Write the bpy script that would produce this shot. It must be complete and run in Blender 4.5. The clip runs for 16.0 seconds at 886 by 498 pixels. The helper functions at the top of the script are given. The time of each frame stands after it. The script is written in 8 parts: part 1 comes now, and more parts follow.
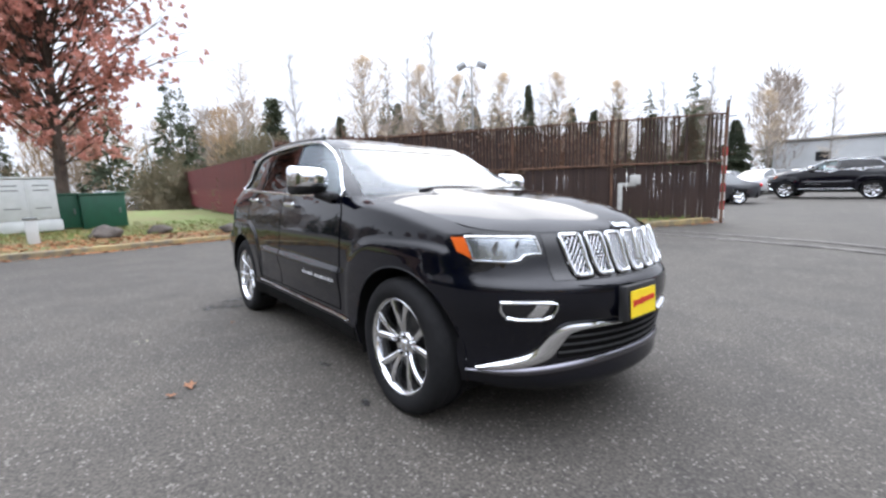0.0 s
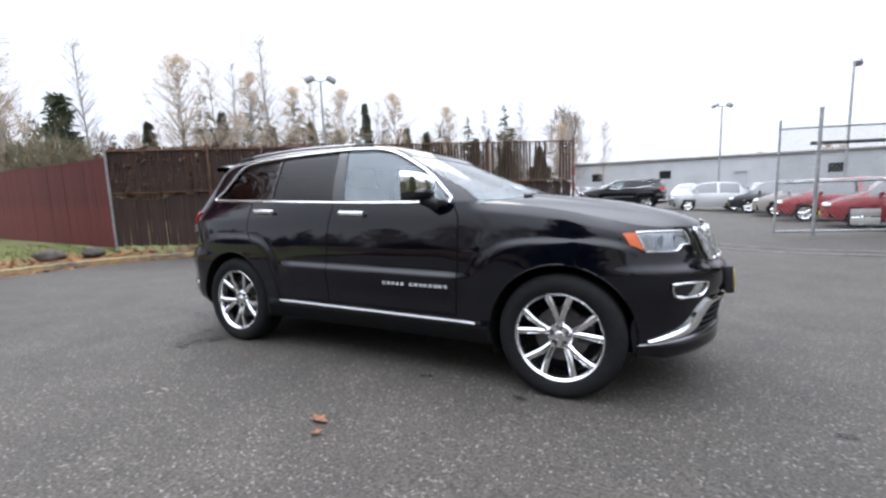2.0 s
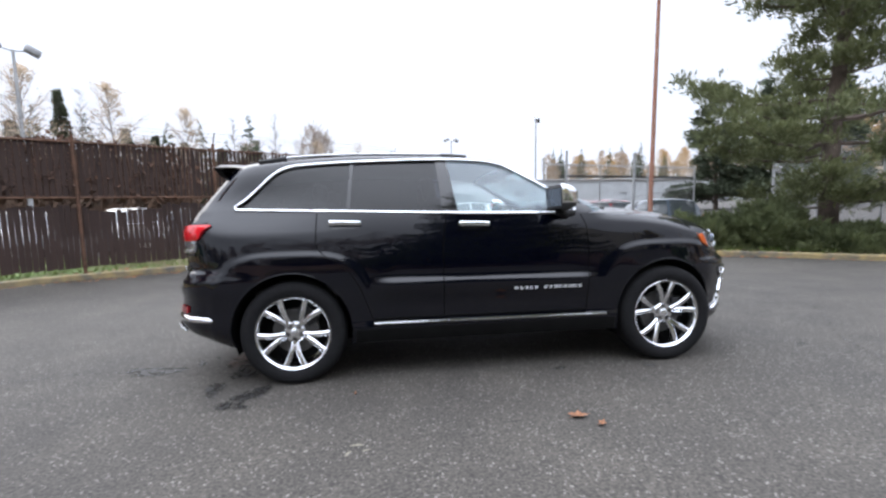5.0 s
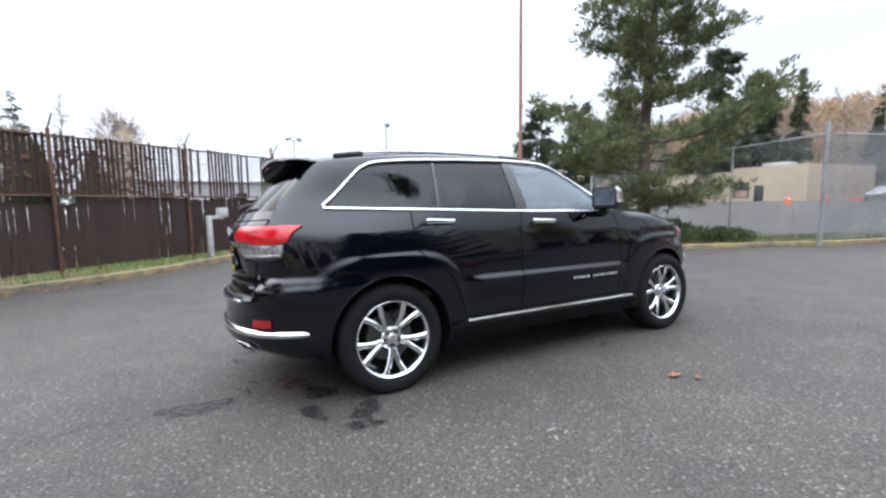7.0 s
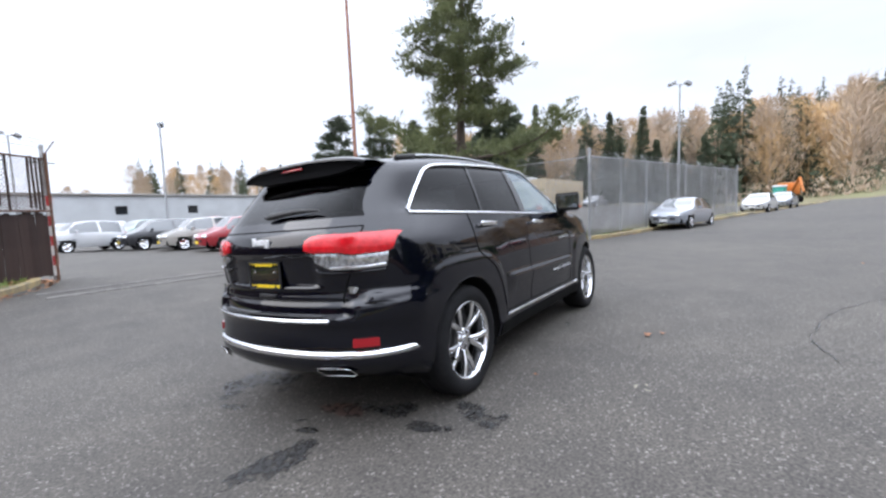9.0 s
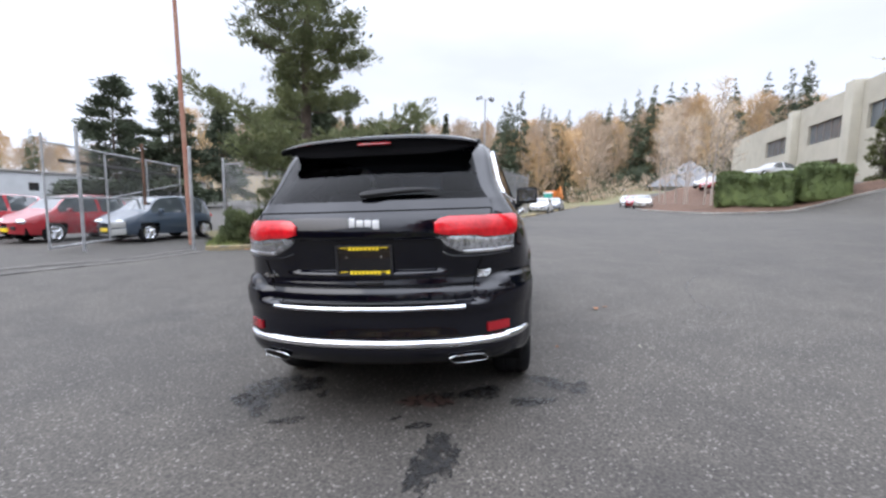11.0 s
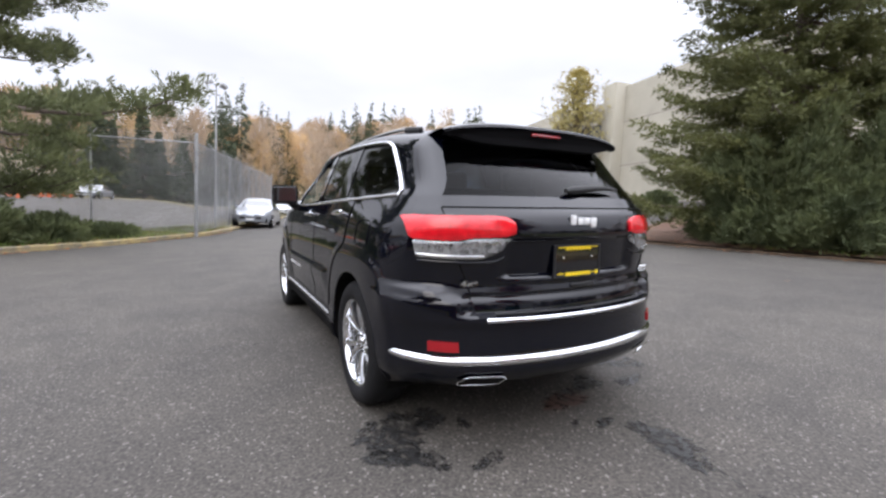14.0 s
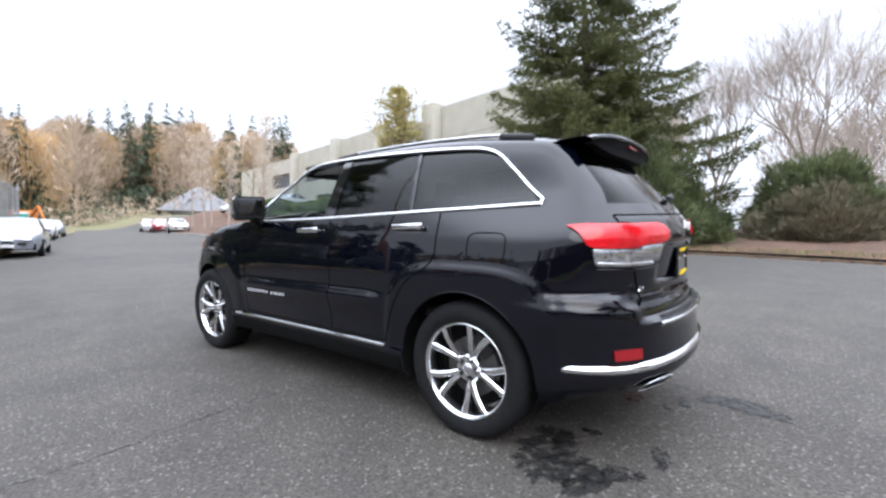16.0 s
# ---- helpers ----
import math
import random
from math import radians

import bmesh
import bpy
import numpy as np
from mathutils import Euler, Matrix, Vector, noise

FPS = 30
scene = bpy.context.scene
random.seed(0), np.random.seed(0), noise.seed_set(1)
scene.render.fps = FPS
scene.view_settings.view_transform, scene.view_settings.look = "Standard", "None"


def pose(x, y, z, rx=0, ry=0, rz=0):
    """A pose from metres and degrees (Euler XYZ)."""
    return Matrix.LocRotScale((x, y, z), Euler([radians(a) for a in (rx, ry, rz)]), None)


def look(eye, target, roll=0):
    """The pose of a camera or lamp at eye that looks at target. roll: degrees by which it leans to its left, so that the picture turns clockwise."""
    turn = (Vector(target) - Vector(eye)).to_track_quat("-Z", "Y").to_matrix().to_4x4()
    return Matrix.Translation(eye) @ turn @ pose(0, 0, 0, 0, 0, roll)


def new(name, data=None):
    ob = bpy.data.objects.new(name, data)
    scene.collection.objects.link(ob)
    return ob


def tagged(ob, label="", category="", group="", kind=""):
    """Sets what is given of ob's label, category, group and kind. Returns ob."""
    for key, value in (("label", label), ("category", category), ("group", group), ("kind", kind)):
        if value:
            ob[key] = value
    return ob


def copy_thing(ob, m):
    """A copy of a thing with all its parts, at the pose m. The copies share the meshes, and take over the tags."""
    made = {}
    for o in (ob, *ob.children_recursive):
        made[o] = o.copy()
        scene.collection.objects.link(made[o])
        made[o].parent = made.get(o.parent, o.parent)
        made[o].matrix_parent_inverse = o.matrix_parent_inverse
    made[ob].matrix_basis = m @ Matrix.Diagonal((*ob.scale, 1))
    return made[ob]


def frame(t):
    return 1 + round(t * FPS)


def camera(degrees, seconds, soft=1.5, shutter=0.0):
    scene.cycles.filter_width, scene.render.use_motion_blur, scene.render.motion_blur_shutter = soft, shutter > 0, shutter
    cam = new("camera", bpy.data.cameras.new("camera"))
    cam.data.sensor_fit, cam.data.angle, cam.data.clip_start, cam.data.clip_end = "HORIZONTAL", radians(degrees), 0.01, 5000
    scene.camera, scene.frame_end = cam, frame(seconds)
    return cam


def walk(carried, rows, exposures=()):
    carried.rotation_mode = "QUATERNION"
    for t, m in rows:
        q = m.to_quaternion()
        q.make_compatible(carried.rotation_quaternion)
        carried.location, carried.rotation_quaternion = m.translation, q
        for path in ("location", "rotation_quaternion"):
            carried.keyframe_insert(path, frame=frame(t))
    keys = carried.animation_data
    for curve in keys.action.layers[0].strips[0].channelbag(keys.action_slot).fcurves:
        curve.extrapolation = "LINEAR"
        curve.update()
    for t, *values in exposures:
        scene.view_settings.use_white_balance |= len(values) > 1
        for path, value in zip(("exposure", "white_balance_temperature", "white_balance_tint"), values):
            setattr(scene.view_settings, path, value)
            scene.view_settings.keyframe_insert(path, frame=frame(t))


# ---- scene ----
cam = camera(91.5, 16.0, soft=2.6)
PATH = [
    (0, (3.404, -2.141, 1.332), (1.872, -0.893, 1.026), -2.1),
    (0.5, (3.123, -2.506, 1.319), (1.738, -1.1, 0.994), -3.0),
    (1, (2.808, -2.873, 1.324), (1.562, -1.337, 1.025), -2.7),
    (1.5, (2.445, -3.18, 1.31), (1.324, -1.549, 1.019), -2.5),
    (2, (2.036, -3.435, 1.329), (1.106, -1.683, 1.071), -2.0),
    (2.5, (1.624, -3.655, 1.349), (0.895, -1.812, 1.08), -3.0),
    (3, (1.177, -3.805, 1.353), (0.63, -1.896, 1.112), -3.3),
    (3.5, (0.71, -3.952, 1.341), (0.361, -1.997, 1.102), -3.7),
    (4, (0.245, -4.05, 1.336), (0.084, -2.067, 1.127), -2.8),
    (4.5, (-0.227, -4.102, 1.35), (-0.2, -2.113, 1.137), -1.8),
    (7, (-2.529, -3.62, 1.346), (-1.587, -1.868, 1.139), -0.8),
    (7.5, (-2.955, -3.39, 1.342), (-1.857, -1.737, 1.093), -1.1),
    (8, (-3.32, -3.1, 1.336), (-2.048, -1.576, 1.093), -1.5),
    (8.5, (-3.685, -2.78, 1.334), (-2.203, -1.453, 1.131), -1.9),
    (11, (-4.684, -0.729, 1.287), (-2.716, -0.448, 1.071), 0.7),
    (11.5, (-4.71, -0.31, 1.244), (-2.724, -0.238, 1.019), 1.3),
    (12, (-4.674, 0.116, 1.23), (-2.689, 0.015, 1.009), 2.0),
    (12.5, (-4.591, 0.546, 1.219), (-2.641, 0.169, 0.989), 3.1),
    (13, (-4.409, 0.945, 1.206), (-2.507, 0.359, 1.008), 2.6),
    (13.5, (-4.239, 1.357, 1.184), (-2.414, 0.561, 0.997), 2.8),
    (14, (-4.034, 1.734, 1.161), (-2.28, 0.786, 1.004), 2.8),
    (14.5, (-3.772, 2.068, 1.149), (-2.096, 0.992, 0.969), 3.7),
    (15, (-3.487, 2.419, 1.146), (-1.956, 1.146, 0.966), 1.4),
    (15.5, (-3.15, 2.679, 1.127), (-1.765, 1.239, 1.037), 0.1),
    (16, (-2.789, 2.901, 1.107), (-1.587, 1.305, 1.032), 0.5),
]
walk(cam, [(t, look(eye, target, roll)) for t, eye, target, roll in PATH], ((0, -0.03, 6750, 11), (3.5, -0.28, 6700, 11), (7, -0.05, 6580, 11), (11, -0.12, 6600, 12), (12.5, -0.20, 6950, 14), (14.2, -0.09, 6900, 14), (15.2, -0.02, 6650, 12), (16, 0.1, 6550, 11)))
SKY_WHITE = 25.5

# ---- world and light ----
world = bpy.data.worlds.new("overcast_sky")
scene.world = world
world.use_nodes = True
wn, wl = world.node_tree.nodes, world.node_tree.links
wn.clear()
w_out = wn.new("ShaderNodeOutputWorld")
w_bg = wn.new("ShaderNodeBackground")
w_sky = wn.new("ShaderNodeTexSky")
w_sky.sky_type, w_sky.sun_disc = "NISHITA", False
SUN_FROM = (-11.0, 14.0, 12.0)
w_sky.sun_elevation, w_sky.sun_rotation = radians(34), math.atan2(-11.0, 14.0)
w_sky.air_density, w_sky.dust_density = 1.0, 2.5
w_co = wn.new("ShaderNodeTexCoord")
w_map = wn.new("ShaderNodeMapping")
w_map.inputs["Scale"].default_value = (1.0, 1.0, 3.2)
w_no = wn.new("ShaderNodeTexNoise")
w_no.inputs["Scale"].default_value, w_no.inputs["Detail"].default_value = 1.7, 6
w_ramp = wn.new("ShaderNodeValToRGB")
w_ramp.color_ramp.elements[0].position, w_ramp.color_ramp.elements[0].color = 0.32, (0.86, 0.86, 0.86, 1)
w_ramp.color_ramp.elements[1].position, w_ramp.color_ramp.elements[1].color = 0.54, (1, 1, 1, 1)
w_cloud = wn.new("ShaderNodeMixRGB")
w_cloud.inputs["Color2"].default_value = (SKY_WHITE * 0.90, SKY_WHITE * 0.98, SKY_WHITE * 1.14, 1)
wl.new(w_co.outputs["Generated"], w_map.inputs["Vector"])
wl.new(w_map.outputs["Vector"], w_no.inputs["Vector"])
wl.new(w_no.outputs["Fac"], w_ramp.inputs["Fac"])
wl.new(w_ramp.outputs["Color"], w_cloud.inputs["Fac"])
wl.new(w_sky.outputs["Color"], w_cloud.inputs["Color1"])
# the veiled sun stands behind the slat fence: the cloud is brightest there and overhead, dimmest opposite
w_dot, w_side, w_mul = wn.new("ShaderNodeVectorMath"), wn.new("ShaderNodeMapRange"), wn.new("ShaderNodeVectorMath")
w_dot.operation, w_mul.operation = "DOT_PRODUCT", "SCALE"
w_dot.inputs[1].default_value = Vector(SUN_FROM).normalized()
w_side.interpolation_type = "SMOOTHSTEP"
for key, value in (("From Min", -0.75), ("From Max", 0.95), ("To Min", 1.02), ("To Max", 1.16)):
    w_side.inputs[key].default_value = value
# an overcast sky is several times brighter overhead than along the horizon
w_sep, w_high, w_both = wn.new("ShaderNodeSeparateXYZ"), wn.new("ShaderNodeMapRange"), wn.new("ShaderNodeMath")
w_high.interpolation_type, w_both.operation = "SMOOTHSTEP", "MULTIPLY"
for key, value in (("From Min", 0.30), ("From Max", 0.88), ("To Min", 0.375), ("To Max", 1.50)):
    w_high.inputs[key].default_value = value
wl.new(w_co.outputs["Generated"], w_sep.inputs[0])
wl.new(w_sep.outputs["Z"], w_high.inputs["Value"])
wl.new(w_side.outputs["Result"], w_both.inputs[0])
wl.new(w_high.outputs["Result"], w_both.inputs[1])
wl.new(w_co.outputs["Generated"], w_dot.inputs[0])
wl.new(w_dot.outputs["Value"], w_side.inputs["Value"])
wl.new(w_cloud.outputs["Color"], w_mul.inputs[0])
wl.new(w_both.outputs[0], w_mul.inputs["Scale"])
wl.new(w_mul.outputs["Vector"], w_bg.inputs["Color"])
w_bg.inputs["Strength"].default_value = 0.12
wl.new(w_bg.outputs["Background"], w_out.inputs["Surface"])

sun = new("sun", bpy.data.lights.new("sun", "SUN"))
sun.data.energy, sun.data.angle, sun.data.color = 0.9, radians(40), (1.0, 0.98, 0.95)
sun.matrix_world = look(SUN_FROM, (0, 0, 0))


# ---- materials ----
def mat(name, color, rough=0.6, metal=0.0, vary=0.0, scale=8.0, tint=None, bump=0.0, bump_scale=None, coat=0.0, island=0.0, spec=None, coat_ior=1.5, transmission=0.0, ior=None):
    """A principled material whose colour wanders between two tones, with fine relief."""
    m = bpy.data.materials.new(name)
    m.use_nodes = True
    nt = m.node_tree
    b = nt.nodes["Principled BSDF"]
    b.inputs["Base Color"].default_value = (*color, 1)
    b.inputs["Roughness"].default_value, b.inputs["Metallic"].default_value = rough, metal
    b.inputs["Coat Weight"].default_value, b.inputs["Coat Roughness"].default_value = coat, 0.02
    b.inputs["Coat IOR"].default_value = coat_ior
    b.inputs["Transmission Weight"].default_value = transmission
    if spec is not None:
        b.inputs["Specular IOR Level"].default_value = spec
    if ior:
        b.inputs["IOR"].default_value = ior
    co = None
    if vary or bump:
        co = nt.nodes.new("ShaderNodeTexCoord")
    if vary:
        n1, n2 = nt.nodes.new("ShaderNodeTexNoise"), nt.nodes.new("ShaderNodeTexNoise")
        n1.inputs["Scale"].default_value, n1.inputs["Detail"].default_value = scale, 8
        n2.inputs["Scale"].default_value, n2.inputs["Detail"].default_value = scale * 0.13, 4
        add = nt.nodes.new("ShaderNodeMath")
        add.operation = "ADD"
        for n in (n1, n2):
            nt.links.new(co.outputs["Object"], n.inputs["Vector"])
        nt.links.new(n1.outputs["Fac"], add.inputs[0])
        nt.links.new(n2.outputs["Fac"], add.inputs[1])
        last = add.outputs[0]
        if island:
            info = nt.nodes.new("ShaderNodeObjectInfo")
            mul = nt.nodes.new("ShaderNodeMath")
            mul.operation = "MULTIPLY_ADD"
            nt.links.new(info.outputs["Random"], mul.inputs[0])
            mul.inputs[1].default_value = island
            nt.links.new(last, mul.inputs[2])
            last = mul.outputs[0]
        ramp = nt.nodes.new("ShaderNodeValToRGB")
        dark = tint or tuple(c * (1 - vary) for c in color)
        ramp.color_ramp.elements[0].position, ramp.color_ramp.elements[0].color = 0.38, (*dark, 1)
        ramp.color_ramp.elements[1].position, ramp.color_ramp.elements[1].color = 0.64, (*[min(1, c * (1 + 0.4 * vary)) for c in color], 1)
        half_ = nt.nodes.new("ShaderNodeMath")
        half_.operation = "MULTIPLY"
        half_.inputs[1].default_value = 0.5
        nt.links.new(last, half_.inputs[0])
        nt.links.new(half_.outputs[0], ramp.inputs["Fac"])
        nt.links.new(ramp.outputs["Color"], b.inputs["Base Color"])
    if bump:
        nb = nt.nodes.new("ShaderNodeTexNoise")
        nb.inputs["Scale"].default_value, nb.inputs["Detail"].default_value = bump_scale or scale * 4, 5
        nt.links.new(co.outputs["Object"], nb.inputs["Vector"])
        bp = nt.nodes.new("ShaderNodeBump")
        bp.inputs["Strength"].default_value, bp.inputs["Distance"].default_value = bump, 0.01
        nt.links.new(nb.outputs["Fac"], bp.inputs["Height"])
        nt.links.new(bp.outputs["Normal"], b.inputs["Normal"])
    return m


PAINT = mat("black_car_paint", (0.0009, 0.0013, 0.0042), 0.24, 0.0, coat=1.0, spec=0.0, coat_ior=1.52)
GAP = mat("panel_gap", (0.003, 0.003, 0.003), 0.9, spec=0.1)
CHROME = mat("chrome", (0.92, 0.93, 0.95), 0.09, 1.0)
SILVER = mat("silver_letter", (0.78, 0.79, 0.80), 0.35, 0.25)
CHROME_S = mat("satin_chrome", (0.85, 0.86, 0.88), 0.25, 1.0)
ALLOY = mat("polished_alloy", (0.92, 0.93, 0.95), 0.17, 1.0, vary=0.1, scale=20)
RUBBER = mat("tyre_rubber", (0.011, 0.011, 0.012), 0.85, vary=0.3, scale=30, bump=0.15, bump_scale=90, spec=0.2)
PLASTIC = mat("black_plastic", (0.012, 0.012, 0.013), 0.55, vary=0.2, scale=60, bump=0.05)
GLOSSBLK = mat("gloss_black", (0.006, 0.006, 0.007), 0.06, coat=0.5)
DARK = mat("underbody_dark", (0.006, 0.006, 0.006), 0.9, vary=0.3, scale=9, spec=0.1)
DISC = mat("brake_disc", (0.10, 0.097, 0.095), 0.55, 0.8, vary=0.3, scale=30)
AMBER = mat("amber_lens", (0.62, 0.11, 0.018), 0.12, coat=1.0)
REDLENS = mat("red_lens", (0.66, 0.010, 0.018), 0.14, coat=0.5, vary=0.35, scale=26)
REDDARK = mat("red_reflector", (0.27, 0.005, 0.010), 0.15, coat=0.5)
CLEARLENS = mat("clear_lens_silver", (0.52, 0.53, 0.55), 0.13, 0.7, vary=0.75, scale=38, coat=1.0)
LAMPIN = mat("headlamp_bowl", (0.42, 0.44, 0.47), 0.2, 0.85, vary=0.5, scale=30, coat=1.0)
SEATM = mat("tan_leather", (0.30, 0.27, 0.23), 0.55, vary=0.15, scale=30)
DASH = mat("dash_plastic", (0.035, 0.034, 0.034), 0.6, vary=0.15, scale=50)
YELLOW = mat("plate_yellow", (0.85, 0.62, 0.02), 0.45, vary=0.05, scale=20)
REDTXT = mat("red_print", (0.55, 0.03, 0.02), 0.5)
WHITE_P = mat("white_print", (0.75, 0.75, 0.75), 0.4)


def leafy(m, share):
    """Lets light through thin leaves."""
    nt = m.node_tree
    b, o = nt.nodes["Principled BSDF"], nt.nodes["Material Output"]
    tr, mx = nt.nodes.new("ShaderNodeBsdfTranslucent"), nt.nodes.new("ShaderNodeMixShader")
    mx.inputs[0].default_value = share
    tr.inputs["Color"].default_value = b.inputs["Base Color"].default_value
    if b.inputs["Base Color"].links:
        nt.links.new(b.inputs["Base Color"].links[0].from_socket, tr.inputs["Color"])
    nt.links.new(b.outputs[0], mx.inputs[1])
    nt.links.new(tr.outputs[0], mx.inputs[2])
    nt.links.new(mx.outputs[0], o.inputs["Surface"])
    return m


def glass(name, tint, rough=0.0, ior=1.6, sky_sheen=0.0):
    """A thin pane: clear straight through in its tint, with a mirror-like gloss on top, and a pale diffuse share that
    paints in sky brightness.
    """
    m = bpy.data.materials.new(name)
    m.use_nodes = True
    nt = m.node_tree
    nt.nodes.clear()
    out = nt.nodes.new("ShaderNodeOutputMaterial")
    tr, gl, mix, fr = (nt.nodes.new("ShaderNode" + k) for k in ("BsdfTransparent", "BsdfGlossy", "MixShader", "LayerWeight"))
    tr.inputs["Color"].default_value = (*tint, 1)
    gl.inputs["Roughness"].default_value = rough
    fr.inputs["Blend"].default_value = 0.5
    head_on = ((ior - 1) / (ior + 1)) ** 2
    po, ma = nt.nodes.new("ShaderNodeMath"), nt.nodes.new("ShaderNodeMath")
    po.operation, ma.operation = "POWER", "MULTIPLY_ADD"
    po.inputs[1].default_value = 5.0
    ma.inputs[1].default_value, ma.inputs[2].default_value = 1 - head_on, head_on
    nt.links.new(fr.outputs["Facing"], po.inputs[0])
    nt.links.new(po.outputs[0], ma.inputs[0])
    nt.links.new(ma.outputs[0], mix.inputs[0])
    nt.links.new(tr.outputs[0], mix.inputs[1])
    nt.links.new(gl.outputs[0], mix.inputs[2])
    last = mix
    # bluish diffuse colour mixed in as painted sky reflection
    if sky_sheen:
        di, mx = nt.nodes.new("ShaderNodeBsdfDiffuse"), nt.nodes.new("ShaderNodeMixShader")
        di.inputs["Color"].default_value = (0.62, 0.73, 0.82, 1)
        mx.inputs[0].default_value = sky_sheen
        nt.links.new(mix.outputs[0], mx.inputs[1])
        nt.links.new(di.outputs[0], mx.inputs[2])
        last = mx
    nt.links.new(last.outputs[0], out.inputs["Surface"])
    return m


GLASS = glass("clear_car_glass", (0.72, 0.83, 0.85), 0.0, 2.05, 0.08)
REARGLASS = glass("tinted_rear_glass", (0.045, 0.052, 0.070), 0.0, 1.24)
PRIVACY = glass("privacy_glass", (0.045, 0.052, 0.070), 0.0, 1.56)
# the right front pane carries more of the painted-in sky brightness
SHEENED = glass("sheened_door_glass", (0.70, 0.83, 0.82), 0.0, 1.70, 0.20)
LENS = glass("lamp_lens", (0.9, 0.92, 0.93))


# ---- mesh helpers ----
def mesh_of(name, bm, smooth=True, angle=None):
    me = bpy.data.meshes.new(name)
    bmesh.ops.recalc_face_normals(bm, faces=bm.faces[:])
    bm.to_mesh(me)
    bm.free()
    if smooth:
        me.polygons.foreach_set("use_smooth", [True] * len(me.polygons))
        if angle:
            me.set_sharp_from_angle(angle=radians(angle))
    return me


def part(name, bm, material, parent=None, label="", smooth=True, angle=35):
    """Links a bmesh as one mesh object, under a thing if given."""
    ob = new(name, mesh_of(name, bm, smooth, angle))
    for m in material if isinstance(material, (list, tuple)) else (material,):
        ob.data.materials.append(m)
    if parent is not None:
        ob.parent = parent
    if label:
        ob["label"] = label
    return ob


def empty(name, m, label, category, group="", kind=""):
    ob = new(name)
    ob.empty_display_size = 0.2
    ob.matrix_world = m
    return tagged(ob, label, category, group, kind)


def box(bm, size, m=Matrix(), bevel=0.0, seg=2):
    """A box of that size about m's origin, its edges rounded."""
    r = bmesh.ops.create_cube(bm, size=1.0, matrix=m @ Matrix.Diagonal((*size, 1)))
    if bevel:
        vs = set(r["verts"])
        es = [e for e in bm.edges if e.verts[0] in vs and e.verts[1] in vs]
        bmesh.ops.bevel(bm, geom=es, offset=bevel, segments=seg, profile=0.5, affect="EDGES")
    return bm


def rod(bm, a, b, r0, r1=None, n=10, caps=True):
    """A round bar from a to b, tapering from r0 to r1."""
    a, b = Vector(a), Vector(b)
    d = b - a
    turn = d.to_track_quat("Z", "Y").to_matrix().to_4x4()
    bmesh.ops.create_cone(bm, cap_ends=caps, segments=n, radius1=r0, radius2=r0 if r1 is None else r1, depth=d.length, matrix=Matrix.Translation((a + b) / 2) @ turn)
    return bm


def lathe(bm, profile, n=48, m=Matrix(), closed=False):
    """Turns a profile of (radius, height) about m's z axis."""
    rings = []
    for k in range(n):
        c, s = math.cos(2 * math.pi * k / n), math.sin(2 * math.pi * k / n)
        rings.append([bm.verts.new(m @ Vector((r * c, r * s, z))) for r, z in profile])
    for k in range(n):
        a, b = rings[k], rings[(k + 1) % n]
        for i in range(len(profile) - (0 if closed else 1)):
            j = (i + 1) % len(profile)
            bm.faces.new((a[i], b[i], b[j], a[j]))
    return bm


def tube(bm, points, r, n=8, closed=False, flat=1.0, up=None):
    """A round (or flattened) bar swept along points."""
    pts = [Vector(p) for p in points]
    rings = []
    for i, p in enumerate(pts):
        a = pts[i - 1] if i or closed else p
        b = pts[(i + 1) % len(pts)] if i + 1 < len(pts) or closed else p
        t = (b - a).normalized()
        side = t.cross(Vector(up or (0, 0, 1)))
        if side.length < 1e-4:
            side = t.cross(Vector((0, 1, 0)))
        side.normalize()
        nor = side.cross(t).normalized()
        rings.append([bm.verts.new(p + side * (r * flat * math.cos(2 * math.pi * k / n)) + nor * (r * math.sin(2 * math.pi * k / n))) for k in range(n)])
    for i in range(len(rings) - (0 if closed else 1)):
        a, b = rings[i], rings[(i + 1) % len(rings)]
        for k in range(n):
            bm.faces.new((a[k], a[(k + 1) % n], b[(k + 1) % n], b[k]))
    if not closed:
        bm.faces.new(rings[0][::-1])
        bm.faces.new(rings[-1])
    return bm


def sheet(bm, fn, nu, nv, thick=0.0):
    """A grid of fn(u, v, off) for u, v from 0 to 1; with thick, its rim is folded inwards by that much."""
    vs = [[bm.verts.new(fn(i / nu, j / nv, 0.0)) for j in range(nv + 1)] for i in range(nu + 1)]
    for i in range(nu):
        for j in range(nv):
            bm.faces.new((vs[i][j], vs[i + 1][j], vs[i + 1][j + 1], vs[i][j + 1]))
    if thick:
        rim = [(i, 0) for i in range(nu + 1)] + [(nu, j) for j in range(1, nv + 1)] + [(i, nv) for i in range(nu - 1, -1, -1)] + [(0, j) for j in range(nv - 1, 0, -1)]
        low = [bm.verts.new(fn(i / nu, j / nv, -thick)) for i, j in rim]
        for k in range(len(rim)):
            (i, j), (i2, j2) = rim[k], rim[(k + 1) % len(rim)]
            bm.faces.new((vs[i][j], low[k], low[(k + 1) % len(rim)], vs[i2][j2]))
    return bm


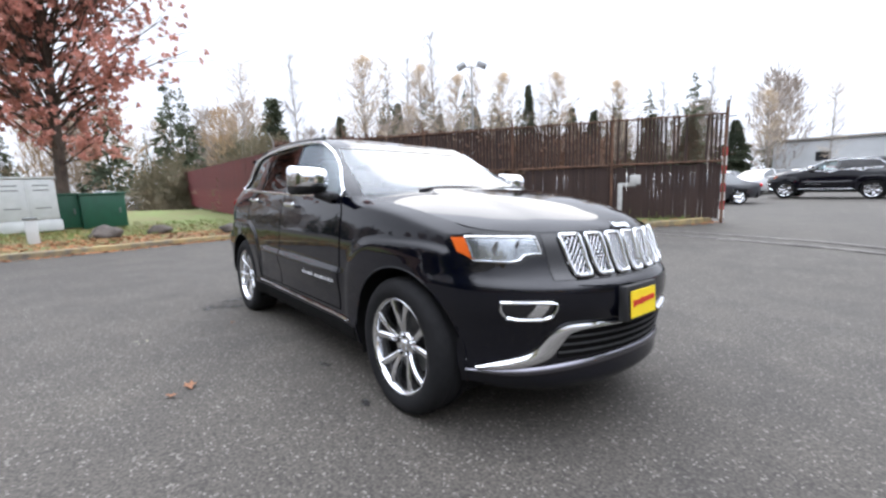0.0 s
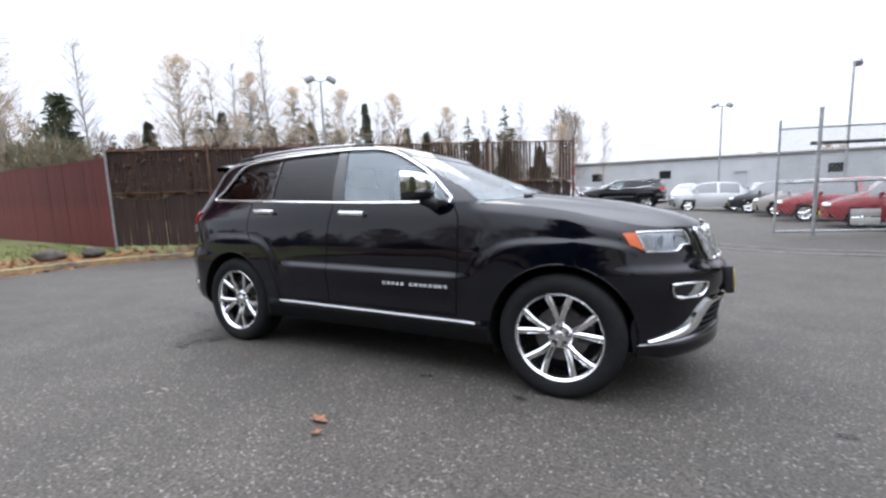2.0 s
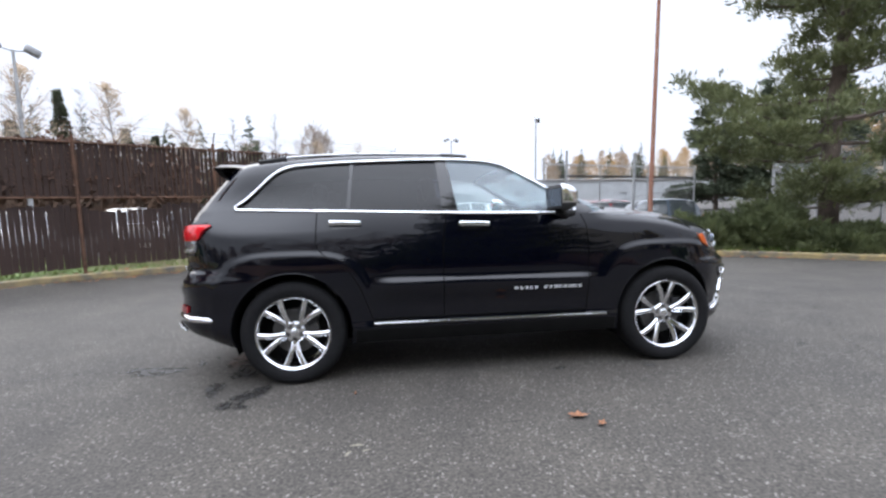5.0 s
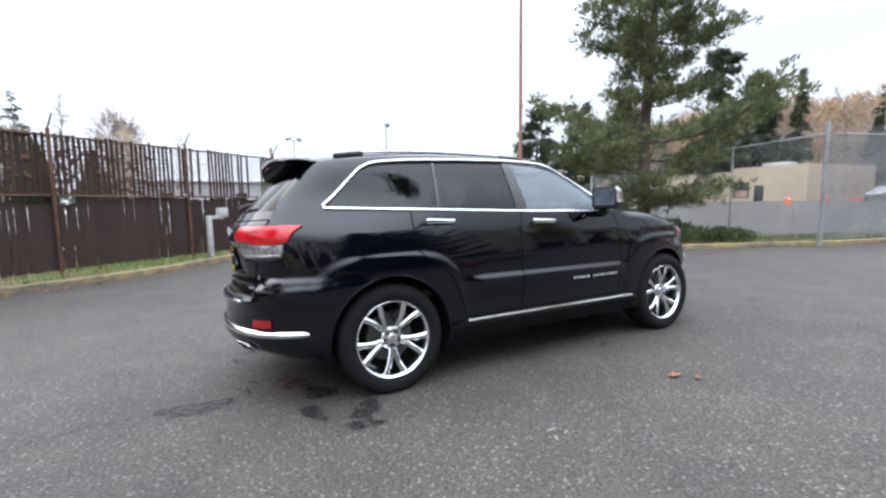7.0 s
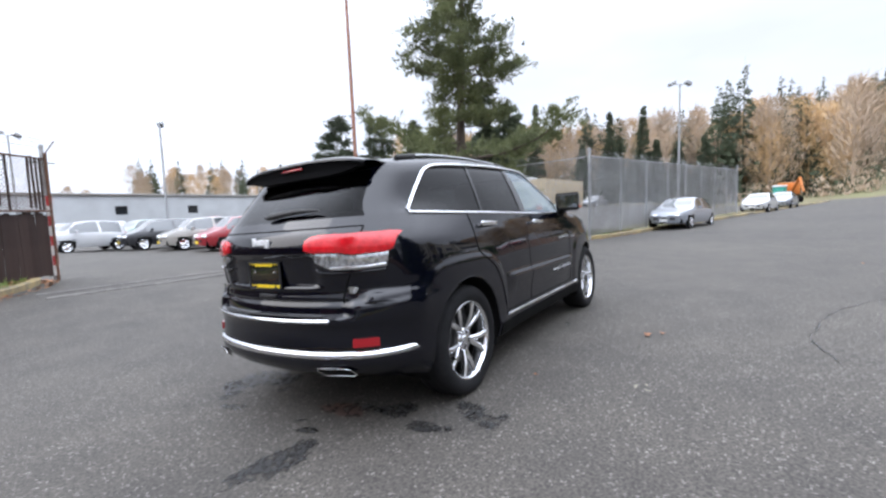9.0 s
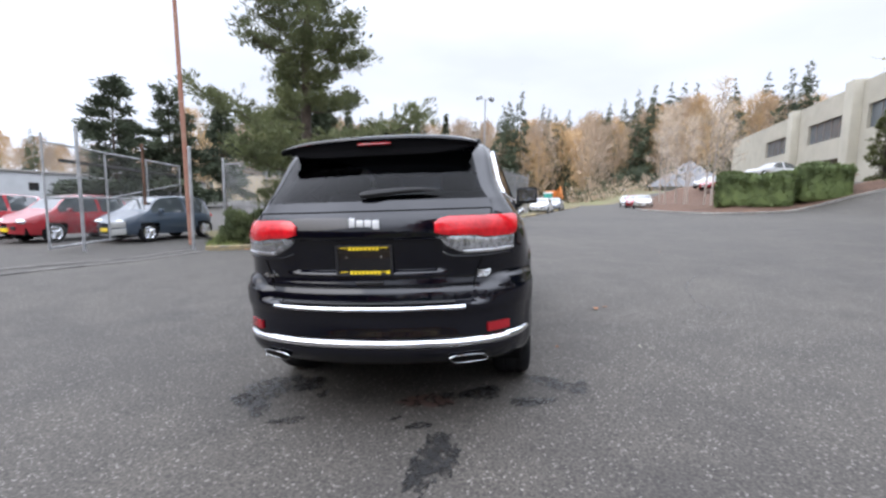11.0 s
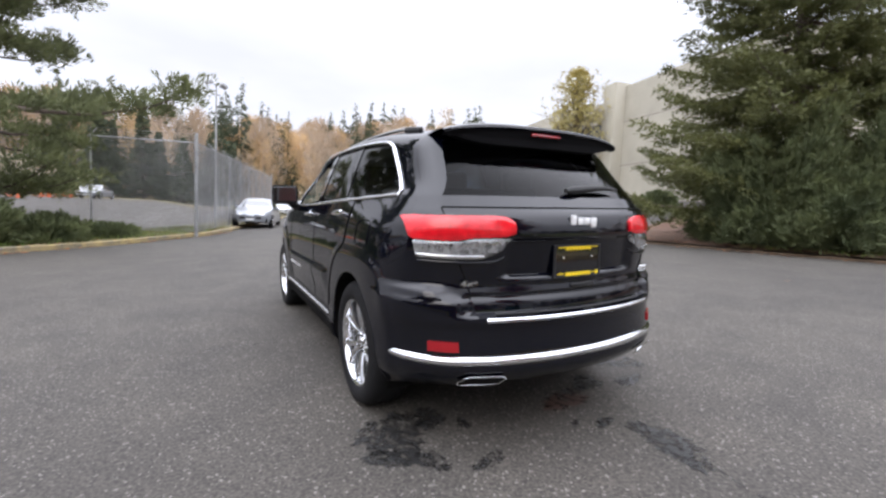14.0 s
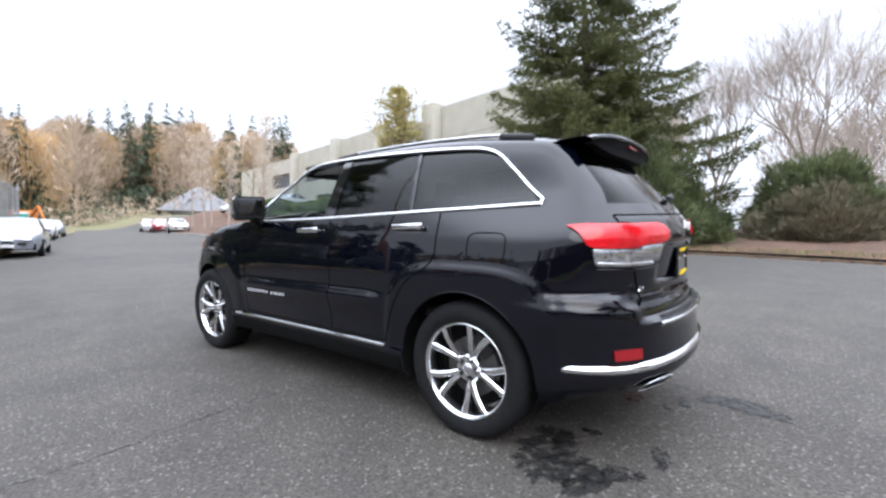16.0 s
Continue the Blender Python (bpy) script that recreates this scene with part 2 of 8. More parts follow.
def curve(*pts):
    """A smooth, never overshooting function through (x, y) pairs in rising x."""
    xs, ys = np.array([p[0] for p in pts], float), np.array([p[1] for p in pts], float)
    hs, ds = np.diff(xs), np.diff(ys) / np.diff(xs)
    ms = np.zeros(len(xs))
    ms[0], ms[-1] = ds[0], ds[-1]
    for i in range(1, len(xs) - 1):
        if ds[i - 1] * ds[i] > 0:
            a, b = 2 * hs[i] + hs[i - 1], hs[i] + 2 * hs[i - 1]
            ms[i] = (a + b) / (a / ds[i - 1] + b / ds[i])

    def f(x):
        if x <= xs[0]:
            return float(ys[0])
        if x >= xs[-1]:
            return float(ys[-1])
        i = int(np.searchsorted(xs, x, "right")) - 1
        t = (x - xs[i]) / hs[i]
        return float(ys[i] * (1 + 2 * t) * (1 - t) ** 2 + hs[i] * ms[i] * t * (1 - t) ** 2 + ys[i + 1] * t * t * (3 - 2 * t) + hs[i] * ms[i + 1] * t * t * (t - 1))

    return f


def ease(a, b, x):
    t = min(1.0, max(0.0, (x - a) / (b - a)))
    return t * t * (3 - 2 * t)


def mix(a, b, t):
    return a + (b - a) * t


def letters(text, size, depth, m, name, material, parent, label=""):
    """Raised lettering in the built-in font, centred on m's origin, facing m's z."""
    cu = bpy.data.curves.new("letters", "FONT")
    cu.body, cu.size, cu.extrude, cu.align_x, cu.align_y = text, size, depth, "CENTER", "CENTER"
    tmp = new("letters_tmp", cu)
    me = bpy.data.meshes.new_from_object(tmp.evaluated_get(bpy.context.evaluated_depsgraph_get()))
    bpy.data.objects.remove(tmp)
    me.transform(m)
    ob = new(name, me)
    me.materials.clear()
    me.materials.append(material)
    ob.parent = parent
    if label:
        ob["label"] = label
    return ob


# ---- ground height: the road falls across towards the gate side ----
def lie(x, y):
    s = 0.0436
    if y > 4:
        hy = -s * 4 * (1 - ease(4, 10.5, y) * (1 - 0.9 * ease(1.5, 4.5, x) * ease(24, 15, x)))
    elif y < -16:
        hy = s * 16 + s * 12 * (1 - math.exp((16 + y) / 12))
    else:
        hy = -s * y
    hy += 2.0 * ease(-17, -27, y) * ease(2, 10, x)
    hy += 0.8 * ease(16, 48, x) * ease(2, 9, y)
    return hy + 0.012 + 0.0052 * max(-20, min(60, x))


def on_ground(x, y, rz=0, dz=0.0):
    return pose(x, y, lie(x, y) + dz, 0, 0, rz)

# ---- ground: one sheet to the horizon ----
def asphalt():
    m = bpy.data.materials.new("worn_asphalt")
    m.use_nodes = True
    nt = m.node_tree
    b = nt.nodes["Principled BSDF"]
    N = lambda k: nt.nodes.new("ShaderNode" + k)
    co = N("NewGeometry")

    def tex(kind, scale, detail=3):
        n = N(kind)
        n.inputs["Scale"].default_value = scale
        if "Detail" in n.inputs:
            n.inputs["Detail"].default_value = detail
        nt.links.new(co.outputs["Position"], n.inputs["Vector"])
        return n
    stone, grit, patch_, broad = tex("TexVoronoi", 88, 0), tex("TexNoise", 62, 7), tex("TexNoise", 1.7, 9), tex("TexNoise", 0.16, 4)
    base = N("ValToRGB")
    base.color_ramp.elements[0].position, base.color_ramp.elements[0].color = 0.34, (0.026, 0.023, 0.0197, 1)
    base.color_ramp.elements[1].position, base.color_ramp.elements[1].color = 0.66, (0.083, 0.0745, 0.064, 1)
    nt.links.new(grit.outputs["Fac"], base.inputs["Fac"])
    sep = N("SeparateColor")
    nt.links.new(stone.outputs["Color"], sep.inputs[0])
    chip = N("ValToRGB")
    chip.color_ramp.elements[0].position, chip.color_ramp.elements[0].color = 0.93, (0, 0, 0, 1)
    chip.color_ramp.elements[1].position, chip.color_ramp.elements[1].color = 1.0, (1, 1, 1, 1)
    nt.links.new(sep.outputs[0], chip.inputs["Fac"])
    mixv, ramp = N("MixRGB"), N("MixRGB")
    mixv.inputs["Fac"].default_value = 0.35
    nt.links.new(sep.outputs[0], mixv.inputs["Color1"])
    nt.links.new(grit.outputs["Fac"], mixv.inputs["Color2"])
    ramp.inputs["Color2"].default_value = (0.20, 0.189, 0.17, 1)
    nt.links.new(chip.outputs["Color"], ramp.inputs["Fac"])
    nt.links.new(base.outputs["Color"], ramp.inputs["Color1"])
    tone = N("ValToRGB")
    tone.color_ramp.elements[0].position, tone.color_ramp.elements[0].color = 0.34, (0.62, 0.62, 0.63, 1)
    tone.color_ramp.elements[1].position, tone.color_ramp.elements[1].color = 0.68, (1.18, 1.17, 1.14, 1)
    av = N("MixRGB")
    av.inputs["Fac"].default_value = 0.5
    nt.links.new(patch_.outputs["Fac"], av.inputs["Color1"])
    nt.links.new(broad.outputs["Fac"], av.inputs["Color2"])
    nt.links.new(av.outputs[0], tone.inputs["Fac"])
    mul = N("MixRGB")
    mul.blend_type = "MULTIPLY"
    mul.inputs["Fac"].default_value = 1.0
    nt.links.new(ramp.outputs["Color"], mul.inputs["Color1"])
    nt.links.new(tone.outputs["Color"], mul.inputs["Color2"])
    nt.links.new(mul.outputs[0], b.inputs["Base Color"])
    b.inputs["Roughness"].default_value = 0.82
    bp = N("Bump")
    bp.inputs["Strength"].default_value, bp.inputs["Distance"].default_value = 0.6, 0.002
    nt.links.new(grit.outputs["Fac"], bp.inputs["Height"])
    nt.links.new(bp.outputs["Normal"], b.inputs["Normal"])
    return m


ASPHALT = asphalt()
bm = bmesh.new()
gx = [-900, -300, -120, -60, -40] + list(range(-30, 61, 1)) + [70, 85, 110, 160, 300, 900]
gy = [-900, -300, -120, -70, -50, -40] + list(range(-34, 31, 1)) + [35, 45, 60, 90, 150, 300, 900]
gv = [[bm.verts.new((x, y, lie(x, y))) for y in gy] for x in gx]
for i in range(len(gx) - 1):
    for j in range(len(gy) - 1):
        bm.faces.new((gv[i][j], gv[i + 1][j], gv[i + 1][j + 1], gv[i][j + 1]))
tagged(part("ground", bm, ASPHALT), "worn grey asphalt of a wide yard and road", "asphalt", kind="structure")

# ---- the black car ----
CAR = Matrix.Rotation(radians(-2.5), 4, "X") @ Matrix.Rotation(radians(-0.3), 4, "Y")
car = empty("car", CAR, "glossy black mid-size SUV with chrome trim parked on the asphalt", "car")
AX, WR = 1.4575, 0.391  # axle distance from the middle, wheel radius
width_at = curve((0.22, 0.84), (0.30, 0.90), (0.40, 0.925), (0.55, 0.93), (0.75, 0.937), (0.90, 0.935), (1.02, 0.925), (1.12, 0.908), (1.2, 0.889), (1.25, 0.875), (1.4, 0.824), (1.55, 0.762), (1.62, 0.728), (1.66, 0.70), (1.69, 0.655), (1.70, 0.62))
nose_at = curve((0.22, 2.16), (0.27, 2.30), (0.33, 2.345), (0.45, 2.33), (0.60, 2.36), (0.70, 2.385), (0.78, 2.38), (0.835, 2.33), (0.88, 2.305), (1.0, 2.265), (1.05, 2.235), (1.1, 2.19), (1.25, 2.05))
tail_at = curve((0.22, 2.16), (0.34, 2.31), (0.40, 2.425), (0.47, 2.475), (0.55, 2.46), (0.66, 2.45), (0.70, 2.46), (0.79, 2.45), (0.825, 2.40), (0.87, 2.385), (0.95, 2.395), (1.10, 2.41), (1.12, 2.41), (1.2, 2.385), (1.25, 2.345), (1.4, 2.225), (1.58, 2.07), (1.7, 1.975))
screen_at = curve((1.0, 1.36), (1.22, 1.25), (1.467, 0.76), (1.62, 0.43), (1.70, 0.27))
tail_p = curve((0.95, 12.0), (1.10, 12.5), (1.25, 17.0), (1.4, 24.0), (1.6, 30.0))
edge_at = curve((-2.3, 1.30), (-1.85, 1.30), (-1.1, 1.278), (0.0, 1.245), (0.7, 1.224), (0.95, 1.215), (1.2, 1.195), (1.48, 1.155), (1.7, 1.105), (1.88, 1.062), (2.0, 1.048), (2.25, 1.04))
foot_at = curve((-2.5, 0.35), (-2.0, 0.33), (-1.9, 0.30), (1.9, 0.30), (2.05, 0.26), (2.4, 0.245))
roof_at = curve((-2.1, 1.635), (-1.75, 1.677), (-1.3, 1.712), (-0.9, 1.722), (-0.4, 1.714), (0.0, 1.688), (0.3, 1.64))
NP = 6.5


def girth(x, z):
    """Half the body's greatest width at height z: fuller at the tail below the belt, drawn in above it."""
    full = 0.012 * ease(-1.3, -2.1, x) * ease(1.24, 1.10, z)
    drawn = 0.085 * ease(-0.8, -1.95, x) * ease(1.09, 1.40, z) * mix(1.0, 0.60, ease(1.40, 1.66, z))
    return width_at(z) + full - drawn


def half(x, z, upper=False):
    """Half the body's width at (x, z); upper: on the cabin, above the bonnet."""
    if x >= 0:
        a, p = (screen_at(z), 5.6) if upper else (nose_at(z), NP)
    else:
        a, p = tail_at(z), tail_p(z)
    y = girth(x, z) * math.sqrt(max(0.0, 1 - min(1.0, abs(x) / a) ** p))
    if not upper and x > 0.85:  # rounded shoulder along the bonnet
        y -= 0.034 * ease(0.85, 1.05, x) * max(0.0, 1 - (edge_at(x) - z) / 0.060) ** 2
    if not upper and z < 1.15:
        for ax in (-AX, AX):
            r = (abs(x - ax) ** 3.4 + abs(z - 0.40) ** 3.4) ** (1 / 3.4)
            y += 0.014 * ease(0.600, 0.555, r) + 0.004 * ease(0.80, 0.60, r) * ease(0.3, 0.5, z)
        run = ease(-0.92, -0.70, x) * ease(0.90, 0.72, x)
        mid = 0.745 - 0.012 * x
        y += run * 0.024 * (ease(mid + 0.030, mid - 0.022, z) * ease(mid - 0.20, mid - 0.022, z))
        if x < -1.7:
            y += 0.020 * ease(-1.85, -2.05, x) * ease(0.875, 0.835, z) * ease(0.55, 0.80, z)
        y += 0.014 * ease(0.47, 0.40, z) * ease(-1.2, -1.0, x) * ease(1.2, 1.0, x)
    return y


def lifted(x, z):
    """The cabin's height, stretched so that its top follows the roof line."""
    e = edge_at(x)
    return z if z <= e else e + (z - e) * (roof_at(x) - e) / (1.70 - e)


def skin(x, z, side, off=0.0, upper=False):
    """A point of the flank, off metres proud of it. z is the height before the roof line is stretched."""
    def p(x, z):
        return Vector((x, side * half(x, z, upper), lifted(x, z)))
    d = 0.004
    n = (p(x + d, z) - p(x - d, z)).cross(p(x, z + d) - p(x, z - d)).normalized()
    if n.y * side < 0:
        n = -n
    return p(x, z) + n * off


def plate_dent(y, z):
    d = 0.028 * ease(0.47, 0.43, abs(y)) * ease(0.892, 0.915, z) * ease(1.105, 1.075, z)
    d += 0.045 * ease(0.68, 0.61, abs(y)) * ease(0.725, 0.74, z) * ease(0.83, 0.80, z)
    d -= 0.045 * ease(0.70, 0.77, abs(y)) * ease(0.80, 0.815, z) * ease(0.875, 0.84, z)
    return d


def back(y, z, off=0.0):
    """A point of the tail, off metres proud of it."""
    def p(y, z):
        r = min(0.9999, abs(y) / girth(-2.3, z))
        return Vector((-tail_at(z) * (1 - r * r) ** (1 / tail_p(z)) + plate_dent(y, z), y, lifted(-2.2, z)))
    d = 0.004
    n = (p(y + d, z) - p(y - d, z)).cross(p(y, z + d) - p(y, z - d)).normalized()
    if n.x > 0:
        n = -n
    return p(y, z) + n * off


def front(y, z, off=0.0):
    """A point of the nose, off metres proud of it."""
    def p(y, z):
        r = min(0.9999, abs(y) / width_at(z))
        return Vector((nose_at(z) * (1 - r * r) ** (1 / NP), y, z))
    d = 0.004
    n = (p(y + d, z) - p(y - d, z)).cross(p(y, z + d) - p(y, z - d)).normalized()
    if n.x < 0:
        n = -n
    return p(y, z) + n * off


# window outline on the flank: (x, z) before stretching
def unlift(x, z):
    e = edge_at(x)
    return z if z <= e else e + (z - e) * (1.70 - e) / (roof_at(x) - e)


dlo_low = curve((-1.9, 1.305), (-1.1, 1.274), (0.0, 1.236), (0.75, 1.222))
dlo_top = curve((-1.87, 1.318), (-1.80, 1.37), (-1.66, 1.505), (-1.56, 1.592), (-1.44, 1.631), (-1.04, 1.654), (-0.36, 1.667), (0.0, 1.655), (0.12, 1.632), (0.40, 1.498), (0.55, 1.402), (0.68, 1.290), (0.73, 1.245))
DLO = (-1.865, 0.725)


def in_dlo(x, z, grow=0.0):
    return DLO[0] - grow < x < DLO[1] + grow and dlo_low(x) - grow < z < dlo_top(x) + grow


# body shell: rings of stations round the plan, stacked in height
def stations():
    for k in range(22):
        yield "f", 0.88 * k / 22
    for k in range(52):
        yield "F", mix((1 - 0.88 ** 2) ** (1 / NP), 0, k / 52)
    for k in range(74):
        yield "R", k / 74
    for k in range(23):
        yield "r", 0.9 * (1 - k / 22)


ST = list(stations())


def ring_point(kind, v, z):
    if kind == "f":
        return nose_at(z) * (1 - v * v) ** (1 / NP)
    if kind == "F":
        return nose_at(z) * v
    if kind == "R":
        return -tail_at(z) * v * (1 - 0.81) ** (1 / tail_p(z))
    return -tail_at(z) * (1 - v * v) ** (1 / tail_p(z))


def shell_vertex(kind, v, h, side):
    z = 0.3
    x = 0.0
    for _ in range(4):
        x = ring_point(kind, v, z)
        lo, hi = foot_at(x), edge_at(x)
        z = mix(lo, hi, h)
    if kind in "fr":
        y = v * (girth(-2.3, z) if kind == "r" else width_at(z))
        if kind == "r":
            x += plate_dent(y, z)
        y = max(y, half(x, z)) if y > 0.8 else y
    else:
        y = half(x, z)
    return Vector((x, side * y, z))


HS = [k / 84 for k in range(85)]
bm = bmesh.new()
cols = {}
for side in (1, -1):
    for k, (kind, v) in enumerate(ST):
        cols[side, k] = [bm.verts.new(shell_vertex(kind, v, h, side)) for h in HS]
bm.verts.ensure_lookup_table()
ARCH_Z, ARCH_R = 0.40, 0.437
for vert in bm.verts:
    if abs(vert.co.y) > 0.62:
        for ax in (-AX, AX):
            d = Vector((vert.co.x - ax, vert.co.z - ARCH_Z))
            if ARCH_R - 0.017 < d.length < ARCH_R + 0.017:
                d = d.normalized() * ARCH_R
                vert.co.x, vert.co.z = ax + d.x, ARCH_Z + d.y
for side in (1, -1):
    for k in range(len(ST) - 1):
        a, b = cols[side, k], cols[side, k + 1]
        for i in range(len(HS) - 1):
            quad = (a[i], a[i + 1], b[i + 1], b[i])
            c = sum((q.co for q in quad), Vector()) / 4
            if abs(c.y) > 0.62 and any(math.hypot(c.x - ax, c.z - ARCH_Z) < ARCH_R - 0.002 for ax in (-AX, AX)):
                continue
            bm.faces.new(quad)
# cabin sides from the belt to the roof, tail end included
GH = [k / 30 for k in range(31)]
g_st = [("W", 0.91 * k / 14) for k in range(14)] + [("w", mix((1 - 0.91 ** 2) ** (1 / 5.6), 0, k / 26)) for k in range(26)] + [s for s in ST if s[0] in "Rr"]


def cabin_vertex(kind, v, h, side):
    z = 1.3
    x = 0.0
    for _ in range(5):
        if kind == "W":
            x = screen_at(z) * (1 - v * v) ** (1 / 5.6)
        elif kind == "w":
            x = screen_at(z) * v
        else:
            x = ring_point(kind, v, z)
        z = mix(edge_at(x), 1.70, h)
    y = v * (girth(-2.3, z) if kind == "r" else width_at(z)) if kind in "Wr" else half(x, z, True)
    if kind == "r" and y > 0.8:
        y = max(y, half(x, z, True))
    return Vector((x, side * y, lifted(x, z)))


gcols = {}
for side in (1, -1):
    for k, (kind, v) in enumerate(g_st):
        gcols[side, k] = [cabin_vertex(kind, v, h, side) for h in GH]


def snap_dlo(co):
    """Moves a vertex that lies near the window outline onto it."""
    x, z = co.x, co.z
    if abs(co.y) < 0.5:
        return co
    if DLO[0] - 0.02 < x < DLO[1] + 0.02:
        zt, zl = dlo_top(x), dlo_low(x)
        if abs(z - zt) < 0.0085:
            z = zt
        elif abs(z - zl) < 0.0085:
            z = zl
    return Vector((x, co.y, z))


WIN_K = 14  # windscreen columns
for side in (1, -1):
    vb = {}

    def bv(k, i):
        if (k, i) not in vb:
            vb[k, i] = bm.verts.new(snap_dlo(gcols[side, k][i]))
        return vb[k, i]

    for k in range(len(g_st) - 1):
        kind, v = g_st[k]
        for i in range(len(GH) - 1):
            c = (gcols[side, k][i] + gcols[side, k + 1][i + 1]) / 2
            if in_dlo(c.x, c.z) and abs(c.y) > 0.55:
                continue
            if kind == "W" and k < WIN_K and i < 26:
                continue
            if kind == "r" and g_st[k][1] <= 0.86 and i < 25:
                continue
            bm.faces.new((bv(k, i), bv(k, i + 1), bv(k + 1, i + 1), bv(k + 1, i)))


def cap(bm, xa, xb, n, m, ye, ze, zc, sharp=2.0, bulge=None):
    """A crowned skin across the car between xa and xb."""
    rows_ = []
    for i in range(n + 1):
        t = 0.5 - 0.5 * math.cos(math.pi * i / n)
        x = mix(xa, xb, t)
        w, e, c = ye(x), ze(x), zc(x)
        row = []
        for j in range(m + 1):
            s = 2 * j / m - 1
            s = math.copysign(1 - (1 - abs(s)) ** 1.25, s)
            z = e + (c - e) * (1 - abs(s) ** sharp)
            if bulge:
                z += bulge(x, s * w)
            row.append(bm.verts.new((x, s * w, z)))
        rows_.append(row)
    for i in range(n):
        for j in range(m):
            bm.faces.new((rows_[i][j], rows_[i][j + 1], rows_[i + 1][j + 1], rows_[i + 1][j]))


bmesh.ops.remove_doubles(bm, verts=bm.verts[:], dist=0.0006)
part("body", bm, PAINT, car, "glossy black painted shell", angle=50)

bm = bmesh.new()
cap(bm, -1.975, 0.262, 44, 28, lambda x: half(x, 1.70, True), lambda x: roof_at(x), lambda x: roof_at(x) + 0.028 * ease(0.27, -0.2, x) * ease(-1.975, -1.6, x), 2.4)
part("roof", bm, PAINT, car)

hood_c = curve((0.5, 1.30), (0.95, 1.275), (1.2, 1.262), (1.48, 1.232), (1.87, 1.172), (2.02, 1.140), (2.12, 1.112), (2.20, 1.074), (2.245, 1.04))
bm = bmesh.new()
cap(bm, 0.62, 2.243, 60, 44, lambda x: half(x, edge_at(x)), lambda x: edge_at(x), lambda x: max(edge_at(x), hood_c(x)), 3.4,
    lambda x, y: 0.016 * ease(0.50, 0.40, abs(y)) * ease(2.15, 1.7, x))
part("bonnet", bm, PAINT, car, "black bonnet with raised centre")

# glass
bm = bmesh.new()
for side in (1, -1):
    for k in range(WIN_K):
        for i in range(26):
            q = [gcols[side, k][i], gcols[side, k][i + 1], gcols[side, k + 1][i + 1], gcols[side, k + 1][i]]
            bm.faces.new([bm.verts.new(p - Vector((0.004, 0, 0.002))) for p in q])
bmesh.ops.remove_doubles(bm, verts=bm.verts[:], dist=0.0005)
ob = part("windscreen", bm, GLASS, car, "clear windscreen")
ob.visible_shadow = False
bm = bmesh.new()
for side in (1, -1):
    for k in range(len(g_st) - 1):
        if g_st[k][0] == "r" and g_st[k][1] <= 0.86:
            for i in range(25):
                q = [gcols[side, k][i], gcols[side, k][i + 1], gcols[side, k + 1][i + 1], gcols[side, k + 1][i]]
                bm.faces.new([bm.verts.new(p + Vector((0.004, 0, 0))) for p in q])
bmesh.ops.remove_doubles(bm, verts=bm.verts[:], dist=0.0005)
part("rear_window", bm, REARGLASS, car, "dark tinted rear window")


def pane(x0, x1, side, name, material, label, off=-0.012):
    bm = bmesh.new()

    def fn(u, v, o):
        x = mix(x0, x1, u)
        z = mix(dlo_low(x) - 0.01, dlo_top(x) + 0.008, v)
        return skin(x, unlift(x, z), side, off + o, True)
    sheet(bm, fn, 26, 14)
    ob = part(name, bm, material, car, label)
    ob.visible_shadow = False
    return ob


def pillar(xa0, xb0, xa1, xb1, side, material=GLOSSBLK):
    """A blacked-out pillar across the windows: its foot from xa0 to xb0, its head from xa1 to xb1."""
    bm = bmesh.new()

    def fn(u, v, o):
        x = mix(mix(xa0, xa1, v), mix(xb0, xb1, v), u)
        z = mix(dlo_low(x) - 0.008, dlo_top(x) + 0.006, v)
        return skin(x, unlift(x, z), side, -0.006 + o, True)
    sheet(bm, fn, 4, 14, 0.02)
    part("pillar", bm, material, car, "gloss black pillar trim")


for side in (-1, 1):
    if side < 0:  # the other front window is wound down
        pane(-0.27, 0.715, side, "front_door_window", SHEENED, "clear front door window")
    pane(-1.03, -0.30, side, "rear_door_window", PRIVACY, "dark tinted rear door window")
    pane(-1.855, -1.03, side, "quarter_window", PRIVACY, "dark tinted quarter window")
    pillar(-0.325, -0.205, -0.362, -0.278, side)
    pillar(-1.048, -1.024, -1.02, -0.995, side)
    bm = bmesh.new()
    loop = []
    n = 60
    for k in range(n + 1):
        x = mix(DLO[0] + 0.012, DLO[1] - 0.012, k / n)
        loop.append((x, dlo_low(x)))
    for k in range(n + 1):
        t = k / n
        x = mix(DLO[1] - 0.004, DLO[0] + 0.004, t)
        loop.append((x, dlo_top(x)))
    loop = [skin(x, unlift(x, z), side, 0.003, True) for x, z in loop]
    tube(bm, loop, 0.011, 8, True, up=(0, side, 0.2))
    part("window_trim", bm, CHROME_S, car, "bright chrome window surround")

bm = bmesh.new()
cap(bm, -1.9, 0.20, 24, 16, lambda x: half(x, 1.66, True) - 0.05, lambda x: roof_at(x) - 0.06, lambda x: roof_at(x) - 0.03, 2.4)
part("headliner", bm, mat("pale_headliner", (0.55, 0.54, 0.51), 0.9, vary=0.1, scale=20), car, "pale fabric headliner")

# doors: panels a hair proud of the shell, with dark shut lines round them
shut_b = curve((0.42, -0.345), (1.0, -0.335), (1.25, -0.300))
shut_f = curve((0.42, 0.775), (0.9, 0.80), (1.1, 0.795), (1.225, 0.745))
shut_r = curve((0.42, -0.86), (0.55, -0.90), (0.70, -0.955), (0.86, -1.06), (0.98, -1.235), (1.05, -1.268), (1.28, -1.262))


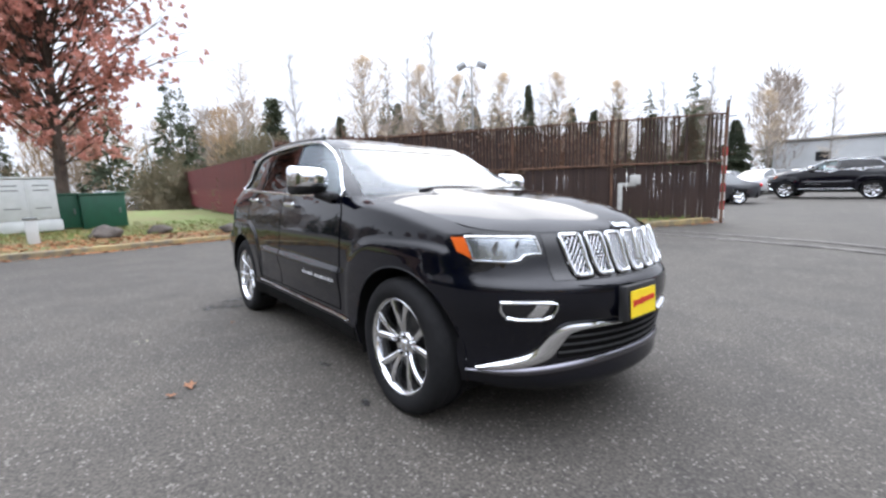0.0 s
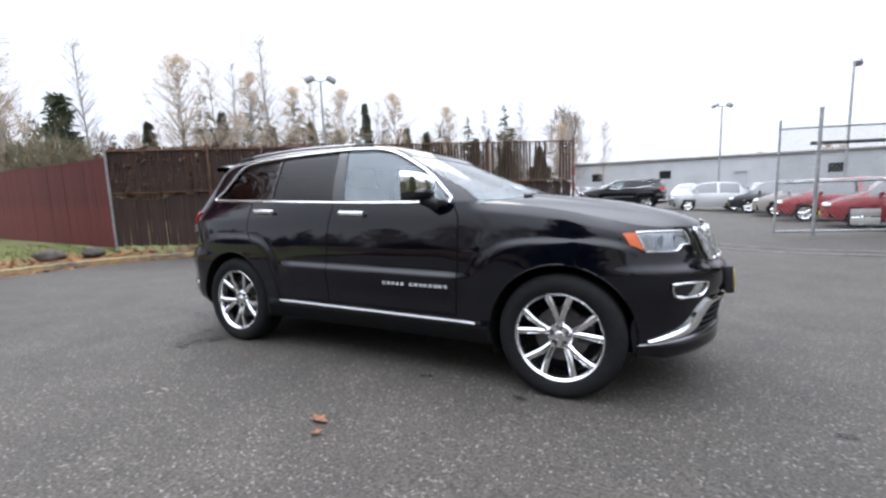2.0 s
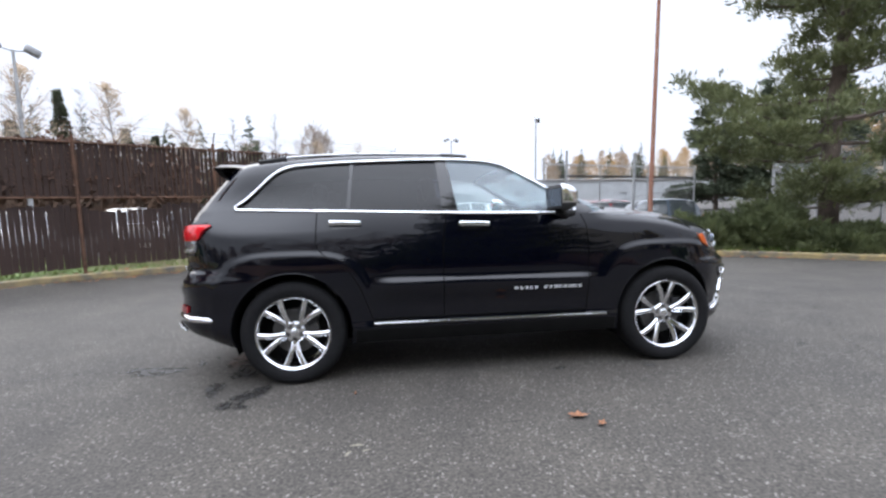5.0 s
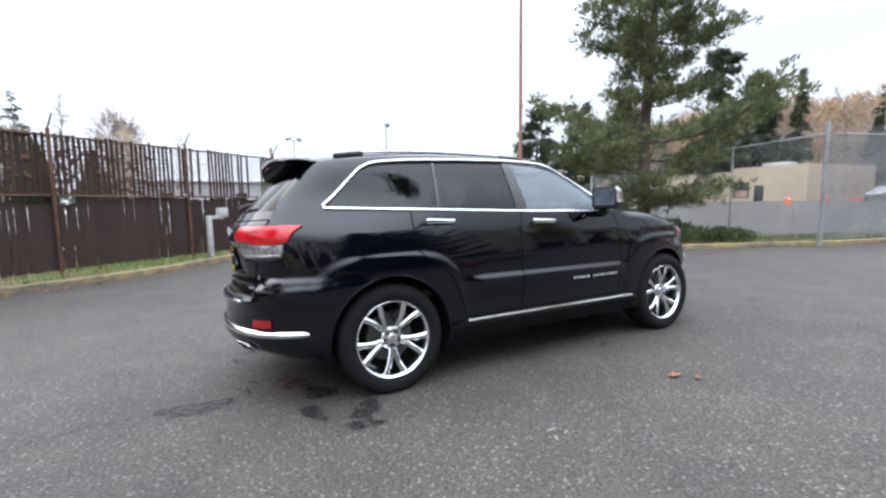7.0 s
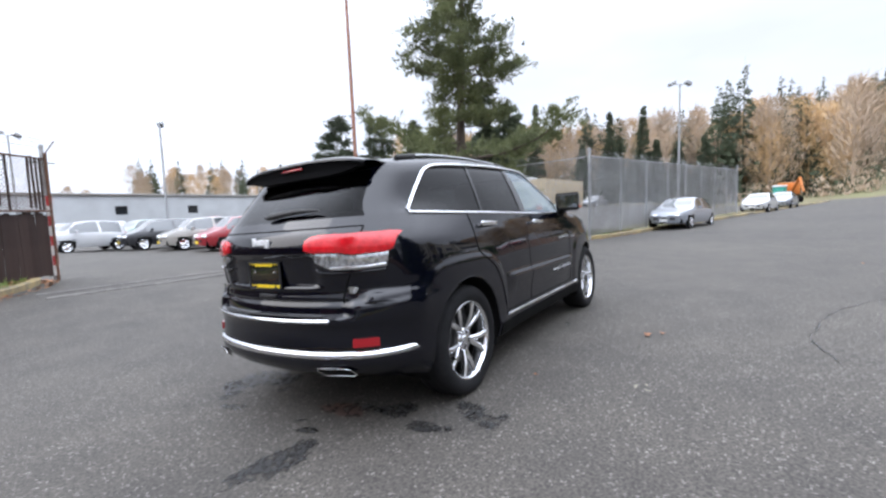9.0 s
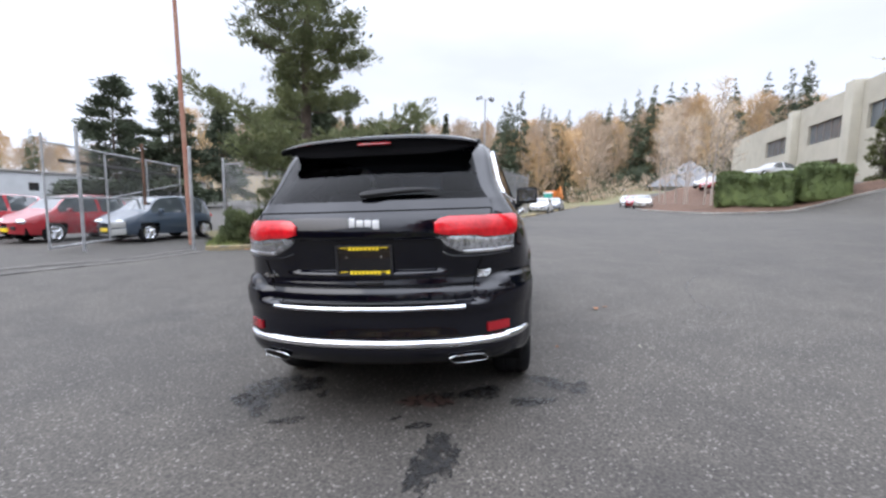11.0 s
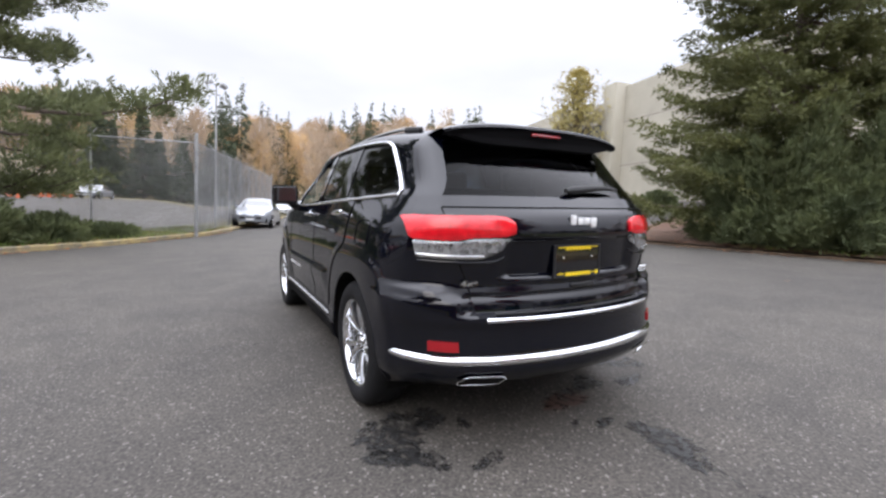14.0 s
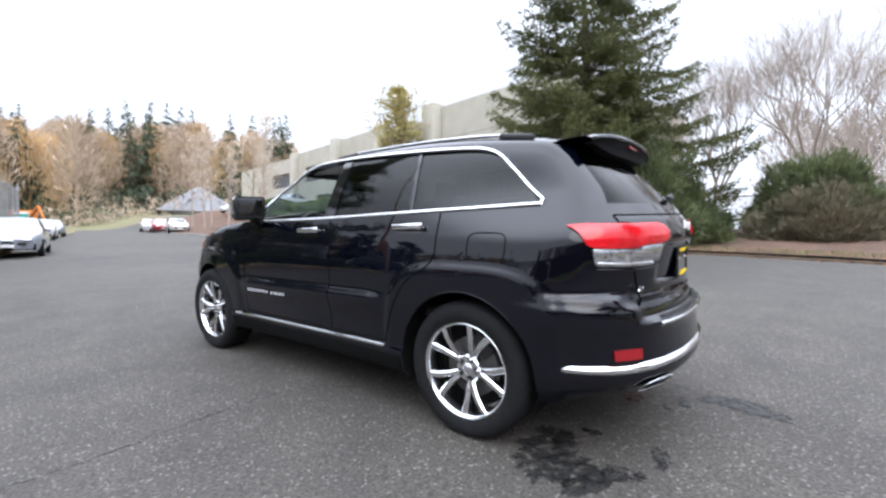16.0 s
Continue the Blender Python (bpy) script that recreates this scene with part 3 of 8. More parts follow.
def door_panel(xa, xb, side, name):
    bm = bmesh.new()

    def fn(u, v, o):
        za = 0.475 + (edge_at(mix(xa(1.2), xb(1.2), u)) - 0.016 - 0.475) * v
        x = mix(xa(za) + 0.004, xb(za) - 0.004, u)
        return skin(x, za, side, 0.0025 + o)
    sheet(bm, fn, 40, 60, 0.006)
    door = part(name, bm, PAINT, car)
    for line in (xa, xb):
        bm = bmesh.new()
        pts = [skin(line(z), z, side, 0.001) for z in np.linspace(0.465, edge_at(line(1.2)) - 0.012, 40)]
        tube(bm, pts, 0.0042, 6, flat=1.0, up=(0, 1, 0))
        part("shut_line", bm, GAP, door)
    bm = bmesh.new()
    pts = [skin(mix(xa(0.47), xb(0.47), u), 0.469, side, 0.001) for u in np.linspace(0, 1, 24)]
    tube(bm, pts, 0.005, 6)
    part("shut_line", bm, GAP, door)
    return door


def handle(door, xm, zm, side):
    bm = bmesh.new()
    c = skin(xm, zm, side, 0.030)
    slope = Matrix.Rotation(radians(2.2), 4, "Y")
    box(bm, (0.235, 0.020, 0.034), Matrix.Translation(c) @ slope, 0.009, 3)
    for dx in (-0.085, 0.085):
        box(bm, (0.035, 0.034, 0.024), Matrix.Translation(skin(xm + dx, zm - 0.002, side, 0.014)), 0.006, 2)
    part("handle", bm, CHROME, door, "chrome pull handle")
    bm = bmesh.new()
    sheet(bm, lambda u, v, o: skin(mix(xm - 0.10, xm + 0.10, u), mix(zm - 0.035, zm + 0.018, v), side, 0.0045 + o), 8, 4, 0.004)
    part("handle_cup", bm, GLOSSBLK, door)


for side in (-1, 1):
    d = door_panel(shut_b, shut_f, side, "front_door")
    handle(d, -0.095, 1.152, side)
    d2 = door_panel(shut_r, shut_b, side, "rear_door")
    handle(d2, -1.055, 1.180, side)
    # model name on the front door, as plain bars
    for k, w in enumerate((0.026, 0.026, 0.026, 0.026, 0.026, 0.0, 0.026, 0.026, 0.026, 0.026, 0.026, 0.026, 0.026, 0.026)):
        if w:
            bm = bmesh.new()
            x = 0.215 + 0.0385 * k
            c = skin(x, 0.658 if k else 0.660, side, 0.004)
            box(bm, (0.028, 0.004, 0.004), Matrix.Translation(c + Vector((0, 0, 0.0065))), 0.0015, 1)
            box(bm, (0.028, 0.004, 0.004), Matrix.Translation(c - Vector((0, 0, 0.0065))), 0.0015, 1)
            box(bm, (0.006, 0.004, 0.015), Matrix.Translation(c + Vector((0.010 * (k % 3 - 1), side * 0.001, 0))), 0, 1)
            part("name_bar", bm, SILVER, d)
    # bright strip along the sill
    bm = bmesh.new()
    pts = [skin(x, 0.432 - 0.006 * x, side, 0.006) for x in np.linspace(-0.87, 0.93, 30)]
    tube(bm, pts, 0.011, 8, flat=0.8)
    part("sill_strip", bm, CHROME, car, "chrome strip along the sill")
    bm = bmesh.new()
    sheet(bm, lambda u, v, o: skin(mix(-1.0, 1.0, u), mix(0.30, 0.40, v), side, 0.006 + o), 20, 3, 0.02)
    part("sill_cladding", bm, DARK, car)
    # wheel arch: lip and dark liner
    for ax in (-AX, AX):
        bm = bmesh.new()
        a0, a1 = (radians(-14), radians(194))
        pts = []
        for k in range(49):
            t = mix(a0, a1, k / 48)
            x, z = ax + ARCH_R * math.cos(t), ARCH_Z + ARCH_R * math.sin(t)
            pts.append(Vector((x, side * (half(x, max(z, 0.3)) - 0.005), z)))
        tube(bm, pts, 0.006, 8)
        part("arch_lip", bm, PAINT, car)
        bm = bmesh.new()
        rings = []
        for k in range(41):
            t = mix(radians(-22), radians(202), k / 40)
            x, z = ax + (ARCH_R + 0.004) * math.cos(t), ARCH_Z + (ARCH_R + 0.004) * math.sin(t)
            yo = half(x, max(z, 0.3)) - 0.012
            rings.append([bm.verts.new((x, side * y, z)) for y in (yo, 0.55)])
        hub_c = bm.verts.new((ax, side * 0.55, ARCH_Z - 0.1))
        for k in range(40):
            bm.faces.new((rings[k][0], rings[k + 1][0], rings[k + 1][1], rings[k][1]))
            bm.faces.new((rings[k][1], rings[k + 1][1], hub_c))
        part("wheel_arch_liner", bm, DARK, car)

# underside
bm = bmesh.new()
box(bm, (1.9, 1.60, 0.10), Matrix.Translation((0, 0, 0.33)), 0.02)
box(bm, (0.95, 0.95, 0.10), Matrix.Translation((1.4, 0, 0.34)), 0.02)
box(bm, (0.22, 1.3, 0.08), Matrix.Translation((1.98, 0, 0.32)), 0.03)
box(bm, (1.2, 0.95, 0.10), Matrix.Translation((-1.5, 0, 0.38)), 0.02)
box(bm, (0.20, 1.4, 0.06), Matrix.Translation((-2.05, 0, 0.42)), 0.02)
part("underbody", bm, DARK, car)
for ax in (-AX, AX):
    bm = bmesh.new()
    rod(bm, (ax, -0.7, 0.37), (ax, 0.7, 0.37), 0.05)
    part("axle", bm, DARK, car)


# ---- wheels ----
def spoke(bm, a0, a1, r0, r1, w0, w1, y0, y1, d):
    """One bar of the wheel from radius r0 at angle a0 to r1 at a1."""
    rows_ = []
    for k in range(7):
        t = k / 6
        a, r, w = mix(a0, a1, t), mix(r0, r1, t), mix(w0, w1, t)
        bulge = y0 + (y1 - y0) * t + 0.010 * math.sin(math.pi * t)
        ce, ta = Vector((r * math.cos(a), 0, r * math.sin(a))), Vector((-math.sin(a), 0, math.cos(a)))
        rows_.append([bm.verts.new(ce + ta * (s * w) + Vector((0, yy, 0))) for s, yy in ((-1, bulge - d), (-0.95, bulge - 0.006), (-0.55, bulge), (0.55, bulge), (0.95, bulge - 0.006), (1, bulge - d))])
    for k in range(6):
        for j in range(5):
            bm.faces.new((rows_[k][j], rows_[k][j + 1], rows_[k + 1][j + 1], rows_[k + 1][j]))


def wheel(m, spin, name):
    """A wheel with its outer face towards +y, under the car; its tyre is flattened where it stands."""
    w = new(name)
    w.parent = car
    w.matrix_local = m @ spin
    out = Matrix.Rotation(radians(-90), 4, "X")
    bm = bmesh.new()
    prof = [(0.266, -0.112), (0.279, -0.124), (0.312, -0.132), (0.340, -0.129), (0.362, -0.118), (0.375, -0.103), (0.382, -0.085)]
    tread = []
    for k, y in enumerate((-0.085, -0.055, -0.052, -0.030, -0.027, 0.0, 0.027, 0.030, 0.052, 0.055, 0.085)):
        tread.append((0.385 if k % 4 in (0, 1) or k == 5 else 0.378, y))
    prof = prof + tread[1:-1] + [(r, -z) for r, z in prof[::-1]]
    lathe(bm, prof, 96, out)
    for v in bm.verts:
        if v.co.z < -0.378:
            v.co.z = -0.378
        elif v.co.z < -0.30 and abs(v.co.y) > 0.11:
            v.co.y *= 1 + 0.045 * ease(-0.30, -0.36, v.co.z)
    part("tyre", bm, RUBBER, w, "black road tyre").matrix_local = spin.inverted()
    bm = bmesh.new()
    lathe(bm, [(0.240, -0.10), (0.245, 0.02), (0.249, 0.085), (0.254, 0.104), (0.260, 0.113), (0.268, 0.117), (0.274, 0.113), (0.273, 0.100), (0.264, 0.095), (0.259, -0.11), (0.244, -0.115)], 72, out)
    part("rim", bm, ALLOY, w, "polished alloy rim")
    bm = bmesh.new()
    for k in range(5):
        a = radians(90 + 72 * k)
        for s in (-1, 1):
            spoke(bm, a + s * 0.10, a + s * 0.275, 0.060, 0.256, 0.0165, 0.0205, 0.070, 0.106, 0.042)
        spoke(bm, a, a, 0.040, 0.112, 0.026, 0.014, 0.066, 0.073, 0.03)
    lathe(bm, [(0.0, 0.076), (0.070, 0.074), (0.078, 0.066), (0.080, 0.03)], 40, out)
    part("spokes", bm, ALLOY, w, "polished twin spokes")
    bm = bmesh.new()
    lathe(bm, [(0.0, 0.088), (0.022, 0.087), (0.029, 0.083), (0.031, 0.070)], 28, out)
    part("hub_cap", bm, CHROME_S, w)
    for k in range(5):
        a = radians(90 + 72 * k)
        bm = bmesh.new()
        c = Vector((0.0575 * math.cos(a), 0, 0.0575 * math.sin(a)))
        rod(bm, c + Vector((0, 0.06, 0)), c + Vector((0, 0.088, 0)), 0.0105, 0.0085, 6)
        part("wheel_nut", bm, CHROME if k % 2 else CHROME_S, w)
        bm = bmesh.new()
        rod(bm, c + Vector((0, 0.071, 0)), c + Vector((0, 0.0775, 0)), 0.0185, 0.0185, 14)
        part("nut_seat", bm, DARK, w)
    bm = bmesh.new()
    lathe(bm, [(0.05, 0.02), (0.168, 0.02), (0.168, -0.012), (0.05, -0.012)], 40, out)
    part("brake_disc", bm, DISC, w)
    bm = bmesh.new()
    box(bm, (0.10, 0.075, 0.16), Matrix.Translation((-0.145, 0.01, 0.04)), 0.015)
    part("brake_caliper", bm, PLASTIC, w)
    bm = bmesh.new()
    lathe(bm, [(0.0, -0.03), (0.236, -0.04)], 32, out)
    part("dark_backing", bm, DARK, w)
    return w


WY = 0.806
for ax in (AX, -AX):
    for side in (-1, 1):
        turn = Matrix.Rotation(radians(0 if side > 0 else 180), 4, "Z")
        spin = Matrix.Rotation(radians({(1, -1): 0, (-1, -1): 36, (1, 1): 20, (-1, 1): 50}[(1 if ax > 0 else -1, side)]), 4, "Y")
        wheel(Matrix.Translation((ax, side * WY, WR)) @ turn, spin, "wheel")

# ---- mirrors ----
for side in (-1, 1):
    m = Matrix.Translation((0.552, side * 1.025, 1.330)) @ Matrix.Rotation(radians(side * -8), 4, "Z")

    def mirror_shell(bm, z0, z1, grow):
        """Half an oblong cap, flat towards the rear, rounded forward, between the heights z0 and z1."""
        def fn(u, v, o):
            t = mix(-1, 1, u)
            z = mix(z0, z1, v)
            high = (1 - min(1.0, abs(z - 0.000) / 0.096) ** 3.2) ** (1 / 2.4)
            a = t * math.pi / 2
            cx, cy = math.copysign(abs(math.cos(a)) ** 0.62, math.cos(a)), math.copysign(abs(math.sin(a)) ** 0.42, a)
            y = side * cy * (0.122 + grow) * mix(0.80, 1.0, high)
            return m @ Vector((-0.065 + cx * (0.178 + grow) * high * (1 - 0.18 * max(0.0, cy)), y, z))
        sheet(bm, fn, 30, 18)

    bm = bmesh.new()
    mirror_shell(bm, -0.040, 0.0955, 0.0)
    mir = part("door_mirror", bm, CHROME, car, "chrome-capped door mirror")
    bm = bmesh.new()
    box(bm, (0.004, 0.200, 0.130), m @ Matrix.Translation((-0.0615, 0, 0.004)), 0.0015, 1)
    part("mirror_glass", bm, mat("mirror_silver", (0.30, 0.32, 0.35), 0.03, 1.0), mir, "mirror glass")
    bm = bmesh.new()
    mirror_shell(bm, -0.0955, -0.040, -0.002)
    box(bm, (0.02, 0.226, 0.162), m @ Matrix.Translation((-0.053, 0, 0.0)), 0.009, 2)
    rod(bm, m @ Vector((0.01, -side * 0.05, -0.085)), Vector((0.63, side * 0.885, 1.210)), 0.034, 0.042, 12)
    box(bm, (0.16, 0.05, 0.05), Matrix.Translation((0.63, side * 0.895, 1.222)), 0.018, 2)
    part("mirror_base", bm, PLASTIC, mir, "black plastic mirror base")

# ---- roof rails and fin ----
for side in (-1, 1):
    bm = bmesh.new()
    pts = []
    for k in range(33):
        x = mix(-1.62, -0.16, k / 32)
        lift = 0.010 * ease(0, 0.09, k / 32) * ease(1, 0.91, k / 32)
        pts.append(Vector((x, side * 0.60, roof_at(x) + lift + 0.004)))
    tube(bm, pts, 0.0105, 8, flat=1.25)
    rail = part("roof_rail", bm, mat("satin_rail", (0.46, 0.47, 0.49), 0.32, 1.0) if side < 0 else bpy.data.materials["satin_rail"], car, "bright roof rail")
    for x in (-1.62, -0.20):
        bm = bmesh.new()
        box(bm, (0.22, 0.034, 0.040), Matrix.Translation((x, side * 0.60, roof_at(x) + 0.002)) @ Matrix.Rotation(radians(4 if x > -1 else -7), 4, "Y"), 0.014, 3)
        part("rail_foot", bm, PLASTIC, rail)
bm = bmesh.new()
sheet(bm, lambda u, v, o: Vector((mix(-1.80, -1.62, u), mix(-0.03, 0.03, v) * (1 - 0.6 * u), roof_at(-1.7) + 0.02 + 0.055 * (1 - u) ** 0.7 * (1 - (2 * v - 1) ** 2))), 8, 8)
part("antenna_fin", bm, PAINT, car)


# ---- lamps and trim on the tail ----
def ribbon(bm, path, fn, off, thick=0.01, n=40, m=4, crown=None):
    """A band on a surface fn(y, z, off): path gives (y, z, width) stations, smoothed."""
    ks = [k / (len(path) - 1) for k in range(len(path))]
    fy, fz, fw = (curve(*[(k, p[i]) for k, p in zip(ks, path)]) for i in range(3))

    def at(u, v, o):
        d = 0.01
        t = Vector((fy(min(1, u + d)) - fy(max(0, u - d)), fz(min(1, u + d)) - fz(max(0, u - d)))).normalized()
        w = fw(u) * (v - 0.5)
        return fn(fy(u) - t.y * w, fz(u) + t.x * w, off + o - (crown or 0.35 * thick) * (2 * v - 1) ** 2)
    return sheet(bm, at, n, m, thick)


for side in (1, -1):
    def tail_fn(zlo, ztop, y0, y1, off):
        def fn(u, v, o):
            y = mix(y0, y1, u ** 1.6 if y0 > y1 else u)
            return back(side * y, mix(zlo(u), ztop(u), v), off + o - 0.004 * (2 * v - 1) ** 4)
        return fn
    lamp = new("tail_lamp")
    lamp.parent = car
    bm = bmesh.new()
    sheet(bm, tail_fn(curve((0, 1.120), (0.08, 1.096), (0.18, 1.088), (0.55, 1.086), (0.68, 1.098), (0.9, 1.103), (1, 1.118)), curve((0, 1.192), (0.2, 1.200), (0.85, 1.200), (0.95, 1.192), (1, 1.170)), 0.838, 0.400, 0.016), 48, 10, 0.018)
    part("red_lens", bm, REDLENS, lamp, "bright red tail lens")
    bm = bmesh.new()
    sheet(bm, tail_fn(curve((0, 1.06), (0.10, 1.005), (0.7, 1.000), (0.9, 1.03), (1, 1.085)), curve((0, 1.085), (0.15, 1.083), (0.55, 1.080), (0.68, 1.092), (1, 1.098)), 0.822, 0.42, 0.012), 48, 8, 0.014)
    part("clear_lens", bm, CLEARLENS, lamp, "clear reversing lens")
    bm = bmesh.new()
    ribbon(bm, [(side * 0.812, 1.018, 0.012), (side * 0.70, 1.010, 0.016), (side * 0.55, 1.010, 0.014)], back, 0.020, 0.006)
    part("chrome_line", bm, CHROME_S, lamp)
    bm = bmesh.new()
    ribbon(bm, [(side * 0.81, 0.985, 0.014), (side * 0.62, 0.978, 0.016), (side * 0.50, 0.984, 0.012), (side * 0.44, 1.01, 0.008)], back, 0.010, 0.008)
    part("lamp_lip", bm, PAINT, lamp)
    bm = bmesh.new()
    sheet(bm, lambda u, v, o: back(side * mix(0.788, 0.672, u), mix(0.558, 0.606, v), 0.012 + o), 8, 4, 0.014)
    part("rear_reflector", bm, REDDARK, car, "red reflector in the bumper")
    # exhaust tip: a flattened, slanted chrome ring with a dark mouth
    ex = []
    for dy, dz in ((-0.085, -0.026), (-0.06, -0.033), (0.06, -0.033), (0.088, -0.022), (0.082, 0.020), (0.06, 0.030), (-0.06, 0.030), (-0.088, 0.016)):
        ex.append(back(side * (0.565 + 1.1 * dy - 0.35 * dz), 0.428 + 0.80 * dz, 0.018))
    bm = bmesh.new()
    tube(bm, ex, 0.0024, 8, True, up=(1, 0, 0))
    tip = part("exhaust_tip", bm, CHROME_S, car, "chrome trapezoid exhaust tip")
    bm = bmesh.new()
    bm.faces.new([bm.verts.new(p + Vector((0.004, 0, 0))) for p in ex])
    part("tip_mouth", bm, DARK, tip)

bm = bmesh.new()
sheet(bm, lambda u, v, o: back(0.912 * math.sin(math.pi / 2 * (2 * u - 1)), mix(0.484, 0.530, v) + 0.010 * (1 - (2 * u - 1) ** 2), 0.015 + o - 0.017 * (2 * v - 1) ** 2), 70, 8, 0.016)
part("bumper_strip", bm, CHROME, car, "chrome strip along the rear bumper")
bm = bmesh.new()
sheet(bm, lambda u, v, o: back(mix(-0.555, 0.555, u), mix(0.702, 0.721, v), 0.012 + o - 0.006 * (2 * v - 1) ** 2), 40, 5, 0.012)
part("bumper_step_strip", bm, CHROME, car, "chrome strip on the bumper step")
bm = bmesh.new()
for k in range(6):
    tube(bm, [(back(y, 0.715, 0).x + 0.014 + 0.009 * k, y, 0.738) for y in np.linspace(-0.5, 0.5, 14)], 0.003, 6)
part("step_ribs", bm, PLASTIC, car)
bm = bmesh.new()
sheet(bm, lambda u, v, o: back(mix(-0.60, 0.60, u), mix(1.106, 1.116, v), 0.003 + o), 40, 2, 0.003)
part("tailgate_crease", bm, PAINT, car)
# tailgate shut lines
bm = bmesh.new()
tube(bm, [back(y, 1.243, 0.001) for y in np.linspace(-0.70, 0.70, 40)], 0.004, 6)
part("shut_line", bm, GAP, car)
for side in (1, -1):
    bm = bmesh.new()
    tube(bm, [back(side * mix(0.60, 0.705, ease(0.80, 1.15, z)), z, 0.001) for z in np.linspace(0.80, 1.24, 30)], 0.004, 6, up=(1, 0, 0))
    part("shut_line", bm, GAP, car)

# maker's mark, badge and lettering
logo = new("tailgate_emblem")
logo.parent = car
for y, w, h, dz in ((0.060, 0.034, 0.050, 0.000), (0.015, 0.038, 0.036, -0.005), (-0.030, 0.038, 0.036, -0.005), (-0.075, 0.038, 0.050, -0.012)):
    bm = bmesh.new()
    box(bm, (0.010, w, h), Matrix.Translation(back(y - 0.007, 1.180 + dz, 0.006)), 0.004, 2)
    part("emblem_block", bm, SILVER, logo)
up_back = Matrix(((0, 0, -1, 0), (-1, 0, 0, 0), (0, 1, 0, 0), (0, 0, 0, 1)))
letters("4x4", 0.046, 0.003, Matrix.Translation(back(0.600, 0.880, 0.012)) @ up_back @ Matrix.Diagonal((1.55, 1, 1, 1)), "drive_badge", CHROME_S, car, "small silver 4x4 lettering")
bm = bmesh.new()
box(bm, (0.008, 0.10, 0.014), Matrix.Translation(back(-0.645, 0.890, 0.006)), 0.003, 1)
box(bm, (0.008, 0.092, 0.008), Matrix.Translation(back(-0.645, 0.874, 0.006)), 0.002, 1)
box(bm, (0.008, 0.06, 0.008), Matrix.Translation(back(-0.645, 0.862, 0.006)), 0.002, 1)
part("trim_badge", bm, CHROME_S, car, "small silver badge")

# rear plate: an empty black holder with yellow dealer bars
plate = new("rear_plate")
plate.parent = car
pc = back(0, 0.972, 0.010)
bm = bmesh.new()
box(bm, (0.008, 0.325, 0.168), Matrix.Translation(pc), 0.003, 1)
part("plate_backing", bm, GLOSSBLK, plate)
bm = bmesh.new()
for dy, dz, w, h in ((0, 0.080, 0.325, 0.010), (0, -0.080, 0.325, 0.010), (0.158, 0, 0.010, 0.168), (-0.158, 0, 0.010, 0.168)):
    box(bm, (0.012, w, h), Matrix.Translation(pc + Vector((-0.004, dy, dz))), 0.002, 1)
part("plate_frame", bm, PLASTIC, plate)
for dz, n0, n1 in ((0.068, -4, 4), (-0.068, -4, 4)):
    for k in range(n0, n1):
        bm = bmesh.new()
        box(bm, (0.004, 0.017, 0.020), Matrix.Translation(pc + Vector((-0.008, 0.0225 * (k + 0.5) - (0.0 if dz > 0 else 0.005), dz))), 0.001, 1)
        part("print_bar", bm, YELLOW, plate)
    for y in (0.115, -0.115):
        bm = bmesh.new()
        box(bm, (0.003, 0.045, 0.004), Matrix.Translation(pc + Vector((-0.008, y, dz + 0.004))), 0, 1)
        part("print_bar", bm, YELLOW, plate)
bm = bmesh.new()
box(bm, (0.004, 0.020, 0.020), Matrix.Translation(pc + Vector((-0.008, -0.138, -0.066))), 0.002, 1)
part("print_bar", bm, YELLOW, plate)
for dy, dz in ((0.10, 0.02), (-0.10, 0.02)):
    bm = bmesh.new()
    rod(bm, pc + Vector((0, dy, dz)), pc + Vector((-0.010, dy, dz)), 0.007, 0.006, 10)
    part("plate_screw", bm, CHROME_S, plate)
bm = bmesh.new()
box(bm, (0.03, 0.16, 0.022), Matrix.Translation(back(-0.03, 0.845, 0.0)), 0.008, 2)
part("tailgate_grip", bm, PLASTIC, car)

# roof spoiler with the high brake light
bm = bmesh.new()


def spoiler_fn(u, v, o):
    y = mix(-0.63, 0.63, v)
    e = (2 * v - 1) ** 2
    k = 1 - 0.94 * e * e
    zt = roof_at(-1.95) + 0.022 * (1 - e)
    prof = [(-1.80, zt + 0.016 - 0.010 * e), (-1.95, zt + 0.024), (-2.06, zt + 0.022), (-2.112, zt + 0.010), (-2.118, zt - 0.004), (-2.100, zt - 0.006 - 0.020 * k), (-2.088, zt - 0.008 - 0.052 * k), (-2.084, zt - 0.010 - 0.088 * k), (-2.02, zt - 0.012 - 0.092 * k)]
    t = u * (len(prof) - 1)
    i = min(int(t), len(prof) - 2)
    a, b = prof[i], prof[i + 1]
    x, z = mix(a[0], b[0], t - i), mix(a[1], b[1], t - i)
    tuck = e ** 1.5 * 0.6
    x = x + (0.13 * tuck if x < -2.0 else 0.0) * min(1, (-x - 2.0) / 0.15 if x < -2.0 else 0)
    z = z - 0.030 * e ** 3 * (1 if z > zt - 0.03 else 0.3)
    return Vector((x, y * (1 - 0.02 * (1 - u)), z))


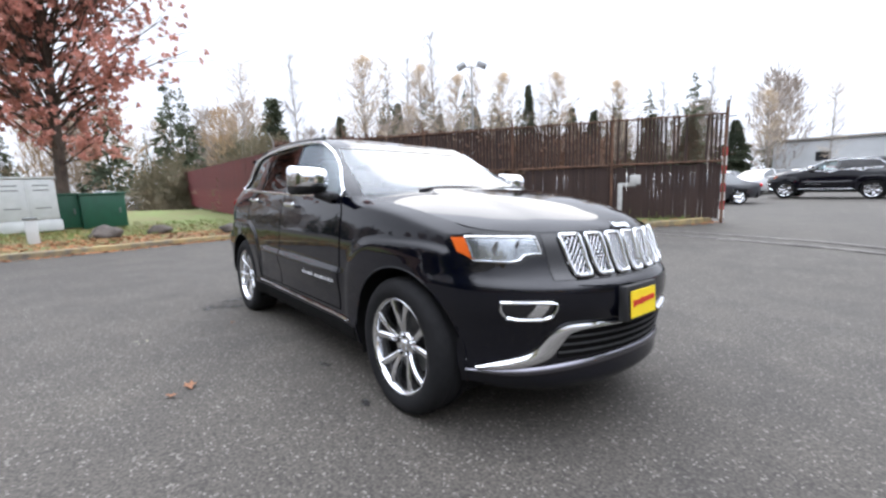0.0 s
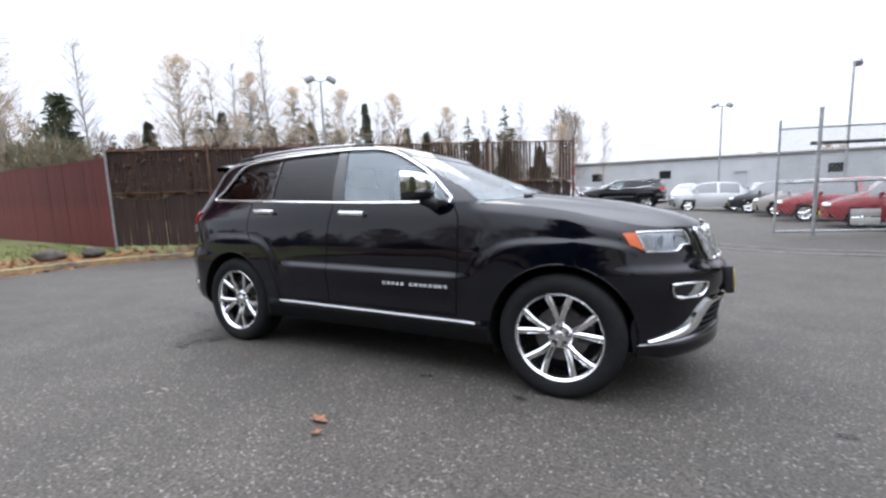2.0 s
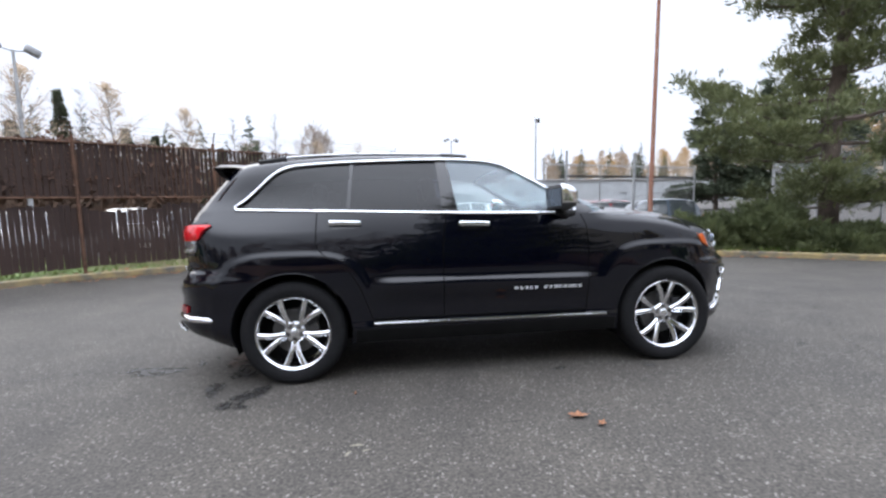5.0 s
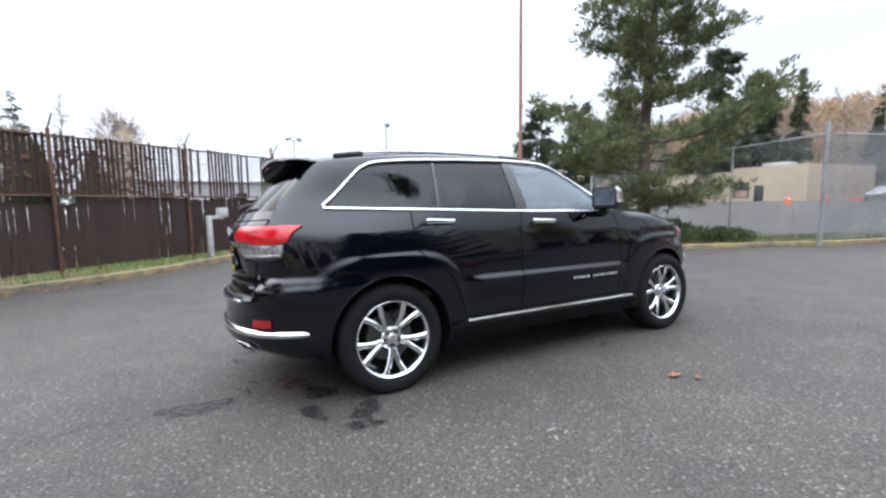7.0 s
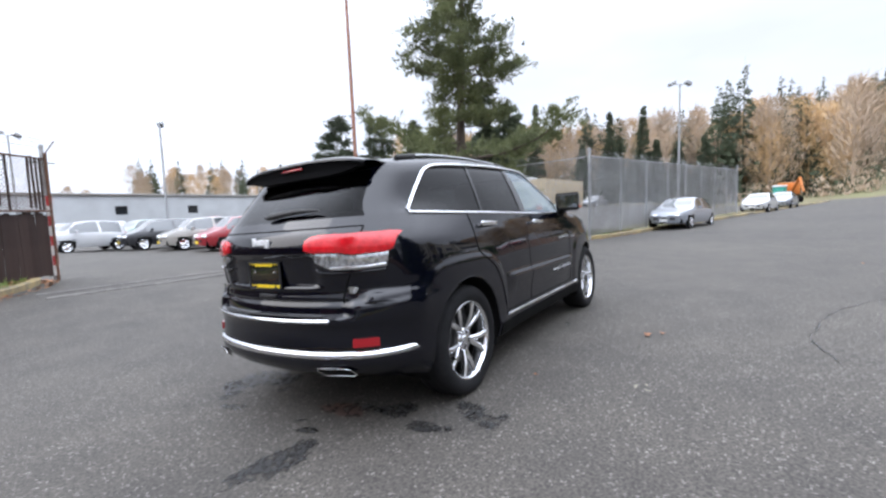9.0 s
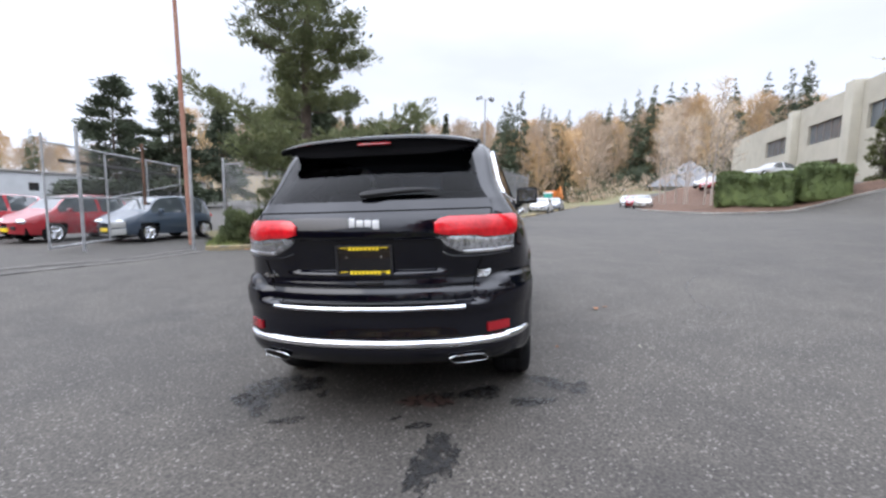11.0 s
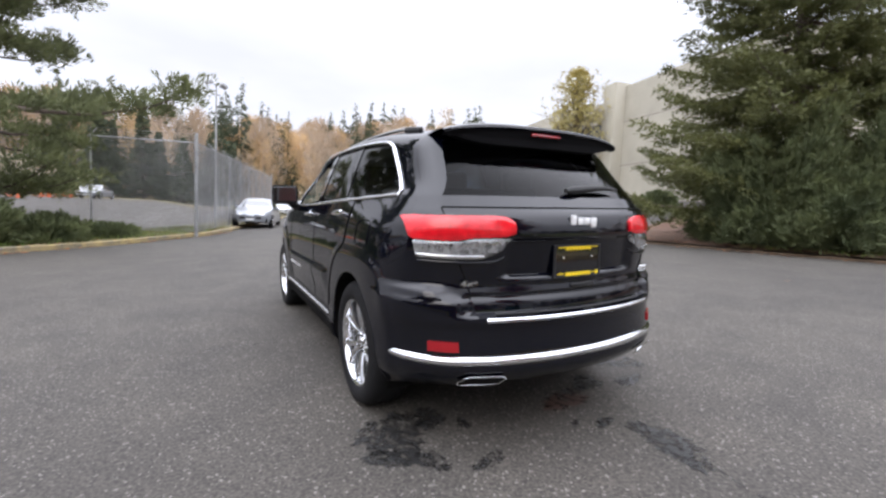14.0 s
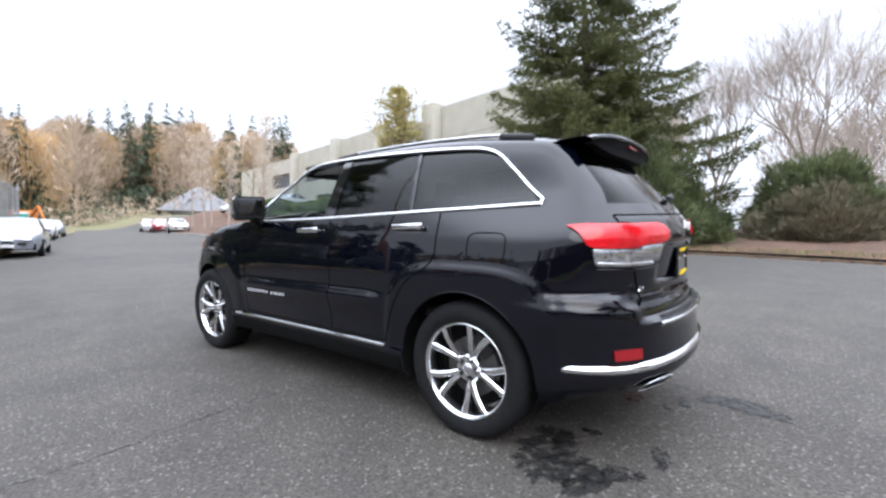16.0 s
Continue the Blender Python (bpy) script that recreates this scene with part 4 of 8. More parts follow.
sheet(bm, spoiler_fn, 32, 36)
# undercut faces take a dull black: their shade is put into the colour
for f in bm.faces:
    c = f.calc_center_median()
    f.material_index = 1 if c.z < roof_at(-1.95) - 0.012 + 0.022 * (1 - (c.y / 0.6) ** 2) and c.x < -2.0 else 0
sp = part("roof_spoiler", bm, (PAINT, mat("spoiler_shade_black", (0.004, 0.004, 0.005), 0.7, spec=0.1)), car, "black roof spoiler over the rear window", angle=60)
bm = bmesh.new()
box(bm, (0.015, 0.21, 0.020), Matrix.Translation((-2.101, -0.004, roof_at(-1.95) - 0.010)) @ Matrix.Rotation(radians(35), 4, "Y"), 0.006, 2)
part("brake_light", bm, REDDARK, sp, "high red brake light")
# rear wiper
bm = bmesh.new()
pts = [back(y, 1.318 + 0.022 * ease(0.03, -0.42, y) + 0.012 * math.sin(math.pi * (0.03 - y) / 0.45), 0.026) for y in np.linspace(0.03, -0.42, 14)]
tube(bm, pts, 0.018, 8)
for k, v in enumerate(bm.verts):
    i = k // 8
    f = (0.75, 1.1, 1.25, 1.2, 1.1, 1.0, 0.95, 0.9, 0.85, 0.75, 0.65, 0.5, 0.38, 0.2)[min(13, i)]
    v.co = pts[min(13, i)] + (v.co - pts[min(13, i)]) * f
part("rear_wiper", bm, PLASTIC, car, "black rear wiper")

# fuel flap
bm = bmesh.new()
ring = []
for k in range(32):
    t = 2 * math.pi * k / 32
    cx, cz = math.copysign(abs(math.cos(t)) ** 0.45, math.cos(t)), math.copysign(abs(math.sin(t)) ** 0.45, math.sin(t))
    ring.append(skin(-1.60 + 0.115 * cx, 1.085 + 0.072 * cz, 1, 0.001))
tube(bm, ring, 0.0035, 6, True, up=(0, 1, 0))
part("fuel_flap", bm, GAP, car, "shut line of the fuel flap")

# ---- nose ----
for side in (-1, 1):
    head = new("headlight")
    head.parent = car
    top = curve((0, 1.030), (0.2, 1.034), (1, 1.032))
    low = curve((0, 0.985), (0.10, 0.915), (0.22, 0.898), (0.50, 0.893), (0.62, 0.905), (0.72, 0.925), (1.0, 0.930))

    def head_fn(y0, y1, lo, hi, off):
        def fn(u, v, o):
            z = mix(lo(u), hi(u), v)
            y = mix(y0, y1, u ** 0.8) + 0.05 * (1 - u) * (1.02 - z) * -1 + 0.10 * u * (1.02 - z) * -1
            return front(side * y, z, off + o)
        return fn
    bm = bmesh.new()
    sheet(bm, head_fn(0.825, 0.545, low, top, 0.004), 30, 10, 0.01)
    part("bezel", bm, GLOSSBLK, head)
    bm = bmesh.new()
    sheet(bm, head_fn(0.815, 0.784, curve((0, 0.950), (1, 0.908)), curve((0, 1.018), (1, 1.020)), 0.009), 8, 8, 0.008)
    part("side_marker", bm, AMBER, head, "amber side marker")
    l3 = curve((0, 0.910), (0.40, 0.906), (0.55, 0.918), (0.66, 0.938), (1.0, 0.944))
    bm = bmesh.new()
    sheet(bm, head_fn(0.782, 0.562, l3, lambda u: 1.020, 0.0075), 24, 8, 0.006)
    part("reflector_bowl", bm, LAMPIN, head)
    f = head_fn(0.782, 0.562, l3, lambda u: 1.020, 0.011)
    loop = [f(k / 24, 0, 0) for k in range(24)] + [f(1, k / 8, 0) for k in range(8)] + [f(1 - k / 24, 1, 0) for k in range(24)] + [f(0, 1 - k / 8, 0) for k in range(8)]
    bm = bmesh.new()
    tube(bm, loop, 0.0055, 6, True, up=(1, 0, 0))
    part("light_bar", bm, CHROME_S, head, "bright line round the lens")
    for u, r in ((0.26, 0.036), (0.62, 0.024)):
        bm = bmesh.new()
        c = f(u, 0.55 if u < 0.5 else 0.62, -0.004)
        bmesh.ops.create_uvsphere(bm, u_segments=18, v_segments=12, radius=r, matrix=Matrix.Translation(c) @ Matrix.Diagonal((0.12, 1, 1, 1)))
        part("projector", bm, LAMPIN, head)
    bm = bmesh.new()
    sheet(bm, head_fn(0.782, 0.562, l3, lambda u: 1.020, 0.016), 24, 8)
    part("lens", bm, LENS, head).visible_shadow = False
    # fog lamp
    fog = new("fog_lamp")
    fog.parent = car
    ring = []
    for y, z in ((0.735, 0.722), (0.66, 0.727), (0.57, 0.727), (0.548, 0.718), (0.552, 0.690), (0.572, 0.655), (0.60, 0.645), (0.68, 0.645), (0.715, 0.652), (0.735, 0.685)):
        ring.append(front(side * y, z, 0.008))
    bm = bmesh.new()
    tube(bm, ring, 0.008, 8, True, up=(1, 0, 0))
    part("surround", bm, CHROME, fog, "chrome surround")
    bm = bmesh.new()
    sheet(bm, lambda u, v, o: front(side * mix(0.73, 0.56, u), mix(0.652, 0.720, v), 0.003 + o), 6, 4, 0.004)
    part("bowl", bm, GLOSSBLK, fog)
    bm = bmesh.new()
    sheet(bm, lambda u, v, o: front(side * (mix(0.625, 0.575, u) - 0.03 * (1 - v) * -1), mix(0.655, 0.718, v), 0.006 + o), 6, 4, 0.004)
    part("lamp", bm, CHROME_S, fog)
    # bright lower blade
    bm = bmesh.new()
    ribbon(bm, [(side * 0.19, 0.600, 0.018), (side * 0.36, 0.603, 0.028), (side * 0.47, 0.592, 0.050), (side * 0.525, 0.535, 0.075), (side * 0.555, 0.480, 0.075), (side * 0.61, 0.440, 0.055), (side * 0.70, 0.408, 0.040), (side * 0.775, 0.388, 0.016)], front, 0.024, 0.014, 60, 10, 0.010)
    part("bumper_blade", bm, CHROME, car, "chrome blade on the front bumper")

bm = bmesh.new()
sheet(bm, lambda u, v, o: front(mix(-0.50, 0.50, u), mix(0.440, 0.600, v), 0.004 + o), 30, 6, 0.006)
part("lower_intake", bm, DARK, car)
for z in (0.47, 0.51, 0.55):
    bm = bmesh.new()
    tube(bm, [front(y, z, 0.008) for y in np.linspace(-0.5, 0.5, 30)], 0.006, 6)
    part("intake_slat", bm, PLASTIC, car)
bm = bmesh.new()
ribbon(bm, [(-0.80, 0.366, 0.014), (-0.66, 0.376, 0.034), (-0.40, 0.402, 0.036), (0, 0.418, 0.036), (0.40, 0.402, 0.036), (0.66, 0.376, 0.034), (0.80, 0.366, 0.014)], front, 0.016, 0.012, 80, 8, 0.008)
part("chin_strip", bm, mat("smoked_chrome", (0.20, 0.195, 0.22), 0.22, 1.0), car, "smoked satin strip along the chin")
# grille: seven upright slots
grille = new("grille")
grille.parent = car
bm = bmesh.new()
sheet(bm, lambda u, v, o: front(mix(-0.53, 0.53, u), mix(0.822, 1.034, v), 0.003 + o), 40, 10, 0.004)
part("grille_panel", bm, GLOSSBLK, grille)
for k in range(7):
    yc = (k - 3) * 0.1315
    ring = []
    hw0, hw1, z0, z1 = 0.041, 0.051, 0.836, 1.024
    for sy, sz in ((-1, -0.86), (-0.8, -1), (0.8, -1), (1, -0.86), (1, 0.88), (0.85, 1), (-0.85, 1), (-1, 0.88)):
        z = mix(z0, z1, (sz + 1) / 2)
        hw = mix(hw0, hw1, (sz + 1) / 2)
        ring.append((yc * mix(0.97, 1.03, (sz + 1) / 2) + sy * hw, z))
    pts = []
    for i in range(8):
        a, b = ring[i], ring[(i + 1) % 8]
        for t in (0, 0.33, 0.66):
            pts.append(front(mix(a[0], b[0], t), mix(a[1], b[1], t), 0.014))
    bm = bmesh.new()
    tube(bm, pts, 0.0100, 8, True, flat=1.0, up=(1, 0, 0))
    slot = part("slot_frame", bm, CHROME_S, grille, "chrome slot frame")
    bm = bmesh.new()
    for i in range(11):
        z = z0 + 0.010 + 0.0168 * i
        for j in range(-2, 3):
            y0 = yc + (j + 0.5 * (i % 2) - 0.25) * 0.0225
            if abs(y0 - yc) < mix(hw0, hw1, i / 10) - 0.004:
                cell = [front(y0 + 0.0112 * math.sin(a), z + 0.0112 * math.cos(a), 0.008) for a in (0, 1.047, 2.094, 3.1416, 4.189, 5.236)]
                tube(bm, cell, 0.0013, 4, True, up=(1, 0, 0))
    part("honeycomb", bm, CHROME_S, slot, "satin honeycomb mesh")
# front emblem and yellow dealer plate
emb = new("bonnet_emblem")
emb.parent = car
for y, w, h, dz in ((-0.060, 0.030, 0.036, 0.0), (-0.018, 0.034, 0.026, -0.004), (0.022, 0.034, 0.026, -0.004), (0.062, 0.034, 0.036, -0.008)):
    bm = bmesh.new()
    box(bm, (0.010, w, h), Matrix.Translation((2.232, y, 1.066 + dz)) @ Matrix.Rotation(radians(-50), 4, "Y"), 0.004, 2)
    part("emblem_block", bm, CHROME_S, emb)
fp = new("front_plate")
fp.parent = car
fm = Matrix.Translation((2.412, -0.075, 0.690)) @ Matrix.Rotation(radians(-4), 4, "Y")
bm = bmesh.new()
box(bm, (0.05, 0.30, 0.175), fm @ Matrix.Translation((-0.03, 0, 0.005)), 0.008, 2)
part("plate_bracket", bm, PLASTIC, fp)
bm = bmesh.new()
box(bm, (0.004, 0.250, 0.132), fm @ Matrix.Translation((0, 0, 0)), 0.001, 1)
part("plate", bm, YELLOW, fp, "yellow dealer plate with red print")
for k in range(11):
    bm = bmesh.new()
    box(bm, (0.003, 0.016, 0.036 if k in (0, 4) else 0.026), fm @ Matrix.Translation((0.003, -0.098 + 0.0196 * k, 0.004 + 0.0012 * k)), 0, 1)
    part("print_bar", bm, REDTXT, fp)

# ---- wipers and inside ----
for y0, y1 in ((0.62, 0.02), (0.05, -0.52)):
    bm = bmesh.new()
    pts = []
    for t in np.linspace(0, 1, 12):
        y = mix(y0, y1, t)
        z = 1.262 + 0.018 * math.sin(math.pi * t)
        r = abs(y) / width_at(z)
        pts.append(Vector((screen_at(z) * (1 - r * r) ** (1 / 5.6) + 0.02, y, z)))
    tube(bm, pts, 0.010, 6)
    part("wiper", bm, PLASTIC, car)


def cushion(bm, size, m, r):
    return box(bm, size, m, r, 3)


for y in (-0.37, 0.37):
    seat = new("front_seat")
    seat.parent = car
    bm = bmesh.new()
    cushion(bm, (0.52, 0.50, 0.16), Matrix.Translation((0.02, y, 0.78)), 0.05)
    part("seat_cushion", bm, SEATM, seat)
    bm = bmesh.new()
    cushion(bm, (0.15, 0.50, 0.62), Matrix.Translation((-0.30, y, 1.08)) @ Matrix.Rotation(radians(-14), 4, "Y"), 0.06)
    part("seat_back", bm, SEATM, seat)
    bm = bmesh.new()
    cushion(bm, (0.11, 0.27, 0.19), Matrix.Translation((-0.40, y, 1.46)) @ Matrix.Rotation(radians(-10), 4, "Y"), 0.045)
    part("headrest", bm, SEATM, seat)
bench = new("rear_seat")
bench.parent = car
bm = bmesh.new()
cushion(bm, (0.5, 1.3, 0.16), Matrix.Translation((-0.85, 0, 0.80)), 0.05)
part("seat_cushion", bm, SEATM, bench)
bm = bmesh.new()
cushion(bm, (0.15, 1.3, 0.60), Matrix.Translation((-1.18, 0, 1.08)) @ Matrix.Rotation(radians(-16), 4, "Y"), 0.06)
part("seat_back", bm, SEATM, bench)
for y in (-0.42, 0.42):
    bm = bmesh.new()
    cushion(bm, (0.10, 0.26, 0.15), Matrix.Translation((-1.30, y, 1.44)), 0.04)
    part("headrest", bm, SEATM, bench)
bm = bmesh.new()
box(bm, (0.42, 1.56, 0.30), Matrix.Translation((0.86, 0, 1.06)), 0.08, 4)
part("dashboard", bm, DASH, car)
bm = bmesh.new()
box(bm, (2.6, 1.6, 0.05), Matrix.Translation((-0.45, 0, 0.66)), 0.01)
part("cabin_floor", bm, DASH, car)
sw = new("steering_wheel")
sw.parent = car
m = Matrix.Translation((0.50, 0.38, 1.12)) @ Matrix.Rotation(radians(-68), 4, "Y")
bm = bmesh.new()
tube(bm, [m @ Vector((0.185 * math.cos(t), 0.185 * math.sin(t), 0)) for t in np.linspace(0, 2 * math.pi, 33)[:-1]], 0.016, 8, True, up=(1, 0, 0.4))
part("wheel_ring", bm, DASH, sw)
bm = bmesh.new()
box(bm, (0.13, 0.16, 0.05), m, 0.02)
for t in (0, 2.3, -2.3):
    rod(bm, m @ Vector((0, 0, 0)), m @ Vector((0.18 * math.cos(t + math.pi), 0.18 * math.sin(t + math.pi), 0)), 0.016)
part("wheel_boss", bm, DASH, sw)


# ---- kerbs and verges ----
CONCRETE = mat("old_kerb_concrete", (0.33, 0.25, 0.11), 0.9, vary=0.5, scale=5, tint=(0.13, 0.12, 0.10), bump=0.4, bump_scale=60)
KERB_GREY = mat("grey_kerb_concrete", (0.27, 0.26, 0.24), 0.9, vary=0.4, scale=5, bump=0.4, bump_scale=60)
GRASS_G = mat("lawn_soil", (0.085, 0.135, 0.03), 0.95, vary=0.6, scale=2.2, tint=(0.13, 0.10, 0.045), bump=0.8, bump_scale=50)
VERGE_G = mat("rough_verge", (0.085, 0.09, 0.035), 0.95, vary=0.6, scale=2.2, tint=(0.13, 0.10, 0.055), bump=0.8, bump_scale=50)
BEDEDGE = mat("littered_edge", (0.115, 0.075, 0.045), 0.95, vary=0.6, scale=7, bump=0.8, bump_scale=60)
MULCH = mat("bark_mulch", (0.115, 0.062, 0.038), 0.95, vary=0.5, scale=6, bump=1.0, bump_scale=70)
LEAFM = mat("dead_leaves", (0.36, 0.17, 0.07), 0.8, vary=0.5, scale=3, tint=(0.16, 0.07, 0.04))
BLADE = mat("grass_blades", (0.11, 0.185, 0.035), 0.8, vary=0.5, scale=1.0, tint=(0.16, 0.14, 0.055))


def smooth_line(pts, n=6):
    out = []
    P = [Vector(p) for p in pts]
    for i in range(len(P) - 1):
        a, b, c, d = P[max(0, i - 1)], P[i], P[i + 1], P[min(len(P) - 1, i + 2)]
        for k in range(n):
            t = k / n
            out.append(0.5 * ((2 * b) + (c - a) * t + (2 * a - 5 * b + 4 * c - d) * t * t + (3 * b - a - 3 * c + d) * t ** 3))
    out.append(P[-1])
    return out


def kerb(name, pts, left, material, label, wid=0.16, high=0.13):
    line = smooth_line(pts)
    bm = bmesh.new()
    prof = [(0.0, -0.05), (0.0, high - 0.02), (0.02, high), (wid - 0.02, high), (wid, high - 0.02), (wid, -0.05)]
    rows_ = []
    for i, p in enumerate(line):
        t = (line[min(i + 1, len(line) - 1)] - line[max(i - 1, 0)]).normalized()
        nrm = Vector((-t.y, t.x)) * (1 if left else -1)
        rows_.append([bm.verts.new((p.x + nrm.x * o, p.y + nrm.y * o, lie(p.x, p.y) + h + 0.006 * math.sin(3.1 * i))) for o, h in prof])
    for i in range(len(rows_) - 1):
        for j in range(len(prof) - 1):
            bm.faces.new((rows_[i][j], rows_[i][j + 1], rows_[i + 1][j + 1], rows_[i + 1][j]))
    bm.faces.new(rows_[0])
    bm.faces.new(rows_[-1][::-1])
    return tagged(part(name, bm, material), label, "kerb", kind="structure"), line


def verge(name, line, left, depth, material, label, rise=0.03, start=0.15, base=0.10):
    """The bank behind a kerb, as deep as depth(i) metres."""
    bm = bmesh.new()
    rows_ = []
    for i, p in enumerate(line):
        t = (line[min(i + 1, len(line) - 1)] - line[max(i - 1, 0)]).normalized()
        nrm = Vector((-t.y, t.x)) * (1 if left else -1)
        row = []
        D = depth(i / (len(line) - 1))
        for k in range(13):
            d = start + (D - start) * (k / 12) ** 1.6
            x, y = p.x + nrm.x * d, p.y + nrm.y * d
            row.append(bm.verts.new((x, y, lie(x, y) + base + rise * min(d, 6) + 0.02 * noise.noise((x * 0.9, y * 0.9, 0)))))
        rows_.append(row)
    for i in range(len(rows_) - 1):
        for k in range(12):
            bm.faces.new((rows_[i][k], rows_[i][k + 1], rows_[i + 1][k + 1], rows_[i + 1][k]))
    return tagged(part(name, bm, material), label, "verge", kind="structure")


KL = [(-7.4, -12), (-7.8, -7), (-8.4, -3.6), (-9.1, -1.7), (-9.8, -0.2), (-10.25, 1.4), (-10.2, 2.8), (-9.5, 4.2), (-8.4, 5.5), (-6.7, 6.25), (-5.0, 6.9), (-3.6, 7.6), (-2.5, 8.5), (-1.5, 9.6), (-1.1, 10.4), (-1.05, 11.0)]
KR = [(6.05, 7.4), (6.45, 6.75), (7.2, 6.25), (8.3, 5.7), (10.0, 4.5), (12.0, 3.1), (13.6, 1.9), (15.6, 1.15), (18, 0.5), (22, -0.6), (30, -2.9), (45, -7.0), (62, -11.6)]
KS = [(-16, -8.3), (-12, -9.2), (-8, -10.1), (-5, -11.0), (-3.0, -11.6), (-0.6, -12.0), (2.0, -11.7), (4.0, -11.5), (6.5, -11.2), (8.3, -11.5), (9.6, -13.0), (10.6, -15.5), (11.2, -18.5), (11.0, -21.5)]
KI = [(60, -17.5), (46, -14.4), (37, -12.9), (30, -12.6), (26, -13.0), (23.9, -13.9), (23.4, -15.6), (24.1, -18), (24.8, -20.5), (24.2, -22.9), (22.0, -24.0)]
_, line_l = kerb("kerb_yard", KL, True, CONCRETE, "mossy ochre kerb round the lawn")
_, line_r = kerb("kerb_road", KR, True, CONCRETE, "faded yellow kerb along the verge")
_, line_s = kerb("kerb_bed", KS, False, BEDEDGE, "low leaf-covered edge of the planting bed", high=0.055)
_, line_i = kerb("kerb_island", KI, True, KERB_GREY, "pale concrete kerb round the mulch island")
verge("lawn", line_l, True, lambda u: mix(mix(8.5, 22, ease(0.22, 0.36, u)), 2.5, ease(0.40, 0.56, u)), GRASS_G, "leaf-strewn lawn behind the kerb")
verge("verge_road", line_r, True, lambda u: mix(mix(1.1, 4.6, ease(0.0, 0.25, u)), 2.0, ease(0.35, 0.5, u)), VERGE_G, "rough grass verge under the pine")
verge("planting_bed", line_s, False, lambda u: mix(14, 3.0, ease(0.62, 0.95, u)), MULCH, "bark-covered planting bed", rise=0.05)
verge("mulch_island", line_i, True, lambda u: mix(12, 2.6, ease(0.35, 0.6, u)), MULCH, "bark mulch island", rise=0.10)


def scatter_on(line, left, lo, hi, n, rng, u0=0.0, u1=1.0, base=0.10, rise=0.03):
    pts = []
    for _ in range(n):
        i = rng.uniform(u0, u1) * (len(line) - 1.001)
        k = int(i)
        p = line[k].lerp(line[k + 1], i - k)
        t = (line[k + 1] - line[k]).normalized()
        d = rng.uniform(lo, hi)
        nrm = Vector((-t.y, t.x)) * (1 if left else -1)
        x, y = p.x + nrm.x * d, p.y + nrm.y * d
        z = lie(x, y) + (base + rise * min(d, 6) if d > 0.15 else 0.0)
        pts.append((x, y, z))
    return pts


def blades(name, pts, size, lean, material, label, category, rng, flat=False):
    """Many small triangles or quads standing (or lying) on points: one object."""
    V, F = [], []
    for x, y, z in pts:
        a = rng.uniform(0, 2 * math.pi)
        s = size * rng.uniform(0.5, 1.3)
        c, sn = math.cos(a), math.sin(a)
        k = len(V)
        if flat:
            tl = rng.uniform(0.0, 0.5)
            V += [(x - c * s, y - sn * s, z + 0.006), (x + sn * s * 0.6, y - c * s * 0.6, z + 0.008 + tl * s * 0.4), (x + c * s, y + sn * s, z + 0.010), (x - sn * s * 0.6, y + c * s * 0.6, z + 0.012 + tl * s)]
            F.append((k, k + 1, k + 2, k + 3))
        else:
            dx, dy = rng.uniform(-lean, lean) * s, rng.uniform(-lean, lean) * s
            w = 0.10 * s
            V += [(x - c * w, y - sn * w, z - 0.01), (x + c * w, y + sn * w, z - 0.01), (x + dx, y + dy, z + s)]
            F.append((k, k + 1, k + 2))
    me = bpy.data.meshes.new(name)
    me.from_pydata(V, [], F)
    me.materials.append(material)
    return tagged(new(name, me), label, category, kind="stuff")


rng = random.Random(5)
blades("lawn_grass", scatter_on(line_l, True, 1.7, 6.0, 5200, rng, 0.12, 0.55) + scatter_on(line_l, True, 0.2, 2.4, 5200, rng, 0.5, 1.0), 0.11, 0.5, BLADE, "short green and straw-coloured grass", "grass", rng)
blades("verge_grass", scatter_on(line_r, True, 0.15, 2.2, 6000, rng, 0.0, 0.62), 0.12, 0.6, BLADE, "rough tufts of grass on the verge", "grass", rng)
blades("bed_grass", scatter_on(line_s, False, 0.15, 1.2, 2400, rng, 0.05, 0.5), 0.10, 0.6, BLADE, "thin grass along the bed", "grass", rng)
blades("fallen_leaves", scatter_on(line_l, True, -0.30, 1.9, 5200, rng, 0.06, 0.5) + scatter_on(line_l, True, 1.9, 4.5, 900, rng, 0.10, 0.5) + scatter_on(line_l, True, -0.30, 0.4, 500, rng, 0.45, 1.0) + scatter_on(line_r, True, -0.2, 0.5, 420, rng, 0.1, 0.6) + scatter_on(line_s, False, -0.5, 1.6, 1100, rng, 0.1, 0.8) + scatter_on(line_i, True, -0.3, 3.0, 500, rng, 0.2, 0.8),
       0.055, 0, LEAFM, "brown fallen leaves", "leaves", rng, True)

# single leaves, marks and wet stains on the asphalt
STAIN = mat("oil_stain", (0.013, 0.0125, 0.0125), 0.55, vary=0.5, scale=14, bump=0.5, bump_scale=120)
RUST = mat("rusty_stain", (0.055, 0.028, 0.02), 0.7, vary=0.5, scale=14)


